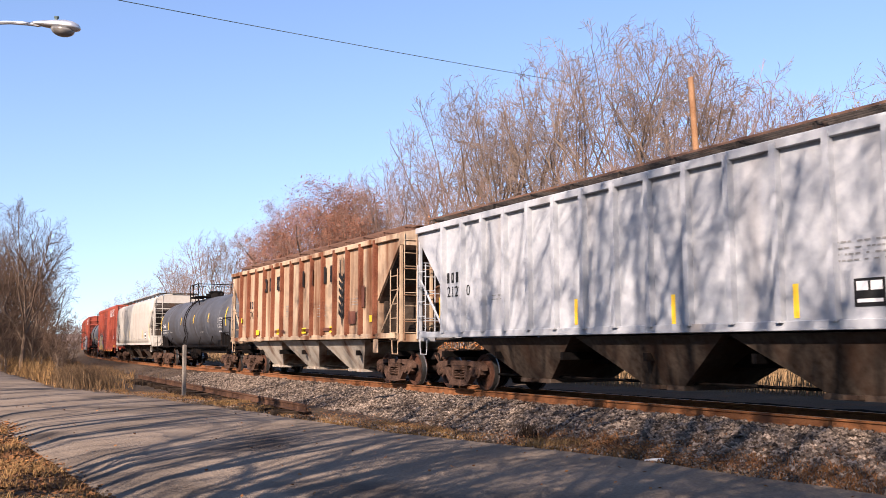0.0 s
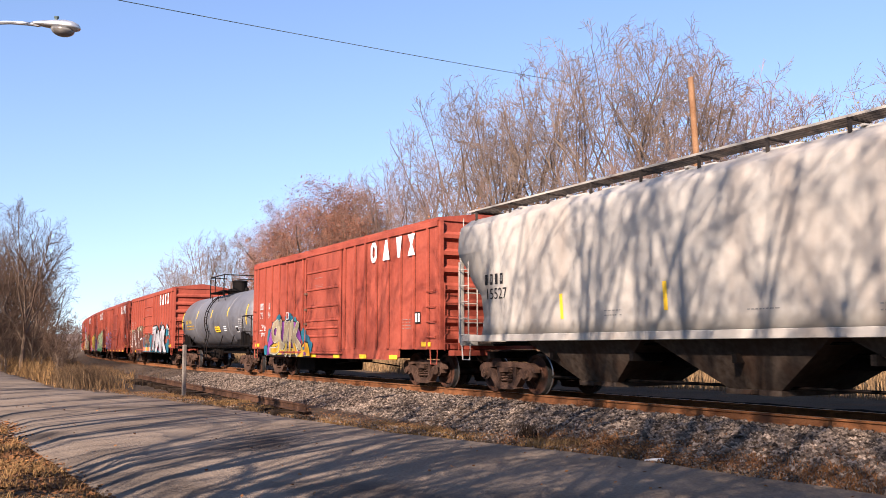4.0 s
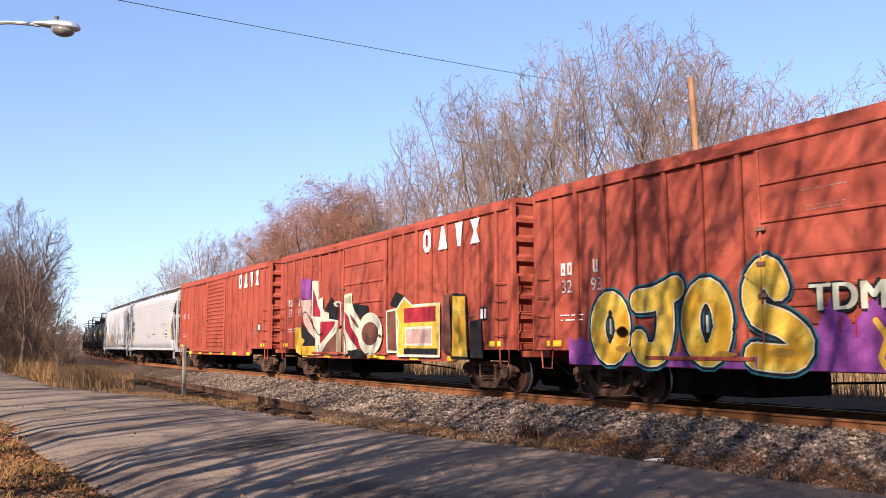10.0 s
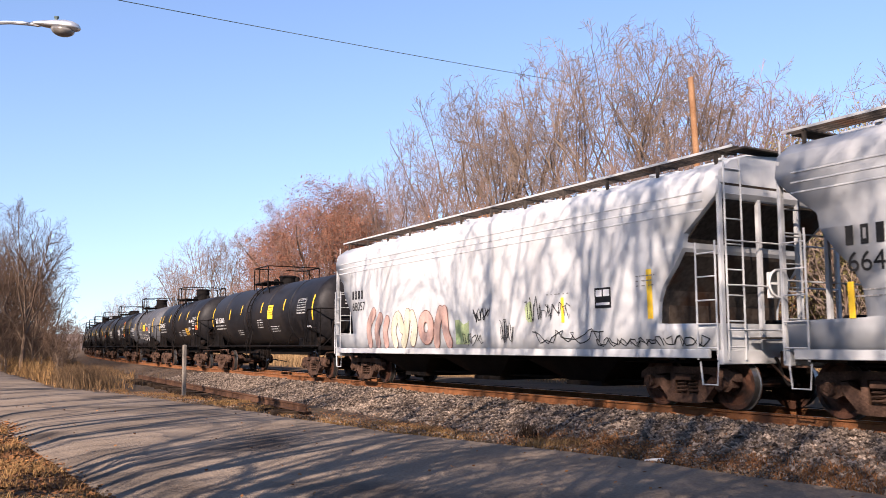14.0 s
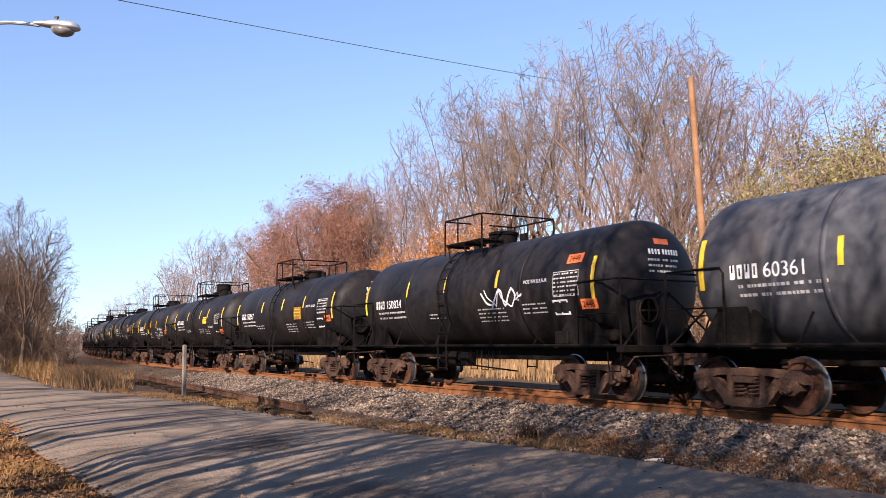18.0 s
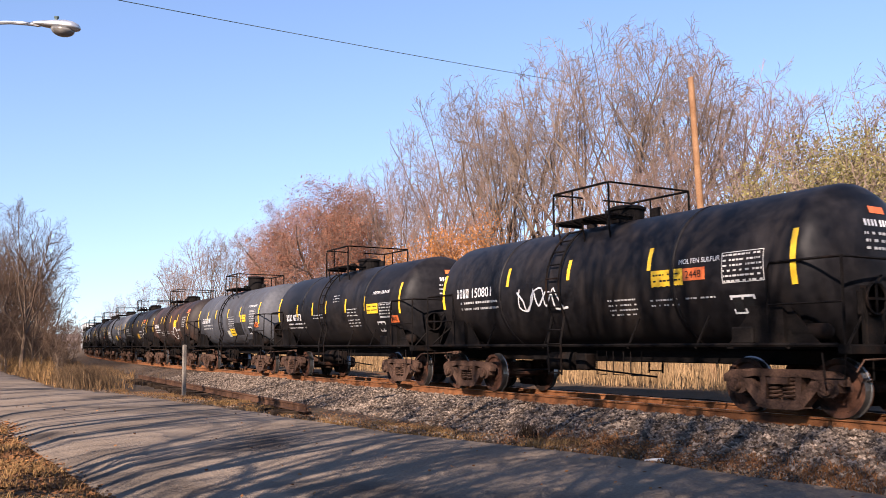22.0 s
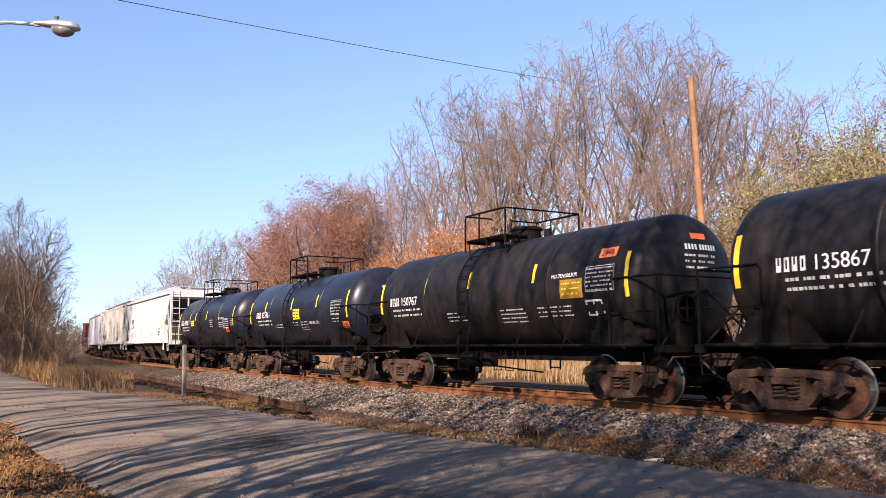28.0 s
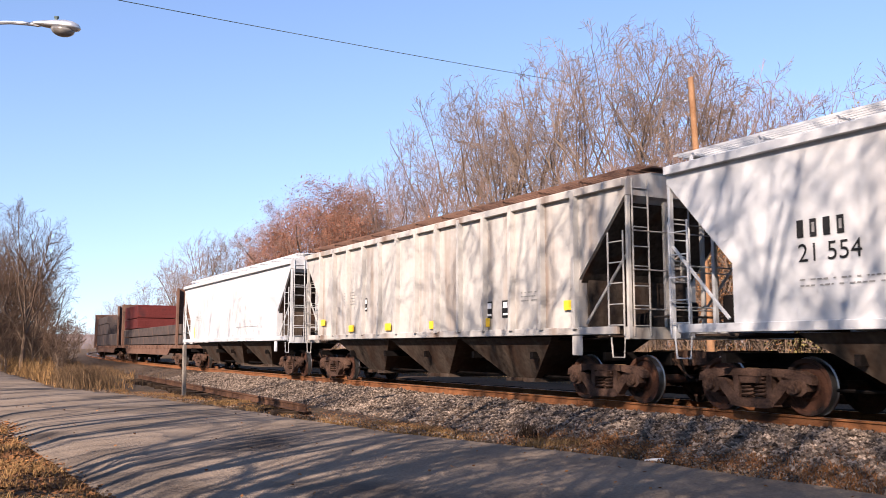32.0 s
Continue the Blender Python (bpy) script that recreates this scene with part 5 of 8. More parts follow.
    p.bars(-0.8, 3.2, 0.7, 2, GREY_PAINT, 0.02, 0.06, 6, 0.05)
    p.put(car, "stencil")
    for x in (-half + 1.75, half - 1.75):
        truck(car, x)
    marks(car, side, half)
    return tagged(car, name_label, "boxcar", "cars of the freight train")


def owner_marks(car, side, half, number, col=WHITE, big=True):
    """The owner's initials as plain blocks, and the car's number."""
    if big:
        # eight-sided ring, wedge, tapered bar and hourglass
        h, s, x = 3.60, 0.60, half - 4.07
        outer = [(0.12, 0), (0.30, 0), (0.42, 0.14), (0.42, 0.46), (0.30, 0.60), (0.12, 0.60), (0, 0.46), (0, 0.14)]
        shapes = [[outer[i], outer[(i + 1) % 8], (0.21 + (outer[(i + 1) % 8][0] - 0.21) * 0.42, 0.3 + (outer[(i + 1) % 8][1] - 0.3) * 0.55), (0.21 + (outer[i][0] - 0.21) * 0.42, 0.3 + (outer[i][1] - 0.3) * 0.55)] for i in range(8)]
        for dx, polys in ((0.0, shapes), (0.83, [[(0, 0), (0.46, 0), (0.29, s), (0.17, s)]]), (1.66, [[(0.15, 0), (0.29, 0), (0.40, s), (0.04, s)]]),
                          (2.42, [[(0, 0), (0.44, 0), (0.27, 0.3), (0.17, 0.3)], [(0.17, 0.3), (0.27, 0.3), (0.44, s), (0, s)]])):
            p = Paint(side)
            for q in polys:
                p.poly([(x + dx + a, h + b) for a, b in q], col, 0.054)
            p.put(car, "owner_block")
    for i, x in enumerate((-half + 0.88, -half + 1.10, -half + 1.92)):
        p = Paint(side)
        p.rect(x, x + 0.15, 2.56, 2.82, STENCIL, 0.021), p.rect(x + 0.05, x + 0.1, 2.62, 2.7 + 0.06 * i, BOX_RED, 0.024)
        p.put(car, "owner_mark")
    if number:
        a, b = number
        lettering(car, a, -half + 0.88, 2.2, 0.26, STENCIL, side, 0.021)
        lettering(car, b, -half + 1.84, 2.2, 0.26, STENCIL, side, 0.021)

# --- covered hopper ---
def hopper(label, half, paint, style="flat", posts=0, chute=CHUTE, marks=None, roof_mat=None, deep=False, z1=4.27, cut=1.45, board_mat=None, post_mat=None):
    """A covered hopper: flat- or round-sided, sloped open ends, hatches and a running board on top, chutes below."""
    car = new("covered_hopper")
    z0 = 1.45 if style == "flat" else 1.02 if deep else 1.34
    if style == "flat":
        prof = [(1.56, z0), (1.56, z1), (1.50, z1 + 0.08), (0.9, z1 + 0.20), (0.0, z1 + 0.24)]
        # the slope of the end: how far the side stops short at each height
        ends = [(z0, cut), (2.45, cut), (z1 - 0.32, 0.06), (z1 - 0.28, 0.0), (z1 + 0.3, 0.0)]
    else:
        prof = [(1.53, z0), (1.57, z0 + 0.5), (1.60, 2.5), (1.60, 3.4), (1.57, 3.8), (1.51, 4.05), (1.46, 4.09), (1.2, 4.27), (0.8, 4.38), (0.0, 4.44)]
        if deep:
            ends = [(z0, 0.1), (1.48, 0.1), (1.50, 1.45), (1.9, 1.42), (2.2, 1.28), (2.5, 1.0), (2.81, 0.78), (3.06, 0.74), (3.35, 0.36), (3.62, 0.05), (3.7, 0.0), (4.6, 0.0)]
        else:
            ends = [(z0, 1.0), (1.8, 1.15), (2.3, 1.08), (2.6, 0.76), (3.0, 0.42), (3.35, 0.05), (3.5, 0.0), (4.6, 0.0)]
    ez, ex = [e[0] for e in ends], [e[1] for e in ends]
    def run(z):
        return half - float(np.interp(z, ez, ex))
    pz = [q[1] for q in prof]
    py = [q[0] for q in prof]
    def body(bm):
        zs = sorted(set([round(z, 3) for z in list(pz) + list(ez) + list(np.linspace(z0, z1, 10)) if z0 <= z <= pz[-1]]))
        rings = []
        for z in zs:
            y = float(np.interp(z, pz, py))
            x = run(z)
            row = [(-x, -y), *[(float(q), -y) for q in np.linspace(-half + 1.8, half - 1.8, 9)], (x, -y)]
            row += [(q, -b) for q, b in reversed(row)]
            rings.append([bm.verts.new((a, b, z)) for a, b in row])
        n = len(rings[0])
        for a, b in zip(rings, rings[1:]):
            for j in range(n):
                f = bm.faces.new((a[j], a[(j + 1) % n], b[(j + 1) % n], b[j]))
                f.smooth = style != "flat" and j not in (n // 2 - 1, n - 1)
        bm.faces.new(rings[0][::-1]), bm.faces.new(rings[-1])
    me = cached(("hopper_body", style, round(half, 2), deep, z1, cut, paint.name), body)
    part("body", me, paint, car)
    side = shaped_side(prof)
    # side posts
    if posts:
        def post(bm):
            prism(bm, [(-0.06, 0.0), (-0.055, -0.13), (0.055, -0.13), (0.06, 0.0)], "z", z0, z1 - 0.02)
        inner = half - cut - 0.05
        for x in np.linspace(-inner, inner, posts):
            part("side_post", cached(("hopper_post", z0, z1), post), post_mat or paint, car, at=(float(x), -1.56, 0))
            part("side_post", cached(("hopper_post", z0, z1), post), post_mat or paint, car, at=pose(float(x), 1.56, 0, 0, 0, 180))
    # side sills, top chords
    def low_sill(bm):
        box(bm, -half + 0.25, half - 0.25, -0.04, 0.04, z0 - 0.12, z0 + 0.03, 0.008)
    def chord(bm):
        box(bm, -half + 0.02, half - 0.02, -0.07, 0.07, z1 - 0.12, z1 + 0.03, 0.008)
    for y in (-1.59, 1.59):
        part("side_sill", cached(("hopper_sill", round(half, 2), z0), low_sill), paint, car, at=(0, y, 0))
        if style == "flat":
            part("top_chord", cached(("hopper_chord", round(half, 2), z1), chord), paint, car, at=(0, y, 0))
    # each open end: posts, braces, end sill, and the brake gear behind them
    def corner(bm):
        box(bm, -0.05, 0.01, -0.045, 0.045, z0 - 0.2, z1 - 0.3, 0.006)
    def inner_post(bm):
        box(bm, -0.05, 0.02, -0.035, 0.035, z0, z1 - 0.35)
    def brace(bm):
        rod(bm, [(-cut + 0.15, 0, z0 + 0.1), (-0.05, 0, z1 - 1.4)], 0.03, 5)
    def sill_end(bm):
        box(bm, -0.12, 0.0, -1.55, 1.55, z0 - 0.22, z0 + 0.02, 0.01)
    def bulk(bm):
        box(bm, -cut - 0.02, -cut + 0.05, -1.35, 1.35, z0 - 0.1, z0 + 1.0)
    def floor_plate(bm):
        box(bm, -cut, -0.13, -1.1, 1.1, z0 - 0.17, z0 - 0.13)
    def valve(bm):
        box(bm, -0.75, -0.45, 0.3, 0.75, z0 - 0.1, z0 + 0.55, 0.03)
    def air(bm):
        tube_x(bm, [(-1.25, 0.10), (-1.2, 0.16), (-0.6, 0.16), (-0.55, 0.10)], 12, -0.5, z0 + 0.15)
    for k in (-1, 1):
        at = pose(k * half, 0, 0, 0, 0, 0 if k > 0 else 180)
        for y in (-1.5, 1.5):
            part("corner_post", cached(("hopper_corner", z0, z1), corner), paint, car, at=at @ pose(0, y, 0))
            if style == "flat":
                part("end_brace", cached(("hopper_brace", z0, z1, cut), brace), paint, car, at=at @ pose(0, y, 0))
        for y in (-0.5, 0.5):
            part("end_post", cached(("hopper_inner", z0, z1), inner_post), paint, car, at=at @ pose(-0.06, y, 0))
        part("end_sill", cached(("hopper_end_sill", z0), sill_end), paint, car, at=at)
        part("bulkhead", cached(("hopper_bulk", z0, cut), bulk), CHUTE, car, "dark brown sheet behind the open end", at=at)
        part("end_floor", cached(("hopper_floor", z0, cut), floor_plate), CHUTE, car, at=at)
        part("valve_box", cached(("hopper_valve", z0), valve), IRON, car, at=at)
        part("air_tank", cached(("hopper_air", z0), air), IRON, car, at=at)
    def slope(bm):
        # plate on the underside of the overhanging end, coloured dark to paint its shade
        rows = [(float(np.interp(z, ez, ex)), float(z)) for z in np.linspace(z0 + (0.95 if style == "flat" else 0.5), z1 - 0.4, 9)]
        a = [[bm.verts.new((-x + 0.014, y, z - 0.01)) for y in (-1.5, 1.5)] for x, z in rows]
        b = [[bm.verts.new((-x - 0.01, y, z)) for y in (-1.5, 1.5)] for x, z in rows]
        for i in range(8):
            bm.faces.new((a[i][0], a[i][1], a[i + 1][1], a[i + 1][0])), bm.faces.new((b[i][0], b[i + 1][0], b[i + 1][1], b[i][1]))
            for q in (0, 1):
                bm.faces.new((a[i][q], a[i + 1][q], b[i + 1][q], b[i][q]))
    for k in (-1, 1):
        part("slope_sheet", cached(("slope_sheet", style, deep, z0, z1, cut), slope), DARK_STEEL, car, "underside of the sloping end, its shade painted dark", at=pose(k * half, 0, 0, 0, 0, 0 if k > 0 else 180))
        ladder("side_ladder", car, k * (half - 0.28), -1.60, z0 - 0.15, z0 + 1.85, 0.44, 5, "y", paint)
        ladder("end_ladder", car, k * (half + 0.02), -1.22, z0 - 0.15, z1 + 0.05, 0.40, 8, "x", paint)
        stirrup(car, k * (half - 0.3), -1.55, z0 - 0.18, paint)
    part("brake_wheel", cached("brake_wheel", wheel_brake), paint, car, at=(half + 0.13, -0.30, z0 + 1.15))
    def step_board(bm):
        box(bm, 0.0, 0.32, -0.9, 0.9, z0 + 0.20, z0 + 0.23)
    part("brake_step", cached(("brake_step", z0), step_board), DARK_STEEL, car, at=(half, 0, 0))
    def hand_rail(bm):
        rod(bm, [(0.04, -1.45, z0 + 0.35), (0.06, -0.6, z0 + 0.35), (0.06, 0.6, z0 + 0.35), (0.04, 1.45, z0 + 0.35)], 0.015, 5)
    for k in (-1, 1):
        for z in (0.0, 0.75, 1.5):
            part("hand_rail", cached(("hand_rail", z0), hand_rail), paint, car, at=pose(k * half, 0, z, 0, 0, 0 if k > 0 else 180))
    if deep:
        def bead(bm):
            box(bm, -half + 0.3, half - 0.3, -0.012, 0.012, -0.014, 0.014, 0.004)
        for z in (3.42, 3.58, 3.74):
            y = float(np.interp(z, pz, py))
            for q in (-y, y):
                part("bead", cached(("hopper_bead", round(half, 2)), bead), paint, car, at=(0, q, z))
    if style == "flat":
        def card(bm):
            box(bm, -0.16, 0.16, -0.012, 0.012, -0.2, 0.2, 0.006)
        part("card_plate", cached("card_plate", card), paint, car, "small plate hung under the sill", at=(half - 1.5, -1.585, z0 - 0.33))
    # hatches and running board
    rm = roof_mat or paint
    top = pz[-1]
    def board(bm):
        za, yb = top + 0.04, 1.0
        for y in (-yb, yb):
            for q in (-0.25, -0.125, 0.0, 0.125, 0.25):
                box(bm, -half - 0.1, half + 0.1, y + q - 0.012, y + q + 0.012, za, za + 0.03)
            for x in np.linspace(-half + 0.3, half - 0.3, 12):
                box(bm, x - 0.025, x + 0.025, y - 0.27, y + 0.27, za - 0.03, za - 0.002)
                yy = -yb - 0.25 if y < 0 else yb + 0.25
                box(bm, x - 0.03, x + 0.03, min(yy, yy * 0.97), max(yy, yy * 0.97), za - 0.30, za + 0.03)
        for k in (-1, 1):
            x0, x1 = sorted((k * (half - 0.25), k * (half + 0.12)))
            box(bm, x0, x1, -yb, yb, za, za + 0.03)
    part("running_board", cached(("running_board", round(half, 2), top), board), board_mat or rm, car, "open-grid roof walkway")
    def edge(bm):
        box(bm, -half - 0.1, half + 0.1, -0.008, 0.008, top + 0.035, top + 0.075)
    for y in (-1.265, 1.265):
        part("board_edge", cached(("board_edge", round(half, 2), top), edge), rm, car, at=(0, y, 0))
    def hatch(bm):
        box(bm, -0.7, 0.7, -0.35, 0.35, top - 0.02, top + 0.10, 0.02)
        box(bm, -0.05, 0.05, -0.4, 0.4, top + 0.10, top + 0.14)
    for i in range(9):
        part("roof_hatch", cached(("roof_hatch", top), hatch), rm, car, at=(-half + 1.0 + (2 * half - 2.0) * i / 8, 0, 0))
    # discharge chutes
    n = 3
    span = 2 * (half - cut - 1.05)
    w = span / n
    def one(bm):
        zb = 0.36
        zt = min(z0, 1.36) - 0.06
        pr = [(-w / 2 + 0.05, zt), (w / 2 - 0.05, zt), (0.52, zb), (-0.52, zb)]
        y1, y2 = 1.44, 0.88
        vs = []
        for (x, z), y in zip(pr, (y1, y1, y2, y2)):
            vs.append((bm.verts.new((x, -y, z)), bm.verts.new((x, y, z))))
        for i in range(4):
            j = (i + 1) % 4
            bm.faces.new((vs[i][0], vs[j][0], vs[j][1], vs[i][1]))
        bm.faces.new([v[0] for v in vs]), bm.faces.new([v[1] for v in vs][::-1])
        box(bm, -0.58, 0.58, -0.94, 0.94, zb - 0.07, zb + 0.02)
        box(bm, -0.12, 0.12, -1.12, -0.94, zb - 0.05, zb + 0.02)
    for i in range(n):
        part("chute", cached(("chute", round(w, 2), z0, chute.name), one), chute, car, "sloping discharge hopper", at=((i - 1) * w, 0, 0))
    sill(car, half, IRON, (0.72, 0.98))
    def pipe(bm):
        rod(bm, [(-half + 1, -1.2, z0 - 0.2), (half - 1, -1.2, z0 - 0.2)], 0.025, 5)
    def low_pipe(bm):
        rod(bm, [(-span / 2, -0.7, 0.42), (span / 2, -0.7, 0.42)], 0.03, 5)
    part("pipe", cached(("hopper_pipe", round(half, 2), z0), pipe), IRON, car)
    part("pipe", cached(("hopper_low_pipe", round(half, 2), cut), low_pipe), IRON, car)
    def hose(bm):
        pts = [(half + 0.02, -0.32, 0.9)]
        for i in range(9):
            f = i / 8
            pts.append((half + 0.06 + 0.4 * f, -0.32 - 0.04 * f, 0.88 - 0.44 * math.sin(f * 2.2)))
        rod(bm, pts, 0.028, 6)
    for k in (-1, 1):
        part("air_hose", cached(("hopper_hose", round(half, 2)), hose), IRON, car, "black rubber air hose", at=pose(0, 0, 0, 0, 0, 0 if k > 0 else 180))
    couplers(car, half, half + 0.50)
    for x in (-half + 1.33, half - 1.33):
        truck(car, x)
    p = Paint(side)
    if marks:
        marks(car, p, side, half, z0)
    p.put(car, "stencil")
    return tagged(car, label, "covered hopper", "cars of the freight train")


# --- tank car ---
def tank(label, cyl, paint, radius=1.385, zc=2.37, head=0.58, reach=None, marks=None, valve="low", bands=(), band_mat=None, rail_mat=IRON, walk_x=(-1.0, 0.85), rail_high=0.68):
    """A tank car: cylinder of length cyl with dished heads on a sill, a railed platform and ladders amidships."""
    car = new("tank_car")
    h = cyl / 2
    reach = reach or h + 0.95                 # end of the frame
    def shell(bm):
        pr = []
        for i in range(9):
            a = math.pi / 2 * i / 8
            pr.append((-h - head * math.cos(a), max(0.02, radius * math.sin(a))))
        pr += [(x, radius) for x in np.linspace(-h, h, 7)[1:-1]]
        pr += [(-x, r) for x, r in reversed(pr[:9])]
        tube_x(bm, pr, 48, 0, zc)
    part("tank", cached(("tank", round(cyl, 2), radius, zc, head, paint.name), shell), paint, car, "horizontal steel tank with dished ends")
    def ring(bm):
        tube_x(bm, [(-0.05, radius - 0.02), (-0.05, radius + 0.012), (0.05, radius + 0.012), (0.05, radius - 0.02)], 48, 0, zc, caps=False)
    for x in bands or (-h * 0.52, h * 0.52):
        part("band", cached(("band", radius, zc), ring), band_mat or paint, car, at=(float(x), 0, 0))
    # underframe
    def frame_(bm):
        box(bm, -reach, reach, -0.3, 0.3, 0.78, 1.08, 0.02)
    part("centre_sill", cached(("tank_frame", round(reach, 2)), frame_), IRON, car)
    def end_beam(bm):
        box(bm, -0.22, 0.0, -1.42, 1.42, 0.98, 1.12, 0.01)
    def end_plate(bm):
        box(bm, -1.15, -0.02, -0.535, 0.535, 1.10, 1.13)
    def long_rail(bm):
        rod(bm, [(-reach + 0.2, 0, 1.12), (reach - 0.2, 0, 1.12)], 0.035, 6)
    for k in (-1, 1):
        at = pose(k * reach, 0, 0, 0, 0, 0 if k > 0 else 180)
        part("end_beam", cached("tank_end_beam", end_beam), IRON, car, at=at)
        for y in (-0.885, 0.885):
            part("end_plate", cached("tank_end_plate", end_plate), IRON, car, at=at @ pose(0, y, 0))
        part("side_rail", cached(("tank_side_rail", round(reach, 2)), long_rail), IRON, car, at=(0, 1.40 * k, 0))
    tx = reach - 1.55
    def saddle(bm):
        prism(bm, [(-1.30, 1.05), (-1.33, 1.75), (-1.15, 1.55), (-0.7, 1.25), (0.7, 1.25), (1.15, 1.55), (1.33, 1.75), (1.30, 1.05)], "x", -0.32, 0.32)
        for k in (-1, 1):
            prism(bm, [(0.32, 1.06), (0.95, 1.06), (0.40, 1.7), (0.32, 1.7)], "y", k * 1.2 - 0.02, k * 1.2 + 0.02)
            prism(bm, [(-0.95, 1.06), (-0.32, 1.06), (-0.32, 1.7), (-0.40, 1.7)], "y", k * 1.2 - 0.02, k * 1.2 + 0.02)
    for x in (-tx, tx):
        part("saddle", cached("saddle", saddle), IRON, car, at=(x, 0, 0))
    def brace(bm):
        rod(bm, [(0, -1.40, 1.06), (0.25, -1.30, 1.62)], 0.022, 5)
    for x in (-h * 0.62, -h * 0.2, h * 0.3, h * 0.62):
        part("brace", cached("tank_brace", brace), IRON, car, at=(float(x), 0, 0))
        part("brace", cached("tank_brace", brace), IRON, car, at=pose(float(x), 0, 0, 0, 0, 180))
    # platform with rails
    top = zc + radius
    w0, w1 = walk_x
    def deck(bm):
        for k in (-1,):
            y0, y1 = sorted((k * 0.42, k * 1.12))
            for i in range(5):
                a = y0 + (y1 - y0) * (i + 0.1) / 5
                box(bm, w0, w1, a, a + 0.09, top + 0.02, top + 0.05)
            for x in (w0 + 0.1, (w0 + w1) / 2, w1 - 0.1):
                box(bm, x - 0.03, x + 0.03, y0, y1, top - 0.04, top + 0.02)
                rod(bm, [(x, k * 1.08, top), (x, k * 1.0, zc + 0.9)], 0.02, 5)
    part("platform", cached(("deck", radius, zc, walk_x), deck), IRON, car, "grated walkway on top of the tank")
    part("platform", cached(("deck", radius, zc, walk_x), deck), IRON, car, "grated walkway on top of the tank", at=pose(w0 + w1, 0, 0, 0, 0, 180))
    H = rail_high
    def guard(bm):
        rod(bm, [(w0, 0, top - 0.25), (w0, 0, top + H - 0.07), (w0 + 0.02, 0, top + H - 0.02), (w0 + 0.07, 0, top + H), (w1 - 0.07, 0, top + H), (w1 - 0.02, 0, top + H - 0.02), (w1, 0, top + H - 0.07), (w1, 0, top - 0.25)], 0.026, 6)
    def rail_post(bm):
        rod(bm, [(0, 0, top + H), (0, 0, top)], 0.022, 5)
    def end_bar(bm):
        rod(bm, [(0, -1.12, top + H), (0, 1.12, top + H)], 0.022, 5)
    def short_bar(bm):
        rod(bm, [(0, -0.41, top + H), (0, 0.41, top + H)], 0.022, 5)
    for y in (-1.12, 1.12):
        part("guard_rail", cached(("guard", top, walk_x, H), guard), rail_mat, car, "thin pipe railing beside the walkway", at=(0, y, 0))
        for x in (w0 + (w1 - w0) * 0.36,):
            part("rail_post", cached(("rail_post", top, H), rail_post), rail_mat, car, at=(x, y, 0))
        part("end_bar", cached(("short_bar", top, H), short_bar), rail_mat, car, at=(w0, y * 0.634, 0))
    part("end_bar", cached(("end_bar", top, H), end_bar), rail_mat, car, at=(w1, 0, 0))
    def manway(bm):
        tall = 0.62 if valve == "tall" else 0.34
        prof = [(0.0, 0.36), (tall, 0.36), (tall, 0.40), (tall + 0.05, 0.40), (tall + 0.09, 0.3)]
        n = 20
        rings = [[bm.verts.new((0.15 + r * math.cos(math.tau * j / n), r * math.sin(math.tau * j / n), top - 0.08 + z)) for j in range(n)] for z, r in prof]
        for a, b in zip(rings, rings[1:]):
            for j in range(n):
                bm.faces.new((a[j], a[(j + 1) % n], b[(j + 1) % n], b[j]))
        bm.faces.new(rings[-1])
        for x, y, z, r in ((-0.55, 0.1, 0.42, 0.09), (-0.8, -0.2, 0.3, 0.12), (0.85, 0.15, 0.28, 0.10)):
            rod(bm, [(x, y, top - 0.1), (x, y, top + z - 0.06)], r, 10)
            rod(bm, [(x - 0.14, y, top + z - 0.06), (x + 0.14, y, top + z - 0.06)], 0.03, 6)
    part("manway", cached(("manway", radius, zc, valve), manway), IRON, car, "manway dome and valves")
    # ladder up the middle, bent round the shell
    def climb(bm):
        for y in (-1,):
            for x in (-0.22, 0.22):
                pts = [(x, y * 1.42, 0.5), (x, y * 1.44, 1.2)]
                for i in range(9):
                    a = -0.45 + 1.45 * i / 8
                    pts.append((x, y * (radius + 0.09) * math.cos(a), zc + (radius + 0.09) * math.sin(a)))
                rod(bm, pts, 0.024, 5)
            for z in (0.55, 0.85, 1.15, 1.45):
                rod(bm, [(-0.22, y * 1.43, z), (0.22, y * 1.43, z)], 0.018, 5)
            for i in range(7):
                a = -0.3 + 1.25 * i / 6
                q = (y * (radius + 0.09) * math.cos(a), zc + (radius + 0.09) * math.sin(a))
                rod(bm, [(-0.22, *q), (0.22, *q)], 0.018, 5)
    part("ladder", cached(("climb", radius, zc), climb), IRON, car, "dark side ladder", at=(-0.62, 0, 0))
    part("ladder", cached(("climb", radius, zc), climb), IRON, car, "dark side ladder", at=pose(-0.62, 0, 0, 0, 0, 180))
    # end rails and steps
    for k in (-1, 1):
        def ends(bm):
            z = 2.42
            for y in (-1.40,):
                rod(bm, [(reach - 1.45, y, 1.12), (reach - 1.45, y, z - 0.1), (reach - 1.38, y, z), (reach - 0.3, y, z), (reach - 0.1, y * 0.97, z)], 0.022, 5)
                rod(bm, [(reach - 0.1, y, 1.12), (reach - 0.1, y, z)], 0.022, 5)
                rod(bm, [(reach - 1.45, y, 1.75), (reach - 0.1, y, 1.75)], 0.016, 5)
            rod(bm, [(reach - 0.1, -1.37, z), (reach - 0.1, 0, z)], 0.022, 5)
            rod(bm, [(reach - 0.1, -0.55, 1.1), (reach - 0.12, -0.27, 1.8)], 0.02, 5)
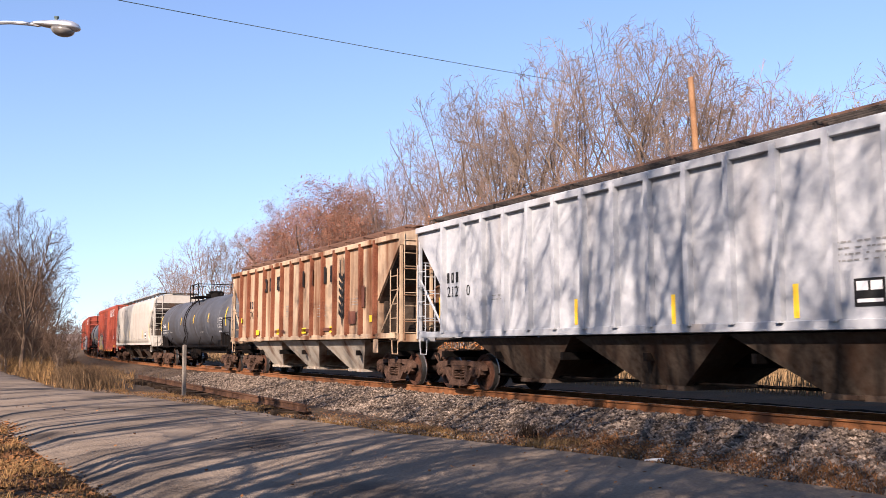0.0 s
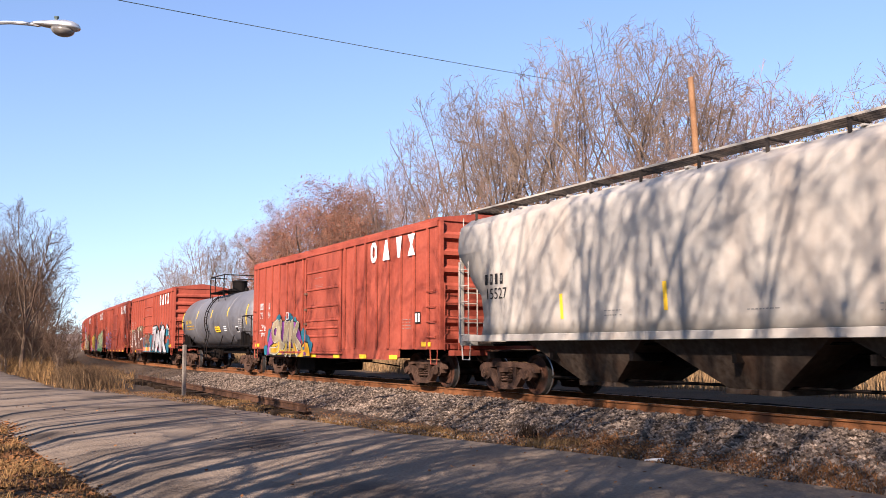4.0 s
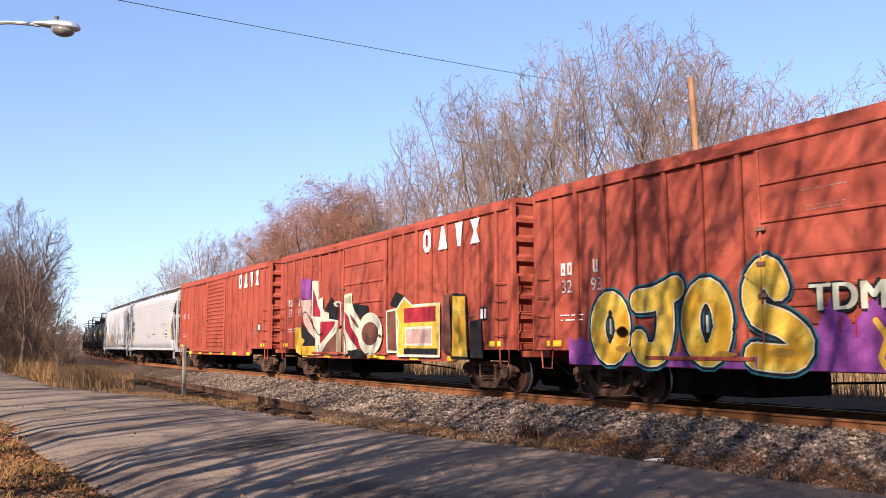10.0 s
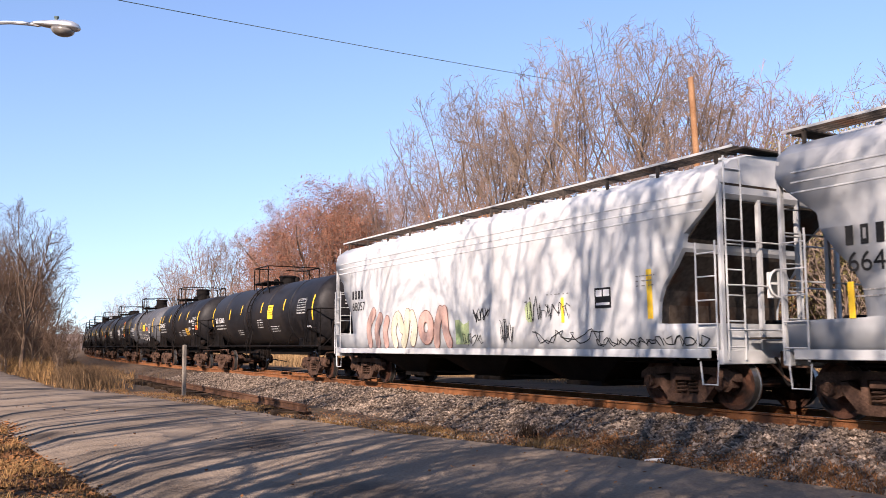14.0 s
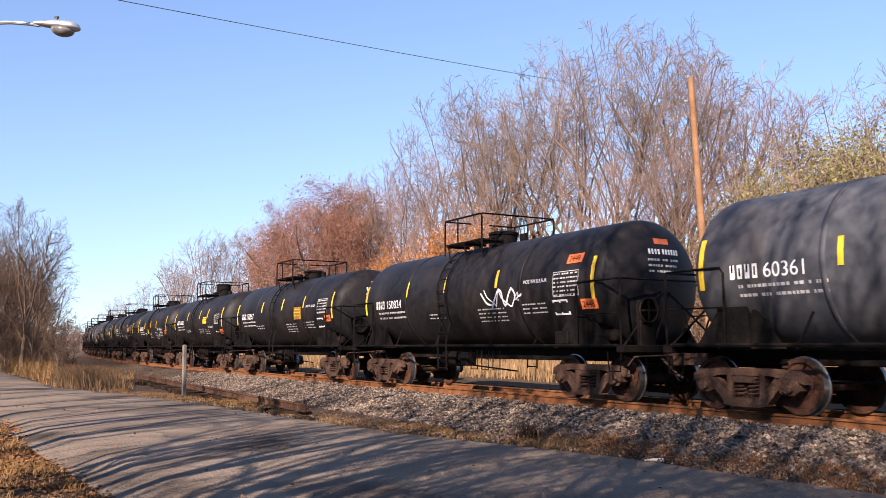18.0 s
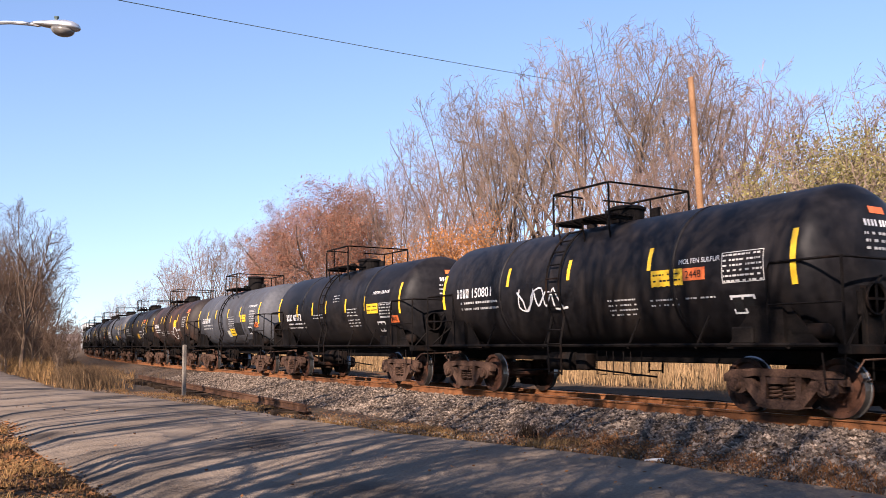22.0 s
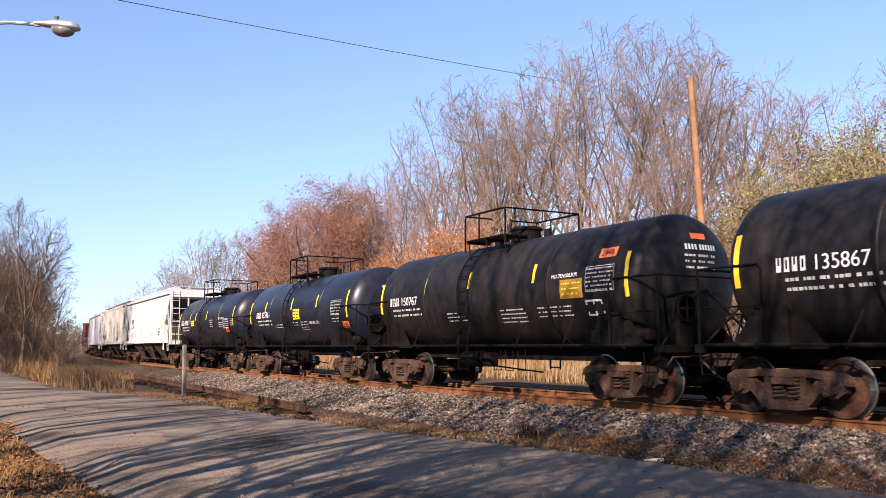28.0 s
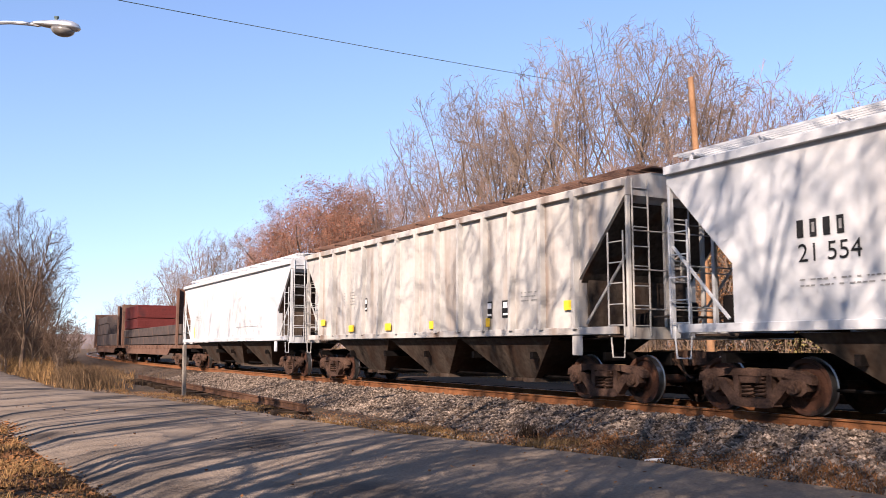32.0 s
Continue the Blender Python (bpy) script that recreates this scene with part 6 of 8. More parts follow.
        me = cached(("tank_end", round(reach, 2)), ends)
        part("end_rail", me, IRON, car, at=pose(0, 0, 0, 0, 0, 0 if k > 0 else 180))
        part("end_rail", me, IRON, car, at=pose(0, 0, 0, 0, 0, 0 if k > 0 else 180) @ Matrix.Diagonal((1, -1, 1, 1)))
        stirrup(car, k * (reach - 0.3), -1.40, 1.0, IRON)
    def hose(bm):
        pts = [(reach + 0.05, -0.32, 0.86)]
        for i in range(9):
            f = i / 8
            pts.append((reach + 0.1 + 0.42 * f, -0.32 - 0.04 * f, 0.84 - 0.42 * math.sin(f * 2.2)))
        rod(bm, pts, 0.028, 6)
    def lever(bm):
        rod(bm, [(reach + 0.02, -1.35, 0.72), (reach + 0.05, -1.2, 0.9), (reach + 0.06, -0.5, 0.92), (reach + 0.25, -0.15, 0.96)], 0.016, 5)
    def crossing(bm):
        for k in (-1, 1):
            rod(bm, [(reach - 0.12, k * 1.3, 1.12), (reach - 0.35, k * 0.1, 2.2)], 0.022, 5)
        rod(bm, [(reach - 0.1, -0.95, 1.1), (reach - 0.1, -0.95, 1.95), (reach - 0.1, -0.55, 1.95), (reach - 0.1, -0.55, 1.1)], 0.022, 5)
    for k in (-1, 1):
        turned = pose(0, 0, 0, 0, 0, 0 if k > 0 else 180)
        part("air_hose", cached(("air_hose", round(reach, 2)), hose), IRON, car, "black rubber air hose", at=turned)
        part("uncoupling_lever", cached(("uncoupling_lever", round(reach, 2)), lever), TRUCK_IRON, car, at=turned)
        part("end_brace", cached(("tank_end_brace", round(reach, 2)), crossing), IRON, car, at=turned)
    def brake_stand(bm):
        box(bm, -0.16, -0.06, -0.18, 0.18, 1.1, 2.0, 0.01)
        box(bm, -0.26, -0.04, -0.14, 0.14, 1.55, 1.95, 0.03)
        rod(bm, [(-0.12, 0.0, 1.1), (-0.12, 0.0, 0.6), (-0.5, 0.0, 0.5)], 0.02, 5)
    part("brake_stand", cached("tank_brake_stand", brake_stand), IRON, car, "hand-brake stand with its gear box", at=(reach, -0.75, 0))
    part("brake_wheel", cached("brake_wheel", wheel_brake), IRON, car, at=(reach - 0.02, -0.75, 1.8))
    def valve_box(bm):
        box(bm, -0.7, -0.25, -1.38, -0.95, 1.13, 1.42, 0.03)
    part("valve_box", cached("tank_valve_box", valve_box), IRON, car, at=(tx, 0, 0))
    def air(bm):
        tube_x(bm, [(0.35, 0.09), (0.4, 0.13), (0.95, 0.13), (1.0, 0.09)], 12, -1.1, 1.32)
    part("air_tank", cached("tank_air", air), IRON, car, at=(tx, 0, 0))
    def step(bm):
        rod(bm, [(0, -1.30, 1.0), (0, -1.30, 0.55), (0.3, -1.30, 0.55), (0.3, -1.30, 1.0)], 0.016, 4)
    for x in (0.6, 1.1, 1.6):
        part("step", cached("tank_step", step), IRON, car, at=(x, 0, 0))
    brake_gear(car, -1.2)
    couplers(car, reach, reach + 0.55)
    for x in (-tx, tx):
        truck(car, x)
    side = round_side(radius, zc)
    p = Paint(side)
    if marks:
        marks(car, p, side, h)
    p.put(car, "stencil")
    return tagged(car, label, "tank car", "cars of the freight train")


# --- bulkhead flatcar ---
def flatcar(label, half, load):
    car = new("bulkhead_flatcar")
    def deck(bm):
        box(bm, -half, half, -1.45, 1.45, 1.0, 1.2, 0.01)
        prism(bm, [(-half + 2.6, 1.0), (-half + 3.4, 0.62), (half - 3.4, 0.62), (half - 2.6, 1.0)], "y", -1.45, -1.38)
        prism(bm, [(-half + 2.6, 1.0), (-half + 3.4, 0.62), (half - 3.4, 0.62), (half - 2.6, 1.0)], "y", 1.38, 1.45)
        for i in range(18):
            x = -half + 0.6 + i * (2 * half - 1.2) / 17
            box(bm, x - 0.07, x + 0.07, -1.52, -1.45, 1.02, 1.18)
    part("deck", cached(("flat_deck", round(half, 2)), deck), RUSTY, car)
    for k in (-1, 1):
        def bulk(bm):
            x = k * (half - 0.9)
            box(bm, x - 0.06, x + 0.06, -1.5, 1.5, 1.2, 4.35, 0.01)
            for y in (-1.45, -0.7, 0, 0.7, 1.45):
                box(bm, x + 0.06 if k > 0 else x - 0.3, x + 0.3 if k > 0 else x - 0.06, y - 0.05, y + 0.05, 1.2, 4.35)
        part("bulkhead", cached(("bulkhead", round(half, 2), k), bulk), RUSTY, car, "tall rusty steel bulkhead")
    if load == "lumber":
        rng = random.Random(5)
        x0 = -half + 1.2
        rows = [(1.25, 1.75, LOAD_GREY), (1.80, 2.35, LOAD_GREY)]
        for za, zb, m in rows:
            for i in range(4):
                def pack(bm, za=za, zb=zb):
                    box(bm, -half * 0.235, half * 0.235, -1.38, 1.38, za, zb, 0.02)
                part("lumber_pack", cached(("pack", za, round(half, 1)), pack), m, car, "strapped grey pack of boards", at=(x0 + half * 0.24 + i * half * 0.47, 0, 0))
        for za, zb in ((2.4, 3.1), (3.15, 4.05)):
            def wrap(bm, za=za, zb=zb):
                box(bm, -half * 0.27, half * 0.27, -1.38, 1.38, za, zb, 0.02)
                for i in range(5):
                    z = za + (zb - za) * (i + 0.5) / 5
                    box(bm, -half * 0.271, half * 0.271, -1.39, 1.39, z - 0.015, z + 0.015)
            part("red_pack", cached(("wrap", za, round(half, 1)), wrap), LUMBER, car, "red-wrapped pack of boards", at=(-half + 1.2 + half * 0.29, 0, 0))
    else:
        def pile(bm):
            box(bm, -half + 1.2, half - 1.2, -1.3, 1.3, 1.22, 2.2, 0.02)
            box(bm, -half + 1.4, half * 0.1, -1.3, 1.3, 2.25, 3.2, 0.02)
            box(bm, -half + 2.0, -0.5, -1.3, 1.3, 3.25, 3.9, 0.02)
        part("load", cached(("pile", round(half, 1)), pile), LOAD_GREY, car, "dark stacked load")
    sill(car, half, IRON)
    couplers(car, half, half + 0.5)
    for x in (-half + 2.4, half - 2.4):
        truck(car, x)
    return tagged(car, label, "flatcar", "cars of the freight train")

# ---- markings and graffiti ----
def rim(p, pts, fill, edge, off, w=0.05):
    """A filled outline with a painted rim."""
    c = (sum(q[0] for q in pts) / len(pts), sum(q[1] for q in pts) / len(pts))
    loop = list(pts) + [pts[0]]
    for a, b in zip(loop, loop[1:]):
        p.poly([c, a, b], fill, off)
    if edge:
        p.stroke(loop, w, edge, off + 0.003, True)


def ring_pts(cx, ch, w, h, n=18, a0=0.0, a1=math.tau):
    return [(cx + w / 2 * math.cos(a0 + (a1 - a0) * i / n), ch + h / 2 * math.sin(a0 + (a1 - a0) * i / n)) for i in range(n + (a1 - a0 < 6.2))]


def wash(p, x0, x1, h0, h1, m, seed, off, step=0.35, ragged=0.22):
    """A sprayed ground colour with a ragged top."""
    x = x0
    rng = random.Random(seed)
    top = h1
    while x < x1 - 0.01:
        n = min(x + step, x1)
        t2 = h1 + rng.uniform(-ragged, ragged)
        p.poly([(x, h0), (n, h0), (n, t2), (x, top)], m, off)
        x, top = n, t2


def box_paint(side):
    p = Paint(side)
    p.door = (-1.78, 1.34, 0.030)
    return p


def scribble(p, x, h, w, hh, m, seed, lw=0.03, n=9, off=0.058):
    rng = random.Random(seed)
    pts = [(x + w * i / (n - 1) + rng.uniform(-0.08, 0.08) * w, h + hh * (rng.random() if i % 2 else rng.random() * 0.4 + 0.6 * (i % 4 == 0))) for i in range(n)]
    p.stroke(pts, lw, m, off)


def marks_purple(car, side, half):
    """Tall khaki forms on violet, with a yellow wave."""
    p = box_paint(side)
    o = 0.054
    for i, (x, h, w, hh) in enumerate(((-4.5, 2.16, 0.5, 0.34), (-3.4, 2.14, 0.9, 0.4), (-2.78, 2.02, 0.4, 0.3), (-5.6, 1.5, 0.4, 0.6), (-6.0, 0.98, 0.5, 0.4), (-1.84, 1.5, 0.6, 0.5), (-1.5, 1.15, 1.0, 0.75))):
        blob(p, x, h, w, hh, TEAL, 2 + i, o - 0.002 + 0.0002 * i)
    rim(p, [(-5.86, 0.76), (-5.74, 1.24), (-5.24, 2.02), (-4.5, 2.04), (-3.5, 2.06), (-2.72, 2.0), (-2.32, 1.76), (-2.08, 1.42), (-2.24, 0.82)], PURPLE, BLACK, o, 0.04)
    rim(p, [(-5.62, 0.78), (-5.5, 1.1), (-4.8, 1.3), (-3.96, 1.12), (-3.2, 1.05), (-2.5, 1.1), (-2.3, 0.78)], SUNNY, BLACK, o + 0.003)
    rim(p, [(-2.44, 0.74), (-2.16, 1.04), (-1.72, 1.28), (-1.36, 1.24), (-1.18, 1.0), (-1.1, 0.76)], SUNNY, BLACK, o + 0.006)
    blob(p, -1.7, 0.85, 0.5, 0.12, PURPLE, 31, o + 0.0095)
    forms = [[(-4.62, 1.98), (-5.06, 1.88), (-5.14, 1.52), (-4.8, 1.36), (-4.6, 1.6)], [(-4.62, 2.0), (-4.5, 1.4), (-4.38, 1.1), (-4.82, 0.94), (-5.4, 0.96)], [(-4.26, 2.0), (-4.34, 1.46), (-4.12, 1.12), (-3.84, 1.28), (-3.72, 1.94)],
             [(-3.66, 0.86), (-3.6, 1.34), (-3.54, 1.8), (-3.3, 1.92), (-3.24, 1.56), (-3.2, 0.86)], [(-3.02, 1.96), (-2.88, 1.32), (-2.5, 0.88)], [(-2.46, 1.88), (-2.74, 1.46), (-2.2, 1.1)]]
    sprayed(car, side, forms, 0.23, ((0.09, BLACK), (0.045, CREAM), (0.0, TAN)), o + 0.010, "khaki sprayed letter with a black outline")
    for i, st in enumerate(([(-4.42, 1.2), (-4.5, 0.98), (-5.2, 0.96)], [(-3.62, 1.15), (-3.66, 0.9)], [(-3.2, 1.2), (-3.2, 0.9)], [(-2.75, 1.15), (-2.52, 0.9)])):
        p.stroke(st, 0.17, SUNNY, o + 0.0225 + 0.0005 * i)
    for i in range(7):
        x = -5.6 + 0.5 * i
        p.stroke([(x, 0.82 + 0.2 * (i % 3)), (x + 0.35, 0.86 + 0.2 * (i % 3))], 0.03, PURPLE, o + 0.0085 + 0.0003 * i)
    p.rect(-3.72, -3.45, 2.1, 2.36, WHITE, o), p.rect(-3.69, -3.48, 2.13, 2.33, BOX_RED, o + 0.003)
    scribble(p, -6.6, 1.72, 0.62, 0.26, WHITE, 5, 0.025), scribble(p, -6.6, 1.44, 0.5, 0.22, WHITE, 6, 0.025)
    p.put(car, "graffiti", "purple, khaki and yellow spray-painted graffiti")
    owner_marks(car, side, half, ("73", "94"))


def fat(p, strokes, w, layers, off):
    """Bold sprayed forms: for each (extra width, colour) all strokes are laid down, widest first."""
    for k, (extra, m) in enumerate(layers):
        for i, st in enumerate(strokes):
            p.stroke(st, w + extra, m, off + 0.003 * k + 0.0004 * i)


def sprayed(car, side, strokes, w, layers, off, label):
    """Bold sprayed forms, each a piece of its own."""
    for i, st in enumerate(strokes):
        p = box_paint(side)
        for k, (extra, m) in enumerate(layers):
            p.stroke(st, w + extra, m, off + 0.003 * k + 0.0004 * i)
        p.put(car, "graffiti", label)


def marks_silver(car, side, half):
    """Big silver forms with black edges, brown ones behind."""
    p = box_paint(side)
    o = 0.054
    wash(p, -7.0, -1.9, 0.9, 2.1, BROWN, 11, o, 0.5, 0.15)
    blob(p, -3.0, 2.25, 2.4, 0.5, OLIVE, 15, o - 0.002), blob(p, -6.2, 2.1, 1.6, 0.4, OLIVE, 16, o - 0.003)
    brown = [[(-6.9, 1.25), (-6.55, 1.2), (-6.45, 1.95)], [(-6.15, 0.85), (-6.2, 1.5), (-6.0, 2.0)], [(-5.55, 0.85), (-5.6, 1.6), (-5.45, 2.05)], [(-5.1, 2.1), (-4.95, 1.5), (-4.5, 1.2)], [(-4.55, 2.2), (-4.4, 1.5), (-4.55, 0.85)],
             [(-3.9, 0.85), (-3.85, 1.6), (-3.7, 2.15)], [(-3.3, 0.85), (-3.2, 1.7), (-3.05, 2.3)], [(-2.75, 0.85), (-2.6, 1.5), (-2.3, 2.25)], [(-2.1, 0.9), (-2.05, 1.5)]]
    sprayed(car, side, brown, 0.42, ((0.10, BLACK), (0.0, BROWN)), o + 0.003, "brown sprayed letter with a black outline")
    for i, st in enumerate(([(-6.75, 1.15), (-6.3, 1.12), (-6.42, 1.6), (-6.28, 2.1)], [(-5.9, 2.05), (-5.75, 2.1)], [(-5.2, 2.0), (-5.1, 1.5), (-4.75, 1.2), (-4.6, 1.35)], [(-4.95, 1.3), (-4.6, 1.05)], [(-4.2, 2.2), (-3.9, 2.1), (-3.75, 1.7)],
                            [(-3.5, 1.5), (-3.4, 0.95)], [(-3.1, 2.2), (-2.9, 2.35)], [(-3.0, 1.55), (-2.6, 1.65), (-2.3, 1.6)], [(-5.55, 2.0), (-5.5, 1.6)])):
        p.stroke(st, 0.06, WHITE, o + 0.014 + 0.0004 * i)
    for i, h in enumerate((2.15, 1.9, 1.68, 1.42, 1.2)):
        scribble(p, -7.62, h, 0.45, 0.2, CREAM, 23 + i, 0.022, 10)
    p.put(car, "graffiti", "brown graffiti with black outlines over green")
    p = box_paint(side)
    wash(p, -1.7, 1.6, 0.76, 1.75, TEAL, 12, o)
    for i in range(5):
        blob(p, -1.3 + 0.55 * i, 0.95, 0.5, 0.3, (ORANGE, SALMON, SUNNY)[i % 3], 30 + i, o + 0.004)
    sprayed(car, side, [[(-1.05, 1.25), (-1.05, 1.8), (-0.75, 1.7), (-0.7, 1.4), (-1.0, 1.25)], [(-0.5, 1.22), (-0.4, 1.8), (-0.2, 1.4), (0.05, 1.8), (0.1, 1.22)], [(0.35, 1.85), (0.35, 1.22)], [(0.85, 1.85), (0.42, 1.55), (0.95, 1.22)]], 0.16, ((0.08, BLACK), (0.03, CREAM), (0.0, BROWN)), o + 0.010, "small brown sprayed letter")
    p.put(car, "graffiti", "small brown graffiti over teal across the door")
    p = box_paint(side)
    wash(p, 1.4, 6.9, 0.76, 1.35, TEAL, 13, o, ragged=0.3)
    for i, (x, h, d) in enumerate(((6.3, 1.9, 0.7), (6.7, 1.35, 0.6), (7.1, 1.7, 0.3))):
        blob(p, x, h, d, d * 0.7, TEAL, 190 + i, o - 0.001 - 0.0003 * i)
    for i, (x, h, d) in enumerate(((3.4, 2.26, 0.2), (4.16, 2.3, 0.26), (4.68, 2.5, 0.14), (4.48, 2.28, 0.16), (3.55, 2.1, 0.2), (6.4, 2.2, 0.4))):
        blob(p, x, h, d, d * 1.3, TEAL, 90 + i, o + 0.028 + 0.0003 * i, 14)
    big = [[[(1.78, 2.32), (3.2, 2.36), (3.02, 2.1), (2.98, 1.9), (1.8, 1.88)], [(2.2, 1.9), (2.94, 1.9), (2.9, 1.5), (2.58, 1.42), (2.36, 0.86), (1.9, 0.94), (2.18, 1.5)]],
           [[(2.76, 0.94), (2.88, 1.58), (3.2, 1.9), (3.48, 1.92), (3.64, 1.64), (3.64, 1.1), (3.42, 0.8), (2.96, 0.78)]],
           [[(3.58, 2.1), (3.92, 2.1), (3.92, 1.1), (3.58, 1.1)], [(3.92, 2.1), (4.26, 1.52), (4.92, 0.78), (4.4, 0.78), (3.9, 1.48)], [(4.26, 1.98), (4.64, 2.06), (4.66, 1.5), (4.9, 0.8), (4.3, 1.4)]],
           [[(4.7, 2.12), (4.96, 2.36), (5.5, 2.3), (5.28, 1.7), (5.2, 0.8), (4.94, 1.34), (4.66, 1.66)], [(5.2, 1.6), (5.46, 2.08), (5.96, 2.16), (5.58, 1.44), (5.3, 1.2)], [(5.25, 1.5), (5.58, 1.44), (6.5, 0.78), (5.7, 0.78), (5.3, 1.16)]]]
    p.put(car, "graffiti", "teal spray-painted ground of the silver graffiti")
    for i, forms in enumerate(big):
        p = box_paint(side)
        for q in forms:
            p.stroke(q + [q[0]], 0.17, BLACK, o + 0.034 + 0.003 * i, True)
        for q in forms:
            rim(p, q, SILVER, None, o + 0.048 + 0.0002 * i)
        p.put(car, "graffiti", "large silver letter with a black outline")
    p = box_paint(side)
    for i, st in enumerate(([(2.9, 1.45), (3.0, 2.05)], [(1.86, 1.45), (2.1, 1.5)], [(3.7, 1.1), (4.3, 0.85)], [(5.02, 0.85), (4.98, 1.2)], [(3.16, 1.05), (3.2, 1.35)])):
        p.stroke(st, 0.06, CRIMSON, o + 0.056 + i * 0.0004)
    for i, st in enumerate(([(2.5, 1.75), (2.35, 1.05)], [(3.1, 1.6), (3.05, 1.0)], [(3.75, 1.9), (3.75, 1.3)], [(4.9, 1.9), (5.02, 1.2)], [(1.95, 2.12), (2.9, 2.2)])):
        p.stroke(st, 0.06, GREY_PAINT, o + 0.058 + i * 0.0004)
    scribble(p, 6.25, 2.05, 0.6, 0.35, WHITE, 21, 0.06, 8, o + 0.03), scribble(p, 6.9, 1.3, 0.55, 0.3, BLACK, 22, 0.03)
    p.put(car, "graffiti", "crimson and grey strokes over silver graffiti")
    owner_marks(car, side, half, ("31", "16"))


def marks_blue(car, side, half):
    """Loose blue spray lines."""
    p = box_paint(side)
    o = 0.054
    first = (([(-6.5, 1.1), (-6.45, 1.75), (-6.1, 1.95), (-5.85, 1.6), (-5.9, 1.15), (-6.2, 0.9)], 0.12), ([(-6.5, 1.5), (-6.1, 1.4), (-5.8, 1.5)], 0.09), ([(-5.65, 1.9), (-5.4, 1.95), (-5.35, 1.5), (-5.4, 1.0)], 0.10), ([(-5.1, 2.15), (-4.7, 2.25), (-4.35, 1.9), (-4.7, 1.5), (-5.0, 1.3), (-4.95, 0.9)], 0.12), ([(-4.75, 1.5), (-4.4, 1.3), (-4.45, 1.05), (-4.75, 0.95)], 0.10))
    second = (([(-3.95, 0.8), (-3.98, 1.2), (-4.05, 1.6), (-3.85, 1.95), (-3.45, 2.05), (-3.3, 2.25), (-2.95, 2.25), (-2.8, 2.0), (-3.0, 1.85)], 0.085), ([(-3.6, 1.6), (-3.7, 1.2), (-3.4, 0.92), (-2.95, 0.98), (-2.7, 1.2)], 0.08), ([(-3.0, 1.85), (-2.6, 1.95), (-2.45, 1.75), (-2.75, 1.62), (-2.95, 1.68)], 0.08), ([(-2.75, 1.62), (-2.4, 1.55), (-2.45, 1.35), (-2.8, 1.38)], 0.08), ([(-2.7, 1.38), (-2.5, 1.22), (-2.7, 1.1)], 0.08))
    for st, w in first + second:
        p.stroke(st, w, BLUE_SPRAY, o)
        o += 0.0008
    p.rect(-5.0, -4.6, 2.1, 2.4, WHITE, 0.02), p.rect(-4.97, -4.63, 2.13, 2.37, BOX_RED, 0.023)
    p.put(car, "graffiti", "loose blue spray-painted outlines")
    owner_marks(car, side, half, ("32", "25"))


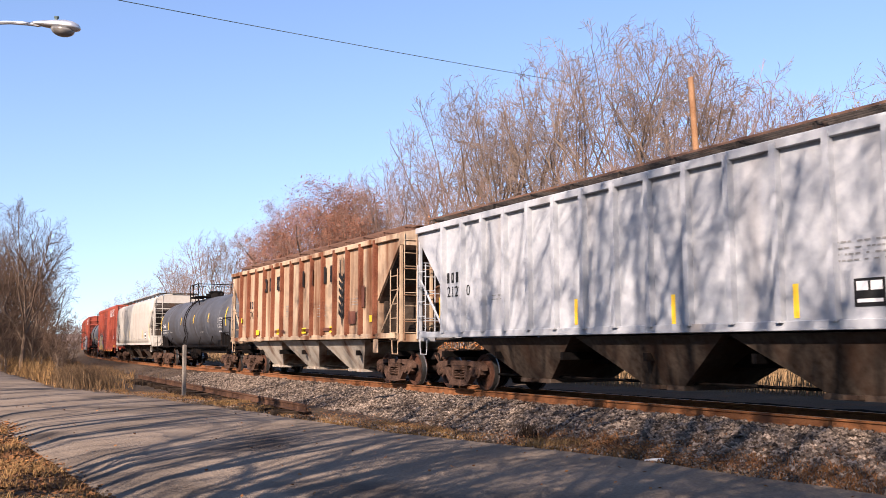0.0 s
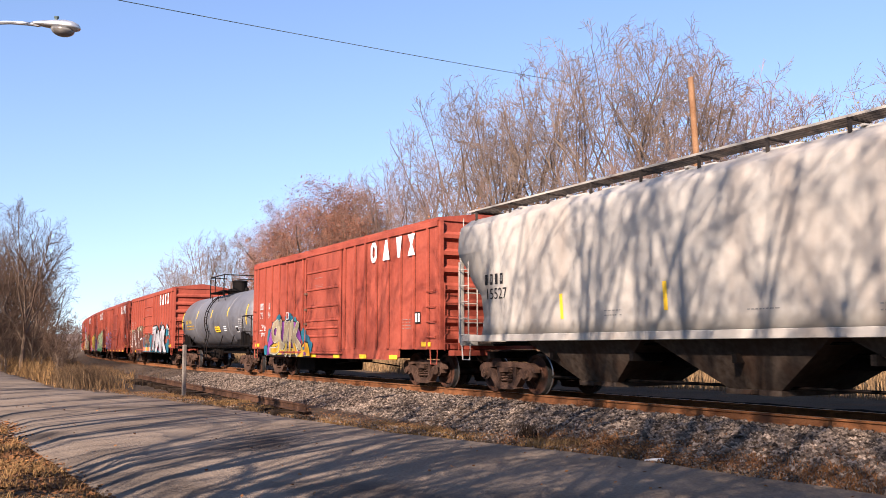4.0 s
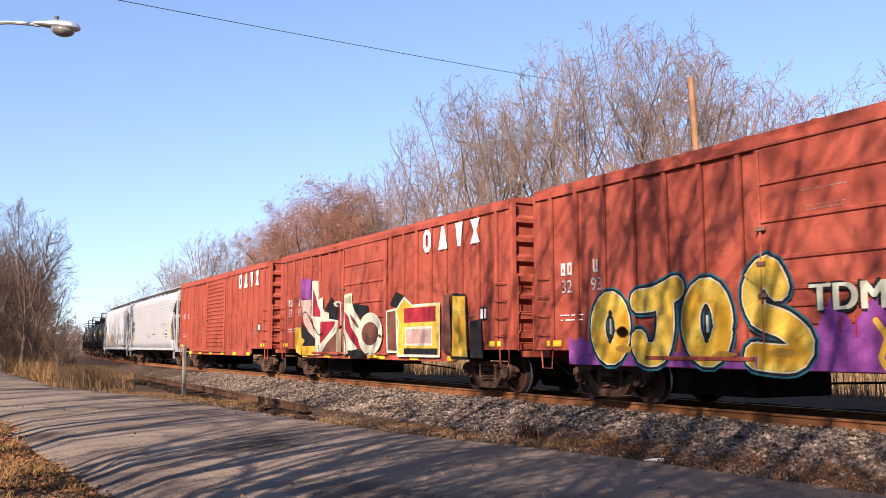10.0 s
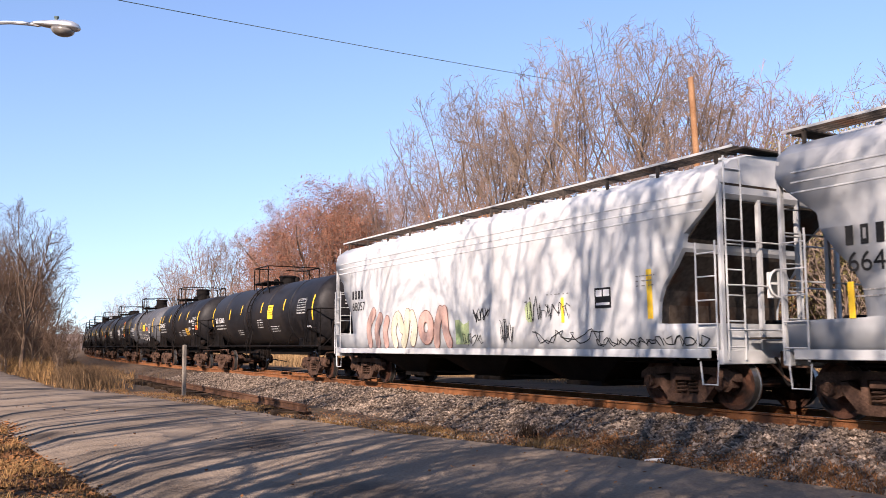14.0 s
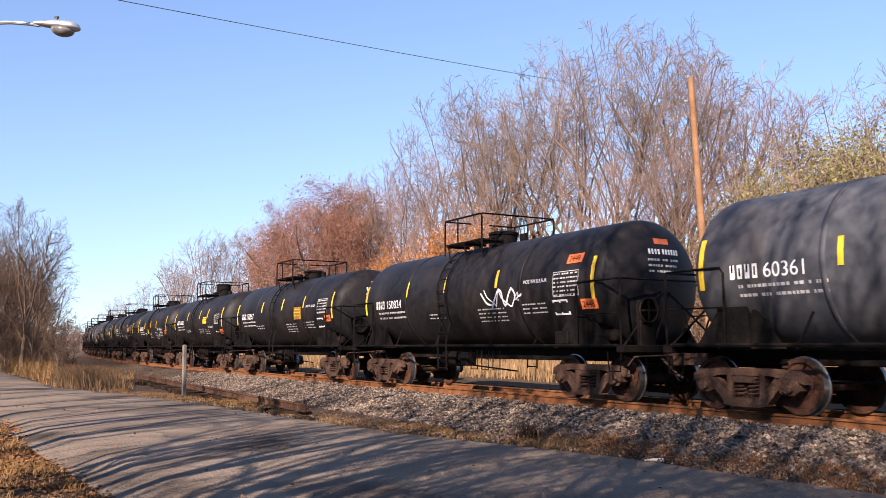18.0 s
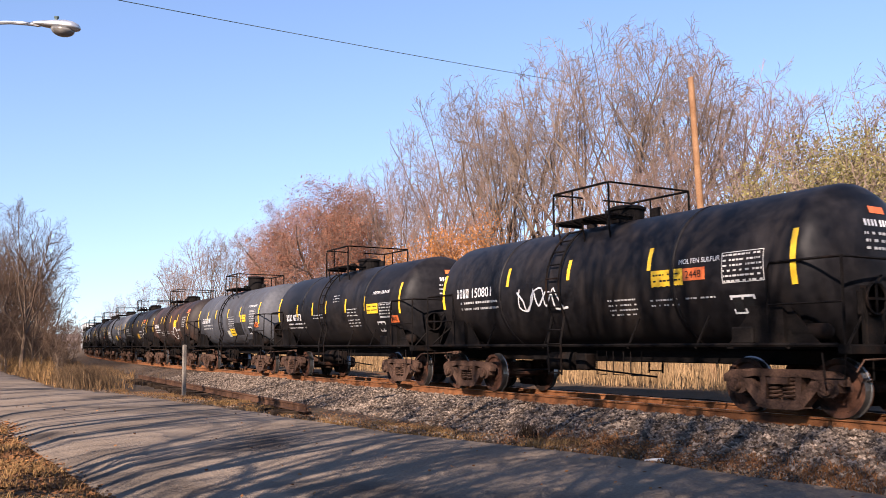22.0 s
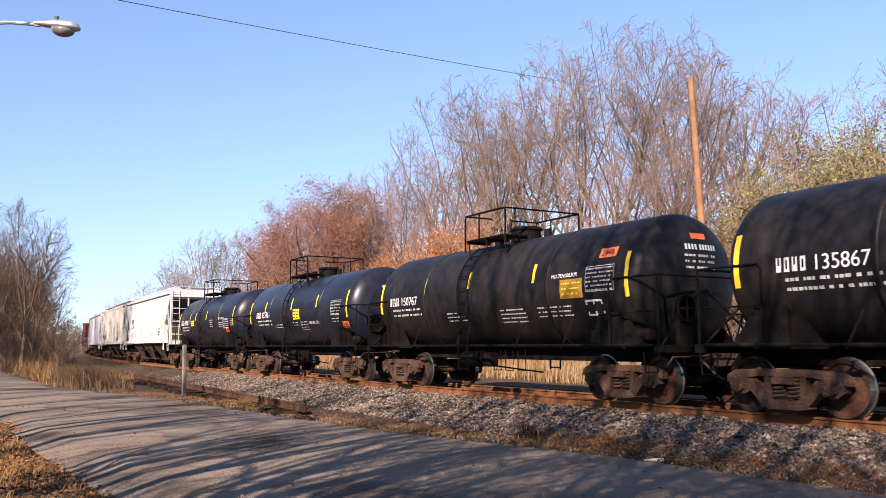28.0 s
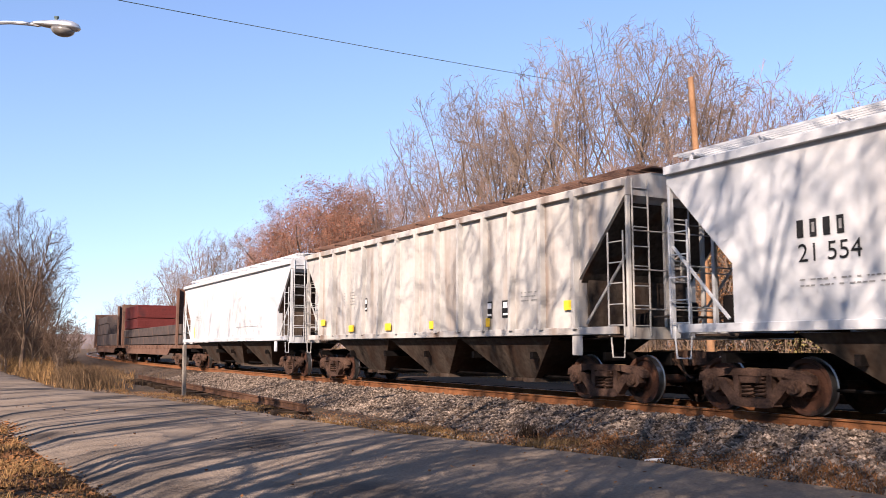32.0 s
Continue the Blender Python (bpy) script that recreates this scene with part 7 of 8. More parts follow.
def marks_green(car, side, half):
    """Yellow forms on violet, and a long green piece."""
    p = box_paint(side)
    o = 0.054
    wash(p, -6.6, -4.6, 0.74, 1.3, PURPLE, 51, o, 0.2, ragged=0.2), wash(p, -4.6, -1.2, 0.74, 1.0, PURPLE, 54, o, 0.12, ragged=0.1), wash(p, -1.0, 1.7, 0.74, 1.6, PURPLE, 55, o, 0.3, ragged=0.3)
    yellow = [ring_pts(-5.3, 1.45, 0.72, 0.98), [(-4.5, 1.93), (-4.05, 1.96), (-3.55, 2.12)], [(-3.82, 2.0), (-3.82, 1.4), (-4.0, 1.0), (-4.4, 0.98), (-4.5, 1.2)], ring_pts(-2.85, 1.5, 0.72, 1.08),
              [(-1.35, 2.0), (-1.55, 2.3), (-1.85, 2.0), (-1.75, 1.62), (-1.25, 1.42), (-0.95, 1.15), (-1.15, 0.92), (-1.85, 0.95)]]
    sprayed(car, side, yellow, 0.40, ((0.20, TEAL), (0.14, BLACK), (0.05, CREAM), (0.0, SUNNY)), o + 0.003, "yellow sprayed letter with black and teal outlines")
    for cx in (-5.3, -2.85):
        p.stroke([(cx, 1.2), (cx + 0.02, 1.75)], 0.10, BLACK, o + 0.018), p.stroke([(cx + 0.03, 1.35), (cx + 0.03, 1.6)], 0.05, CREAM, o + 0.021)
    for x, h in ((-4.9, 1.05), (-2.5, 0.95), (-1.3, 1.0)):
        blob(p, x, h, 0.5, 0.14, AMBER, int(x * 9) + 80, o + 0.02)
    p.put(car, "graffiti", "yellow graffiti with black and teal outlines over purple")
    p = box_paint(side)
    # a small white tag over black, with red drips
    lettering(car, "TDM", -0.74, 1.58, 0.38, BLACK, side, 0.094, 1.08), lettering(car, "TDM", -0.82, 1.66, 0.38, BLACK, side, 0.095, 1.08)
    for dx in (-0.02, 0.005, 0.03):
        lettering(car, "TDM", -0.78 + dx, 1.62, 0.39, CREAM, side, 0.1 + 0.05 * dx, 1.08)
    for x, h in ((-0.3, 1.3), (-0.05, 1.22), (0.3, 1.35)):
        p.stroke([(x, 1.52), (x, h)], 0.03, CRIMSON, o + 0.004)
    p.stroke([(0.25, 1.45), (0.4, 1.2), (0.3, 0.95), (0.4, 0.78)], 0.09, SUNNY, o + 0.006), p.stroke([(0.55, 1.45), (0.4, 1.25)], 0.06, SUNNY, o + 0.007), blob(p, 0.95, 0.84, 0.6, 0.12, SUNNY, 5, o + 0.006)
    p.put(car, "graffiti", "small pale tag over black with red drips")
    p = box_paint(side)
    # the green piece: four fat forms
    wash(p, 1.6, 7.2, 0.74, 1.15, GREEN, 52, o + 0.002)
    green = [ring_pts(2.6, 1.47, 1.25, 1.0), [(3.75, 0.92), (3.8, 1.5), (3.72, 2.1)], [(3.75, 2.1), (4.35, 2.12), (4.72, 1.8), (4.4, 1.5), (3.95, 1.45)], [(4.2, 1.42), (4.5, 1.2), (4.75, 0.9)], [(5.3, 0.92), (5.3, 1.5), (5.25, 2.2)], [(5.25, 2.2), (5.6, 2.2), (6.0, 2.28)],
             [(5.3, 1.6), (5.85, 1.66)], [(6.35, 0.92), (6.4, 1.6), (6.35, 2.25)], [(6.42, 2.2), (6.7, 1.6), (6.95, 0.98)], [(7.05, 1.0), (7.1, 1.7), (7.2, 2.4)]]
    sprayed(car, side, green, 0.42, ((0.20, CREAM), (0.14, BLACK), (0.0, LIME)), o + 0.004, "lime-green sprayed letter with a black outline")
    blob(p, 2.62, 1.47, 0.74, 0.68, CRIMSON, 3, o + 0.0185, rough=0.04), blob(p, 2.66, 1.33, 0.5, 0.42, PURPLE, 4, o + 0.020, rough=0.04)
    for x, h, w, hh in ((4.2, 1.78, 0.3, 0.2), (4.3, 1.1, 0.25, 0.3), (5.75, 1.9, 0.35, 0.2), (6.62, 1.15, 0.22, 0.35), (6.75, 2.0, 0.25, 0.35)):
        blob(p, x, h, w, hh, CRIMSON, int(x * 10), o + 0.0192)
    rng = random.Random(5)
    for i in range(16):
        blob(p, 1.9 + 5.2 * rng.random(), 0.9 + 1.25 * rng.random(), rng.uniform(0.10, 0.26), rng.uniform(0.08, 0.26), GREEN, 60 + i, o + 0.021 + 0.0002 * i, 12)
    wash(p, 1.9, 7.0, 0.745, 0.9, GREEN, 57, o + 0.0255, 0.3, 0.12)
    blob(p, 7.25, 1.5, 0.7, 0.8, PURPLE, 77, o + 0.0005)
    p.stroke([(7.05, 2.05), (7.5, 2.05), (7.55, 1.5)], 0.06, SUNNY, o + 0.025)
    p.put(car, "graffiti", "long lime-green graffiti with crimson and purple fills")
    owner_marks(car, side, half, ("32", "93"))


def marks_cream(car, side, half):
    """Angular cream, crimson, black and yellow shapes."""
    p = box_paint(side)
    o = 0.054
    low = (
        ([(-5.56, 3.52), (-4.52, 3.44), (-4.54, 2.72), (-5.52, 2.8)], PURPLE, None),
        ([(-5.4, 1.94), (-4.74, 1.66), (-4.06, 1.36), (-4.08, 0.78), (-5.42, 0.8)], BLACK, None),
        ([(-6.02, 1.78), (-5.46, 1.78), (-5.4, 1.42), (-5.08, 1.32), (-5.34, 1.12), (-5.42, 0.8), (-5.92, 0.9), (-6.04, 1.24)], SUNNY, None),
        ([(-5.32, 1.12), (-4.06, 1.12), (-4.14, 0.8), (-5.34, 0.8)], SUNNY, None),
        ([(-5.52, 2.76), (-4.54, 2.72), (-4.52, 2.24), (-4.44, 1.9), (-4.1, 1.52), (-4.06, 1.36), (-4.74, 1.62), (-5.18, 1.94)], SALMON, None),
        ([(-4.44, 3.38), (-3.86, 3.34), (-3.82, 2.78), (-4.34, 2.06), (-4.48, 2.08)], CREAM, None),
    )
    stem = (
        ([(-4.32, 2.64), (-3.42, 2.76), (-3.4, 2.38), (-3.26, 2.24), (-2.88, 2.2), (-2.88, 2), (-4.34, 1.98)], CREAM, None),
        ([(-4.34, 2.06), (-2.42, 2), (-2.08, 1.96), (-2.08, 1.62), (-3.02, 1.22), (-3.54, 0.84), (-4.02, 0.82), (-4.06, 1.4)], CREAM, None),
        ([(-4.32, 3.08), (-4.12, 2.88), (-3.84, 2.48), (-3.62, 2.28), (-3.62, 2.1), (-4.34, 2.14)], CRIMSON, None),
        ([(-3.62, 1.94), (-2.32, 1.92), (-2.44, 1.74), (-3.08, 1.42), (-3.64, 1.18)], CRIMSON, None),
        ([(-3.26, 2.32), (-2.64, 2.74), (-2.06, 2.32), (-2.06, 1.94), (-2.86, 2.02), (-2.88, 2.22)], BLACK, None),
        ([(-3.54, 0.84), (-3.02, 1.18), (-2.24, 1.56), (-2.14, 1.36), (-2.22, 0.82)], BROWN, None),
        ([(-2.24, 1.66), (-1.8, 1.66), (-1.8, 0.92), (-2.22, 0.82)], TAN, None),
        ([(-2.04, 2.46), (-1.76, 2.46), (-1.76, 2.08), (-1.8, 1.78), (-2.04, 1.7)], CRIMSON, None),
    )
    mid = (
        ([(-1.52, 2.74), (-0.94, 2.78), (-0.9, 2.44), (-0.74, 2.22), (-0.48, 2.04), (-1.56, 1.72)], CREAM, None),
        ([(-1.56, 1.86), (-0.68, 2.16), (-0.14, 1.78), (-0.24, 1.2), (-0.4, 1.04), (-1.12, 0.94), (-1.52, 0.8)], CREAM, None),
        ([(-1.44, 2.64), (-0.96, 2.68), (-0.94, 2.44), (-1.44, 2.46)], OLIVE, None),
        ([(-1.52, 2.2), (-1.18, 2.04), (-0.94, 1.68), (-0.02, 1.08), (0.06, 0.98), (-0.48, 1.04), (-1.04, 1.34), (-1.42, 1.64)], CRIMSON, None),
        ([(-1.1, 2.14), (-0.6, 1.88), (-0.32, 1.64), (-0.5, 1.68), (-0.94, 1.92)], BROWN, None),
        ([(-0.9, 2.44), (0.28, 2.32), (0.32, 2.08), (-0.06, 1.88), (-0.44, 2.04), (-0.7, 2.22)], BLACK, None),
        ([(-1.24, 0.98), (0.06, 0.98), (0.12, 0.78), (-1, 0.74)], BLACK, None),
        ([(0.06, 0.98), (0.82, 0.86), (1.14, 0.78), (0.26, 0.76)], SUNNY, None),
    )
    right = (
        ([(1.55, 0.95), (1.5, 2.1), (2.1, 2.15), (2.2, 0.95)], BROWN, CREAM),
        ([(1.7, 2.3), (2.1, 2.65), (2.6, 2.5), (2.5, 2.15)], BLACK, None),
        ([(2.2, 0.85), (2.25, 1.8), (2.1, 2.1), (2.6, 2.45), (3.1, 2.2), (4.6, 2.2), (4.6, 0.85)], SUNNY, CREAM),
    )
    high = (
        ([(2.6, 1.75), (2.6, 2.15), (4.4, 2.15), (4.4, 1.75)], CRIMSON, None),
        ([(2.7, 1.15), (2.7, 1.6), (4.2, 1.6), (4.2, 1.15)], SALMON, CREAM),
        ([(2.6, 0.82), (2.6, 1.05), (4.5, 1.05), (4.5, 0.82)], BLACK, None),
        ([(4.75, 1.0), (4.8, 2.4), (5.1, 2.45), (5.2, 0.9)], BROWN, None),
        ([(5.2, 0.82), (5.25, 2.4), (5.9, 2.35), (6.0, 0.82)], SUNNY, BLACK),
        ([(6.1, 0.82), (6.1, 1.7), (6.6, 1.75), (6.7, 0.82)], BLACK, None),
    )
    k = 0
    for lot in (low, stem, mid, right, high):
        p = box_paint(side)
        for pts, f, e in lot:
            rim(p, pts, f, e, o + 0.0007 * k, 0.07)
            k += 1
        p.put(car, "graffiti", "angular cream, crimson, black and yellow graffiti shapes")
    p = box_paint(side)
    p.stroke(ring_pts(0.45, 1.48, 1.45, 0.98), 0.28, CREAM, o + 0.026), blob(p, 0.42, 1.5, 1.2, 0.86, BROWN, 88, o + 0.0245, rough=0.05)
    for i, st in enumerate(([(-2.1, 2.4), (-2.4, 2.5), (-1.9, 2.52), (-1.75, 2.3), (-1.72, 1.8)], [(-2.16, 1.9), (-2.1, 1.6), (-2.3, 1.75), (-2.6, 1.5), (-2.9, 1.4)])):
        p.stroke(st, 0.07, CREAM, o + 0.030 + i * 0.001)
    for i, st in enumerate(([(-5.2, 2.25), (-4.9, 2.3), (-4.2, 1.8), (-3.7, 1.5), (-3.4, 1.55)], [(-3.7, 1.15), (-3.62, 0.86)], [(-1.5, 1.5), (-1.3, 1.1), (-1.4, 0.85)], [(-0.8, 0.9), (-0.2, 0.82), (0.4, 0.9)])):
        p.stroke(st, 0.035, BLACK, o + 0.032 + i * 0.001)
    p.put(car, "graffiti", "cream ring with a brown centre and loose strokes")
    owner_marks(car, side, half, ("32", "68"))


def marks_plain(car, side, half):
    owner_marks(car, side, half, None)


def tank_marks(number, stripes, panel, plac=None, sulfur=None, kind="SULFUR", fra=None, un=None, orange=None, lines=(), extra=None, ink=WHITE, head=True, letters=4, col=YELLOW, head_col=WHITE):
    """The usual stencils of a tank car, at the places given along its side."""
    def put(car, p, side, h):
        car_paint = car.children[0].data.materials[0]
        for x in (-h, h):
            p.rect(x - 0.055, x + 0.055, 2.05, 2.95, col, 0.006, 4)
        for x, b in stripes:
            p.rect(x - 0.05, x + 0.05, b - 0.22, b + 0.22, col, 0.006, 2)
        nx, nh, size = number[1], number[2], number[3] * 0.78
        at = nx
        for i in range(letters):
            p.rect(at, at + size * 0.42, nh, nh + size, ink, 0.006)
            p.rect(at + size * 0.13, at + size * 0.29, nh + size * (0.2 if i % 2 else 0.45), nh + size * (0.8 if i % 2 else 1.0), car_paint, 0.009)
            at += size * 0.66
        lettering(car, number[0], at + size * 0.25, nh, size, ink, side)
        p.bars(nx + 0.15, nh - 0.10, 1.7, 2, STENCIL if ink is WHITE else ink, 0.085, 0.15, len(number[0]) + int(abs(nx) * 10))
        if panel:
            x, b, w, hh = panel
            data_panel(p, x, b, w * 0.8, hh * 0.9, STENCIL, seed=int(abs(x) * 100))
        if plac:
            x, b, w, hh, m = plac
            p.rect(x, x + w, b, b + hh, m, 0.006, 2)
            p.bars(x + 0.06, b + hh - 0.07, w - 0.12, 3, BLACK if m is YELLOW else YELLOW, 0.05, 0.11, 3, 0.009)
        if sulfur:
            x, b, size, two = sulfur
            size *= 0.72
            if two:
                lettering(car, "MOLTEN", x, b + size * 1.25, size, ink, side), lettering(car, kind, x, b, size, ink, side)
            else:
                lettering(car, "MOLTEN " + kind, x, b, size, ink, side)
        if fra:
            lettering(car, "FRA AIP", fra[0], fra[1], 0.15, ink, side)
        if orange:
            for x, b in orange:
                p.rect(x, x + 0.52, b, b + 0.22, ORANGE, 0.006)
                lettering(car, "2448", x + 0.06, b + 0.045, 0.13, BLACK, side, 0.009)
        if un:
            x, b = un
            p.rect(x, x + 0.52, b, b + 0.34, WHITE, 0.006), p.rect(x + 0.04, x + 0.24, b + 0.04, b + 0.30, BLACK, 0.009), p.rect(x + 0.28, x + 0.48, b + 0.04, b + 0.30, BLACK, 0.009)
        for x, b, w, n in lines:
            p.bars(x, b, w, n, STENCIL if ink is WHITE else ink, 0.05, 0.10, int(abs(x) * 37) + n)
        if extra:
            extra(car, p, side, h)
        if head:
            rad, zc, depth = 1.385, 2.37, 0.58
            def dish(b, off):
                return (b, b)
            def on_head(y, z):
                r2 = min(0.98, (y * y + (z - zc) ** 2) / (rad * rad))
                return (h + depth * math.sqrt(1 - r2) + 0.012, y, z)
            q = Paint(None)
            def quad(y0, y1, z0, z1, m):
                k = len(q.verts)
                q.verts.extend([on_head(y0, z0), on_head(y1, z0), on_head(y1, z1), on_head(y0, z1)])
                q.faces.append((k, k + 1, k + 2, k + 3)), q.index.append(q.slot(m))
            for i in range(10):
                y = -0.32 + 0.082 * i + (0.04 if i > 3 else 0)
                quad(y, y + 0.05, 2.98, 3.09, head_col)
            rng = random.Random(int(abs(nx) * 99))
            for j in range(3):
                y = -0.36
                while y < 0.42:
                    w = rng.uniform(0.03, 0.09)
                    quad(y, y + w, 2.84 - j * 0.12, 2.885 - j * 0.12, STENCIL if head_col is WHITE else head_col)
                    y += w + (0.02 if rng.random() < 0.7 else 0.08)
            if orange:
                quad(-0.12, 0.28, 3.2, 3.32, ORANGE)
            tagged(q.piece(car, "head_stencil", range(len(q.faces)), ""), kind="stuff")
    return put


def hopper_marks(yellow=(), tall=None, boxes=(), number=None, bars=(), ink=BLACK, extra=None, letters=4, col=YELLOW, wide=False):
    def put(car, p, side, half, z0):
        for x, b in yellow:
            if wide:
                p.rect(x - 0.2, x + 0.2, b - 0.10, b + 0.10, col, 0.060)
            else:
                p.rect(x - 0.05, x + 0.05, b - 0.26, b + 0.26, col, 0.008, 2)
        if tall:
            p.rect(tall[0] - 0.07, tall[0] + 0.07, tall[1] - 0.45, tall[1] + 0.45, col, 0.009, 4)
        for x, b in boxes:
            p.rect(x - 0.24, x + 0.24, b - 0.2, b + 0.2, BLACK, 0.008)
            p.rect(x - 0.20, x - 0.02, b + 0.03, b + 0.16, WHITE, 0.011), p.rect(x + 0.02, x + 0.2, b + 0.03, b + 0.16, WHITE, 0.011), p.rect(x - 0.2, x + 0.2, b - 0.14, b - 0.09, WHITE, 0.011)
        if number:
            text, x, b, size = number
            at = x
            for i in range(letters):
                p.rect(at, at + size * 0.45, b + size * 1.35, b + size * 2.35, ink, 0.012), p.rect(at + size * 0.14, at + size * 0.31, b + size * 1.6, b + size * 2.35 - size * 0.2, GREY_PAINT if i % 2 else ink, 0.014)
                at += size * 0.85
            lettering(car, text, x, b, size, ink, side, 0.012)
        for x, b, w, n in bars:
            p.bars(x, b, w, n, GREY_PAINT if ink is BLACK else ink, 0.036, 0.09, int(abs(x) * 31) + n, 0.012)
        if extra:
            extra(car, p, side, half)
    return put


def soo_extra(car, p, side, half):
    """The railway's name as plain dark blocks, and a plain ear of grain."""
    def hollow(x, h, w, hh, t):
        p.rect(x, x + t, h, h + hh, BLACK, 0.060), p.rect(x + w - t, x + w, h, h + hh, BLACK, 0.060)
        p.rect(x + t, x + w - t, h, h + t, BLACK, 0.060), p.rect(x + t, x + w - t, h + hh - t, h + hh, BLACK, 0.060)
    for x in (-3.75, -3.0, -2.15):
        hollow(x, 3.25, 0.42, 0.52, 0.12)
    for x, w in ((0.62, 0.16), (1.5, 0.16), (2.4, 0.42), (3.2, 0.40)):
        p.rect(x, x + w, 3.22, 3.78, BLACK, 0.060)
    for i in range(6):
        h = 2.0 + 0.24 * i
        p.poly([(4.17, h), (3.95, h + 0.16), (3.95, h + 0.3), (4.17, h + 0.16)], BLACK, 0.060)
        p.poly([(4.23, h), (4.45, h + 0.16), (4.45, h + 0.3), (4.23, h + 0.16)], BLACK, 0.060)
    p.rect(4.17, 4.23, 1.8, 3.5, BLACK, 0.061)
    for k in (-0.24, -0.1, 0.1, 0.24):
        p.rect(4.2 + k - 0.02, 4.2 + k + 0.02, 3.3, 3.95, BLACK, 0.062)
    p.rect(5.55, 5.95, 2.3, 2.95, BROWN, 0.060), p.rect(4.75, 5.3, 1.8, 2.2, BROWN, 0.060)
    for x in (-2.3, 0.4, 2.5):
        p.rect(x, x + 1.1, 1.62, 1.72, BROWN, 0.060)


def soft_graffiti(car, p, side, half):
    """Pink and green rounded forms with small black doodles along the foot of a white hopper."""
    o = 0.010
    soft = (([[(-5.5, 1.2), (-5.55, 1.7), (-5.2, 2.1)], [(-4.95, 1.2), (-5.0, 1.6), (-4.75, 1.95)], [(-4.4, 1.2), (-4.45, 1.55), (-4.3, 1.85)]], SALMON),
            ([[(-3.8, 1.2), (-3.9, 1.6), (-3.6, 1.95), (-3.35, 1.6)], [(-3.3, 1.2), (-3.1, 1.55), (-3.0, 2.0)], [(-2.75, 1.25), (-2.6, 1.6), (-2.75, 1.95)]], CREAM),
            ([ring_pts(-1.95, 1.6, 0.55, 0.6), [(-1.4, 1.2), (-1.35, 1.6), (-1.15, 2.0)], [(-0.95, 2.0), (-0.9, 1.5), (-0.75, 1.2)]], SALMON))
    for k, (strokes, m) in enumerate(soft):
        fat(p, strokes, 0.30, ((0.035, BROWN), (0.0, m)), o + 0.008 * k)
    wash(p, -0.45, 0.2, 1.15, 1.75, LIME, 94, o, 0.2, 0.15)
    rng = random.Random(4)
    for i, (x, h, w, hh) in enumerate(((0.4, 1.65, 0.75, 0.4), (-0.1, 1.1, 0.9, 0.35), (1.6, 1.15, 0.5, 0.6), (3.0, 1.15, 2.2, 0.3), (5.0, 1.08, 1.0, 0.2), (6.0, 1.08, 0.8, 0.2), (6.9, 1.08, 1.0, 0.22), (3.4, 1.65, 0.8, 0.4))):
        scribble(p, x, h, w, hh, BLACK, 95 + i, 0.045 if i == 0 else 0.022, 14, o + 0.002)
        scribble(p, x, h, w, hh, BLACK, 195 + i, 0.02, 12, o + 0.0026)
    blob(p, 2.75, 1.85, 0.28, 0.45, LIME, 12, o + 0.001), scribble(p, 2.6, 1.6, 0.6, 0.6, BLACK, 401, 0.025, 14, o + 0.004), scribble(p, 3.1, 1.6, 0.5, 0.4, BLACK, 402, 0.02, 12, o + 0.004)


def grey_extra(car, p, side, half):
    p.rect(0.9, 2.0, 1.83, 1.87, BLACK, 0.008)
    scribble(p, -1.2, 1.6, 1.5, 0.3, BLACK, 301, 0.025, 14, 0.010)


def tag_white(x0, x1, h0, h1, seed):
    def f(car, p, side, h):
        scribble(p, x0, h0, x1 - x0, h1 - h0, WHITE, seed, 0.05, 12, 0.010)
        scribble(p, x0, h0, x1 - x0, h1 - h0, WHITE, seed + 50, 0.035, 10, 0.012)
    return f


def patches_198(car, p, side, h):
    p.rect(0.55, 1.32, 1.55, 1.9, YELLOW, 0.006, 2), p.bars(0.6, 1.84, 0.65, 2, BLACK, 0.07, 0.14, 2, 0.009)
    p.rect(0.05, 0.52, 1.50, 1.82, CREAM, 0.006, 2)
    p.rect(1.4, 2.6, 1.6, 2.15, BLACK, 0.006, 3)


def placard_grey(car, p, side, h):
    p.poly([(5.15, 1.48), (5.4, 1.2), (5.65, 1.48), (5.4, 1.76)], WHITE, 0.02), p.rect(5.22, 5.58, 1.38, 1.58, BLACK, 0.024)
    p.rect(4.3, 4.75, 1.72, 2.0, WHITE, 0.006), p.rect(4.34, 4.71, 1.76, 1.96, BLACK, 0.009)
    for i in range(3):
        p.rect(2.3, 2.75, 1.82 + 0.09 * i, 1.87 + 0.09 * i, WHITE, 0.006)


# ---- the train, first car to last: (car, centre along the train) ----
TRAIN = []


def couple(car, front, rear):
    TRAIN.append((car, (front + rear) / 2))


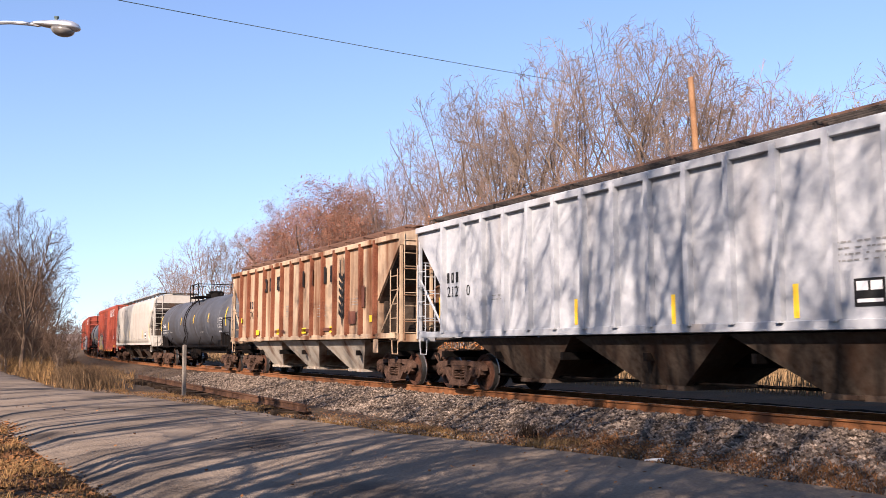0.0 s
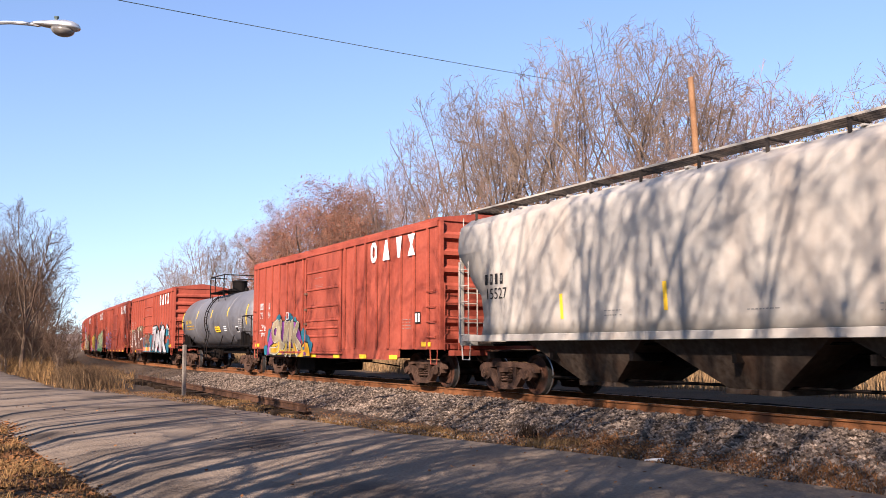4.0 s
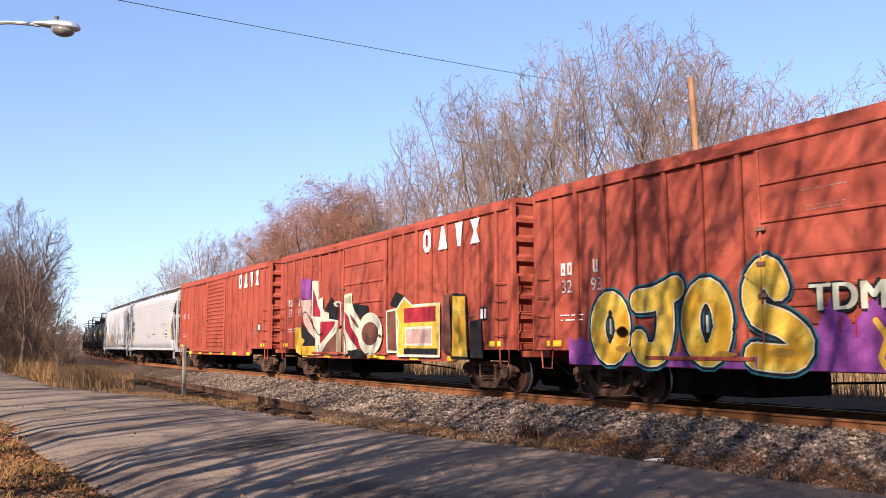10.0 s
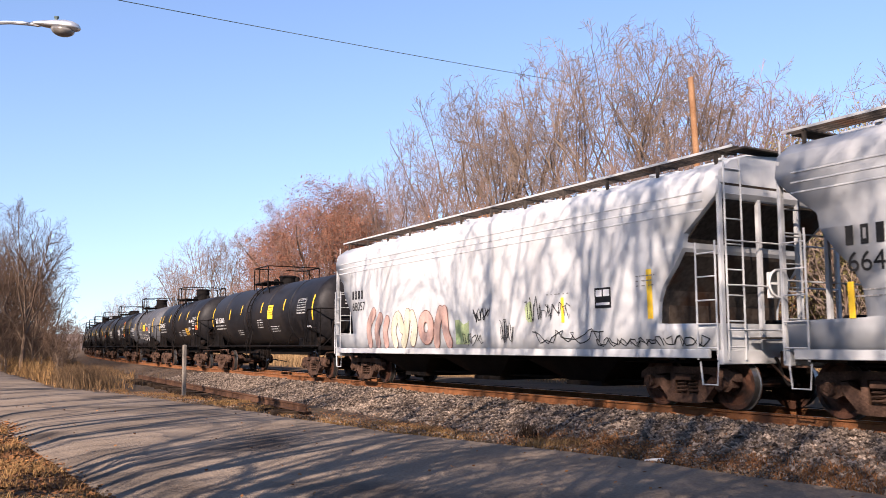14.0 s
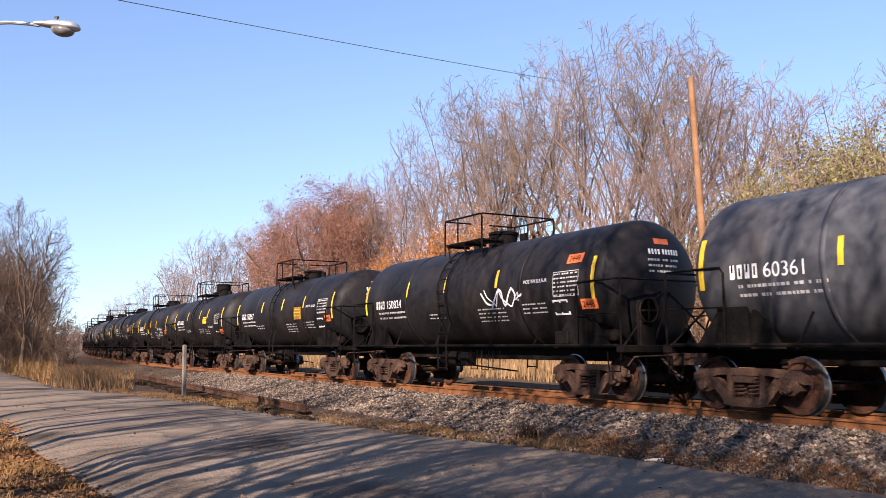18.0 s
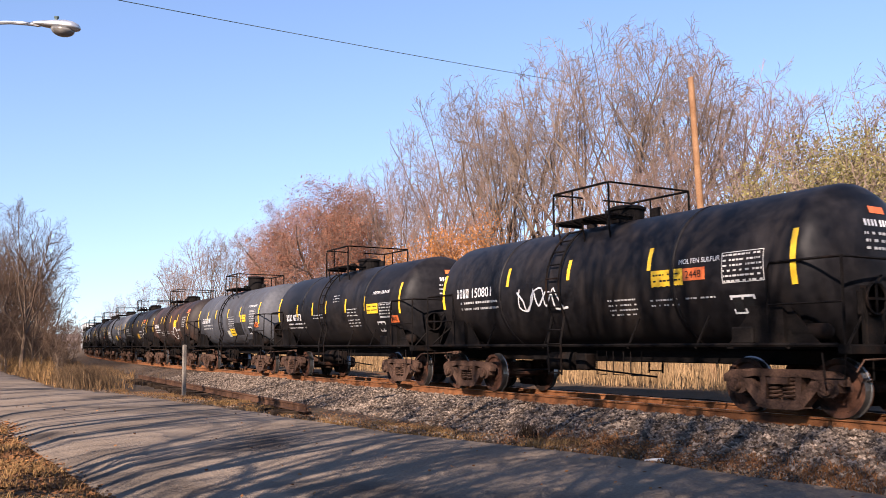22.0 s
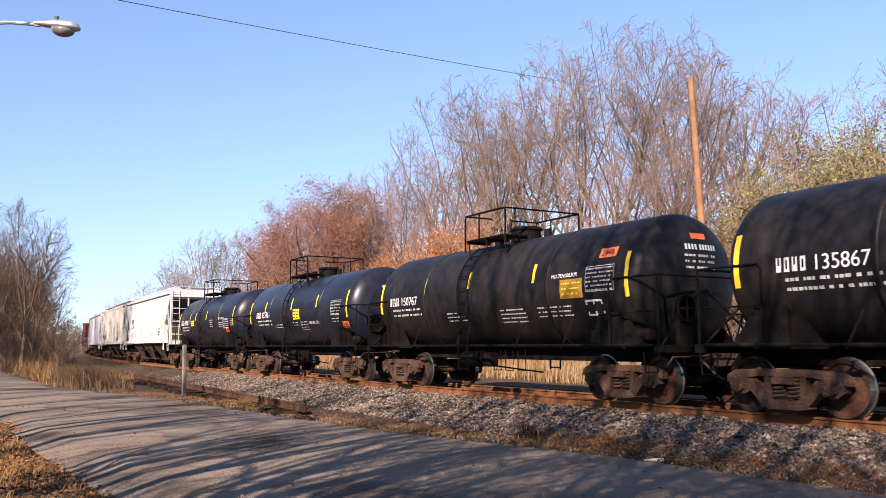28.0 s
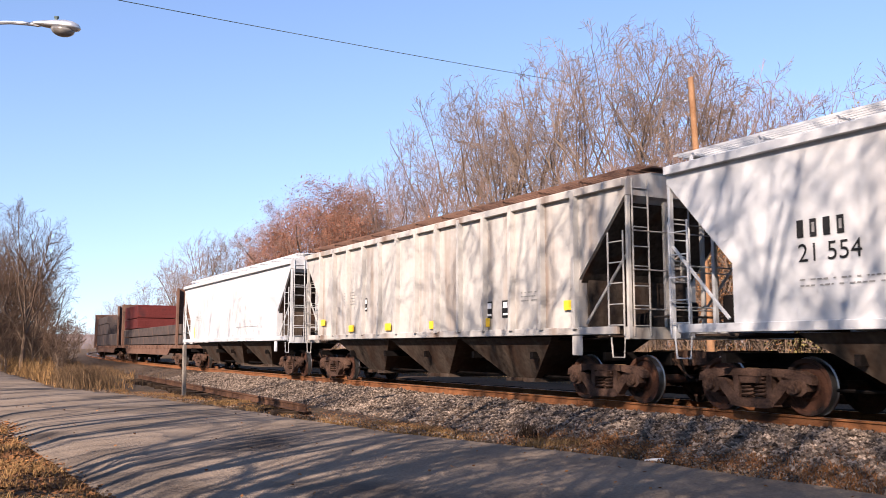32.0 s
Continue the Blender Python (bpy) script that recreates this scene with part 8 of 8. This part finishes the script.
couple(hopper("light grey ribbed covered hopper streaked with dirt", 8.6, HOP_GREY, posts=16, board_mat=DARK_STEEL, roof_mat=RUSTY,
              marks=hopper_marks([(-7.35, 2.1), (-4.26, 1.8), (-1.75, 1.8), (0.99, 1.75), (3.56, 1.78)], (7.0, 2.1), [(4.78, 1.85)], ("212210", -7.0, 2.35, 0.26), [(4.3, 2.6, 0.9, 4), (-4.9, 2.3, 0.6, 2)])), 222.4, 205.2)
couple(hopper("tan covered hopper heavily streaked with rust", 8.2, HOP_RUST, posts=14, post_mat=RUST_RED, chute=CHUTE_PALE, roof_mat=RUSTY,
              marks=hopper_marks([(-6.72, 2.2), (-4.42, 1.66), (-1.86, 1.66), (0.83, 1.66), (3.41, 1.66), (6.51, 1.93)], None, [], ("74750", -5.6, 2.25, 0.30), [(-6.7, 1.95, 1.0, 2), (-1.2, 2.6, 0.7, 5), (2.0, 2.5, 0.8, 5), (4.8, 2.6, 0.6, 3)], extra=soo_extra, wide=True)), 204.1, 187.7)
couple(tank("dark blue-grey tank car with a worn, streaked shell", 15.1, TANK_WORN, bands=(-5.6, -2.7, 1.4, 3.6, 6.2),
            marks=tank_marks(("26330", -7.35, 2.2, 0.27), [(-5.4, 2.3), (-1.94, 2.52), (1.05, 2.54), (4.23, 2.53)], (6.05, 2.0, 1.15, 0.52), un=(6.0, 1.5), lines=[(-7.2, 1.9, 1.2, 2), (-5.0, 1.95, 0.5, 1), (2.2, 1.85, 0.8, 1)])), 185.95, 170.85)
couple(hopper("cream round-sided covered hopper with streaked paint", 8.53, HOP_CREAM, style="round", board_mat=DARK_STEEL,
              marks=hopper_marks([(-4.35, 1.93), (-1.32, 2.0), (4.54, 1.95)], (7.3, 2.1), [(5.75, 1.83)], ("15527", -7.25, 2.2, 0.25), [(6.3, 2.1, 0.8, 3), (-3.0, 1.8, 0.5, 2), (0.5, 1.7, 0.7, 1), (2.8, 1.7, 0.7, 2)])), 169.1, 152.05)
couple(boxcar("red-brown boxcar with purple and yellow graffiti", 7.75, marks_purple), 150.95, 135.5)
couple(tank("weathered grey tank car with yellow stencils", 12.2, TANK_GREY, valve="tall", walk_x=(-1.2, 1.35), rail_high=0.8,
            marks=tank_marks(("29466", -5.25, 2.3, 0.25), [(-2.89, 2.75), (0.05, 2.7), (3.03, 2.7)], (4.9, 1.92, 1.15, 0.48), plac=(0.7, 1.78, 0.9, 0.28, YELLOW), ink=SUNNY, extra=placard_grey, col=YELLOW, head_col=SUNNY)), 133.8, 121.6)
couple(boxcar("red-brown boxcar with large silver graffiti", 7.75, marks_silver), 119.97, 104.55)
couple(boxcar("red-brown boxcar with loose blue graffiti lines", 7.75, marks_blue), 103.05, 87.55)
couple(boxcar("red-brown boxcar covered low down with green and yellow graffiti", 7.75, marks_green), 86.07, 70.62)
couple(boxcar("red-brown boxcar with angular cream and crimson graffiti", 7.75, marks_cream), 69.58, 54.03)
couple(boxcar("clean red-brown boxcar with a louvred sliding door", 7.75, marks_plain, "louvred"), 52.65, 37.2)
couple(hopper("pale grey round-sided covered hopper", 8.2, HOP_PALE, style="round", deep=True, board_mat=DARK_STEEL, chute=IRON,
              marks=hopper_marks([(-6.97, 1.75), (-4.23, 1.8), (1.61, 1.95), (4.14, 1.8)], (6.55, 2.05), [(5.5, 1.85)], ("66438", -7.0, 2.15, 0.28), [(4.0, 2.5, 1.6, 3), (4.3, 2.0, 0.8, 3), (-6.9, 1.9, 0.9, 2)], extra=grey_extra)), 36.05, 19.65)
couple(hopper("white round-sided covered hopper with pink graffiti", 8.2, HOP_WHITE, style="round", deep=True, board_mat=DARK_STEEL, chute=IRON,
              marks=hopper_marks([(3.95, 1.85)], (6.55, 2.05), [(5.24, 2.04)], ("68057", -6.75, 2.2, 0.26), [(6.2, 2.4, 0.5, 3), (3.4, 2.2, 0.8, 1)], extra=soft_graffiti)), 18.45, 2.05)
couple(tank("long black tank car with a yellow placard", 13.35, TANK_BLACK, bands=(-4.6, -1.5, 1.6, 4.2),
            marks=tank_marks(("153003", -6.3, 2.2, 0.3), [(-3.77, 2.55), (-2.05, 2.7), (0.79, 2.7), (3.57, 2.7)], (5.1, 2.3, 1.1, 0.62), plac=(1.65, 2.2, 0.62, 0.55, YELLOW), un=(5.8, 1.5), lines=[(-2.8, 1.8, 0.8, 3), (0.3, 2.2, 0.7, 4), (1.9, 1.9, 1.0, 3)])), -0.43, -13.78)


def sulphur_tank(text, f, r, paint, shape, kw):
    couple(tank(text, f - r, paint, marks=tank_marks(**kw), **shape), f, r)


sulphur_tank("black molten sulphur tank car with amber placard", -17.02, -27.13, TANK_BLACK, dict(valve="tall"),
     dict(number=("60267", -4.9, 2.25, 0.30), stripes=[(-4.25, 2.75), (-2.19, 2.75), (0.41, 2.8), (2.45, 2.8)], panel=(3.85, 2.2, 1.1, 0.5), plac=(2.1, 1.7, 0.8, 0.4, AMBER), sulfur=(2.95, 1.95, 0.11, True), fra=(3.1, 2.36), un=(3.7, 1.72), orange=[(4.45, 1.98)], lines=[(1.2, 2.0, 0.8, 4), (0.3, 1.9, 0.45, 3)]))
sulphur_tank("worn black tank car with a bright yellow placard", -29.76, -39.84, TANK_WORN, dict(valve="tall"),
     dict(number=("60361", -4.4, 2.2, 0.30), stripes=[(-2.31, 2.5), (0.33, 2.55), (2.15, 2.5)], panel=(3.4, 2.05, 1.1, 0.6), plac=(1.25, 2.15, 0.8, 0.42, YELLOW), sulfur=(2.15, 2.5, 0.11, False), un=(3.5, 1.7), orange=[(2.65, 2.15)], lines=[(-0.5, 2.15, 1.2, 6), (1.2, 1.95, 1.9, 2)], extra=tag_white(1.2, 3.4, 1.45, 1.75, 401)))
sulphur_tank("black tank car with white scribbled graffiti", -42.78, -53.64, TANK_BLACK, {},
     dict(number=("150824", -4.7, 2.2, 0.29), stripes=[(-2.76, 2.7), (-0.6, 2.7), (1.86, 2.7)], panel=(4.1, 2.15, 1.1, 0.6), sulfur=(3.0, 2.5, 0.11, False), un=(4.05, 1.75), orange=[(5.0, 1.85), (4.5, 2.85)], lines=[(-1.5, 1.95, 0.9, 2), (1.0, 2.0, 1.2, 4), (2.9, 2.05, 0.9, 3)], extra=tag_white(1.3, 2.9, 2.0, 2.5, 411)))
sulphur_tank("black tank car with an amber placard", -56.4, -67.28, TANK_BLACK, {},
     dict(number=("150567", -4.75, 2.25, 0.29), stripes=[(-2.08, 2.7), (0.39, 2.72), (2.7, 2.72)], panel=(4.1, 2.25, 1.1, 0.55), plac=(1.75, 2.1, 0.75, 0.45, AMBER), sulfur=(3.0, 2.5, 0.11, False), un=(4.05, 1.75), orange=[(4.75, 1.95)], lines=[(-2.9, 1.95, 1.0, 2), (0.8, 1.95, 1.1, 4), (2.7, 1.98, 1.0, 3)]))
sulphur_tank("black tank car with a tall valve housing", -69.98, -80.22, TANK_BLACK, dict(valve="tall"),
     dict(number=("136026", -4.45, 2.3, 0.28), stripes=[(-2.04, 2.72), (0.71, 2.75), (2.34, 2.75)], panel=(3.75, 2.2, 1.1, 0.52), plac=(1.45, 2.25, 0.75, 0.34, YELLOW), sulfur=(2.45, 2.02, 0.12, False), un=(3.75, 1.5), orange=[(4.6, 1.7)], lines=[(-2.2, 2.0, 0.9, 2), (0.6, 2.0, 0.9, 3), (1.8, 1.95, 0.9, 3)]))
sulphur_tank("clean black tank car with yellow and red placards", -82.9, -93.08, TANK_BLACK, {},
     dict(number=("60238", -4.45, 2.2, 0.29), stripes=[(-2.47, 2.5), (-0.22, 2.55), (1.8, 2.5)], panel=(2.95, 1.75, 1.1, 0.5), plac=(-1.5, 1.92, 0.75, 0.3, YELLOW), sulfur=(2.35, 1.72, 0.11, True), fra=(2.2, 2.12), orange=[(4.4, 1.86)], lines=[(-2.3, 2.0, 0.7, 2), (-0.7, 2.0, 0.8, 4), (1.4, 2.0, 0.7, 5)]))
sulphur_tank("black tank car with a white graffiti tag", -95.8, -106.68, TANK_BLACK, {},
     dict(number=("150801", -4.75, 2.3, 0.29), stripes=[(-2.47, 2.7), (-0.2, 2.7), (2.24, 2.72)], panel=(4.0, 2.15, 1.1, 0.58), plac=(2.3, 2.18, 0.8, 0.3, YELLOW), sulfur=(3.0, 2.55, 0.12, False), un=(4.1, 1.6), orange=[(3.1, 2.25)], lines=[(1.0, 2.0, 0.8, 4), (2.2, 1.95, 0.7, 2), (3.1, 1.95, 0.7, 1)], extra=tag_white(-2.1, -0.4, 1.8, 2.4, 421)))
sulphur_tank("black tank car with many yellow reflective stripes", -109.27, -119.57, TANK_BLACK, {},
     dict(number=("60172", -4.3, 2.05, 0.30), stripes=[(-3.17, 2.4), (-1.65, 2.42), (-0.42, 2.43), (1.28, 2.42), (2.73, 2.43)], panel=(3.8, 1.95, 1.05, 0.5), plac=(2.93, 2.1, 0.78, 0.3, YELLOW), sulfur=(3.3, 2.68, 0.13, False), kind="SULPHUR", un=(3.5, 1.5), orange=[(4.45, 1.78)], lines=[(-1.6, 2.2, 0.9, 2), (1.4, 2.3, 0.8, 3), (1.4, 1.95, 0.9, 3), (0.2, 2.8, 0.5, 3)]))
sulphur_tank("scuffed grey-black tank car with black and yellow patches", -122.15, -132.3, TANK_WORN, dict(valve="tall"),
     dict(number=("60198", -4.2, 2.25, 0.30), stripes=[(-3.26, 2.62), (-1.77, 2.65), (0.38, 2.62), (2.31, 2.62)], panel=(3.75, 2.05, 1.1, 0.65), plac=(2.48, 2.18, 0.75, 0.3, YELLOW), sulfur=(3.55, 2.78, 0.13, False), kind="SULPHUR", un=(3.4, 1.6), orange=[(4.4, 1.9)], lines=[(0.5, 2.45, 0.9, 6)], extra=patches_198))
sulphur_tank("brownish rust-stained black tank car", -134.97, -145.08, TANK_BROWN, {},
     dict(number=("6956", -4.3, 2.25, 0.29), stripes=[(-2.42, 2.7), (-1.47, 2.72), (0.44, 2.7), (2.35, 2.72)], panel=(3.7, 2.2, 1.1, 0.6), plac=(1.48, 2.2, 0.68, 0.4, YELLOW), sulfur=(2.1, 2.0, 0.13, False), orange=[(4.4, 2.95)], lines=[(-2.3, 2.0, 0.8, 3), (-0.6, 2.0, 0.6, 2), (0.7, 2.0, 0.7, 3)],
          extra=lambda car, p, side, h: p.stroke(ring_pts(1.75, 1.85, 1.0, 0.7), 0.05, WHITE, 0.012)))
sulphur_tank("black tank car with stepped shell and amber placard", -147.7, -157.97, TANK_BLACK, {},
     dict(number=("202705", -4.25, 2.2, 0.27), stripes=[(-3.41, 2.7), (-1.22, 2.7), (1.16, 2.7), (3.21, 2.72)], panel=(3.75, 1.98, 1.1, 0.5), plac=(1.1, 1.65, 0.8, 0.36, AMBER), sulfur=(2.3, 2.1, 0.12, False), un=(3.65, 1.6), orange=[(3.75, 2.72)], lines=[(-2.0, 1.95, 1.0, 2), (2.0, 1.95, 1.3, 3), (3.75, 2.62, 1.0, 1)]))
sulphur_tank("faded black tank car with worn lettering", -160.83, -170.41, TANK_WORN, {},
     dict(number=("135704", -4.2, 2.2, 0.27), stripes=[(-1.2, 2.7), (1.1, 2.7), (3.0, 2.7)], panel=(3.2, 2.05, 1.3, 0.6), plac=(1.6, 1.6, 0.7, 0.4, YELLOW), orange=[(3.9, 1.7)], lines=[(-4.0, 1.95, 1.5, 2), (0.6, 2.1, 0.9, 4)]))
sulphur_tank("black tank car with a white graffiti tag amidships", -173.1, -183.5, TANK_BLACK, {},
     dict(number=("135867", -4.4, 2.25, 0.29), stripes=[(-2.0, 2.7), (0.5, 2.7), (2.4, 2.7)], panel=(3.75, 2.15, 1.1, 0.6), sulfur=(2.4, 1.9, 0.12, False), un=(3.7, 1.65), orange=[(4.4, 1.8)], lines=[(-2.2, 2.0, 0.9, 2), (0.6, 1.95, 1.1, 3)], extra=tag_white(-0.2, 1.2, 1.8, 2.4, 431)))
sulphur_tank("black tank car with an amber placard and red numbers", -186.2, -197.0, TANK_BLACK, {},
     dict(number=("150767", -4.8, 2.25, 0.29), stripes=[(-2.79, 2.72), (-0.47, 2.75), (2.32, 2.72)], panel=(4.15, 2.2, 1.1, 0.58), plac=(3.3, 2.1, 0.75, 0.4, AMBER), sulfur=(3.0, 2.55, 0.11, False), un=(4.1, 1.7), orange=[(4.5, 2.88)], lines=[(-1.6, 1.95, 0.9, 3), (0.9, 1.95, 1.0, 4), (2.4, 1.95, 1.2, 3)]))
sulphur_tank("glossy blue-black tank car with a yellow placard", -199.62, -209.8, TANK_NEW, {},
     dict(number=("135963", -4.25, 2.25, 0.30), stripes=[(-3.17, 2.7), (-0.13, 2.7), (2.41, 2.7)], panel=(3.75, 2.15, 1.1, 0.55), plac=(0.08, 2.1, 0.68, 0.38, YELLOW), sulfur=(1.65, 1.9, 0.13, False), orange=[(4.6, 1.7)], lines=[(-2.0, 1.95, 0.8, 2), (0.0, 2.0, 0.5, 2), (0.8, 2.0, 0.7, 4), (3.8, 2.05, 0.7, 2)]))
sulphur_tank("glossy blue-black tank car with crisp white stencils", -212.5, -223.4, TANK_NEW, {},
     dict(number=("150901", -4.95, 2.25, 0.30), stripes=[(-2.95, 2.6), (-1.72, 2.65), (0.54, 2.65), (2.86, 2.65)], panel=(3.75, 1.95, 1.15, 0.5), plac=(-2.7, 2.18, 0.72, 0.28, YELLOW), sulfur=(2.9, 2.38, 0.12, False), orange=[(4.1, 1.78)], lines=[(1.3, 2.4, 0.6, 4), (2.95, 2.25, 0.8, 3), (4.95, 2.4, 0.35, 4)]))
couple(hopper("bright white smooth-sided covered hopper", 8.45, HOP_WHITE,
              marks=hopper_marks([(-3.91, 1.95), (-1.41, 1.97), (1.38, 1.95), (3.9, 1.96)], (6.9, 2.15), [(5.16, 2.01)], ("21 554", -5.72, 2.36, 0.27), [(-5.7, 2.1, 1.5, 2), (5.8, 2.5, 0.6, 3), (2.1, 2.0, 0.7, 3)])), -225.24, -242.1)
couple(hopper("dirty pale ribbed covered hopper with a rusty roof", 8.4, HOP_DIRTY, posts=13, roof_mat=RUSTY,
              marks=hopper_marks([(-6.66, 1.9), (-4.32, 1.66), (-1.73, 1.66), (0.94, 1.66), (3.48, 1.66), (6.71, 1.94)], None, [(-3.49, 2.36), (3.48, 1.95), (4.37, 1.95)], None, [(-5.0, 2.8, 0.8, 5), (4.9, 2.3, 0.6, 3)], wide=True)), -243.18, -260.05)
couple(hopper("white smooth covered hopper with faded lettering", 8.5, HOP_WHITE, marks=hopper_marks([(-6.1, 1.8)], None, [], None, [(1.5, 1.95, 3.2, 1), (-5.8, 2.6, 0.9, 3)])), -261.5, -278.6)
couple(flatcar("rusty bulkhead flatcar stacked with wrapped boards", 11.5, "lumber"), -279.9, -303.0)
couple(flatcar("rusty bulkhead flatcar with a dark stacked load", 11.5, "pile"), -304.2, -327.2)

def motions():
    """The whole train rolls along the track, its wheels turning."""
    seat = dict((car, u) for car, u in TRAIN)
    times = [float(t) for t in range(0, 33)]
    for car, u in TRAIN:
        rows = []
        for t in times:
            x, y, h = on_track(u + travelled(t))
            rows.append((t, pose(x, y, 0, 0, 0, math.degrees(h))))
        walk(car, rows)
    for w, car, off in WHEELSETS:
        u = seat[car] + off
        rest = w.location.copy()
        rows = []
        for i in range(frame(SECONDS)):
            t = i / FPS
            s = u + travelled(t)
            if -62 < s < 6:
                rows.append((t, s))
        if not rows:
            rows = [(0.0, u)]
        if rows[0][0] > 0:
            rows = [(0.0, rows[0][1])] + rows
        if rows[-1][0] < SECONDS:
            rows = rows + [(SECONDS, rows[-1][1])]
        walk(w, [(t, Matrix.Translation(rest) @ Matrix.Rotation((s / WHEEL_R) % math.tau, 4, "Y")) for t, s in rows])


motions()
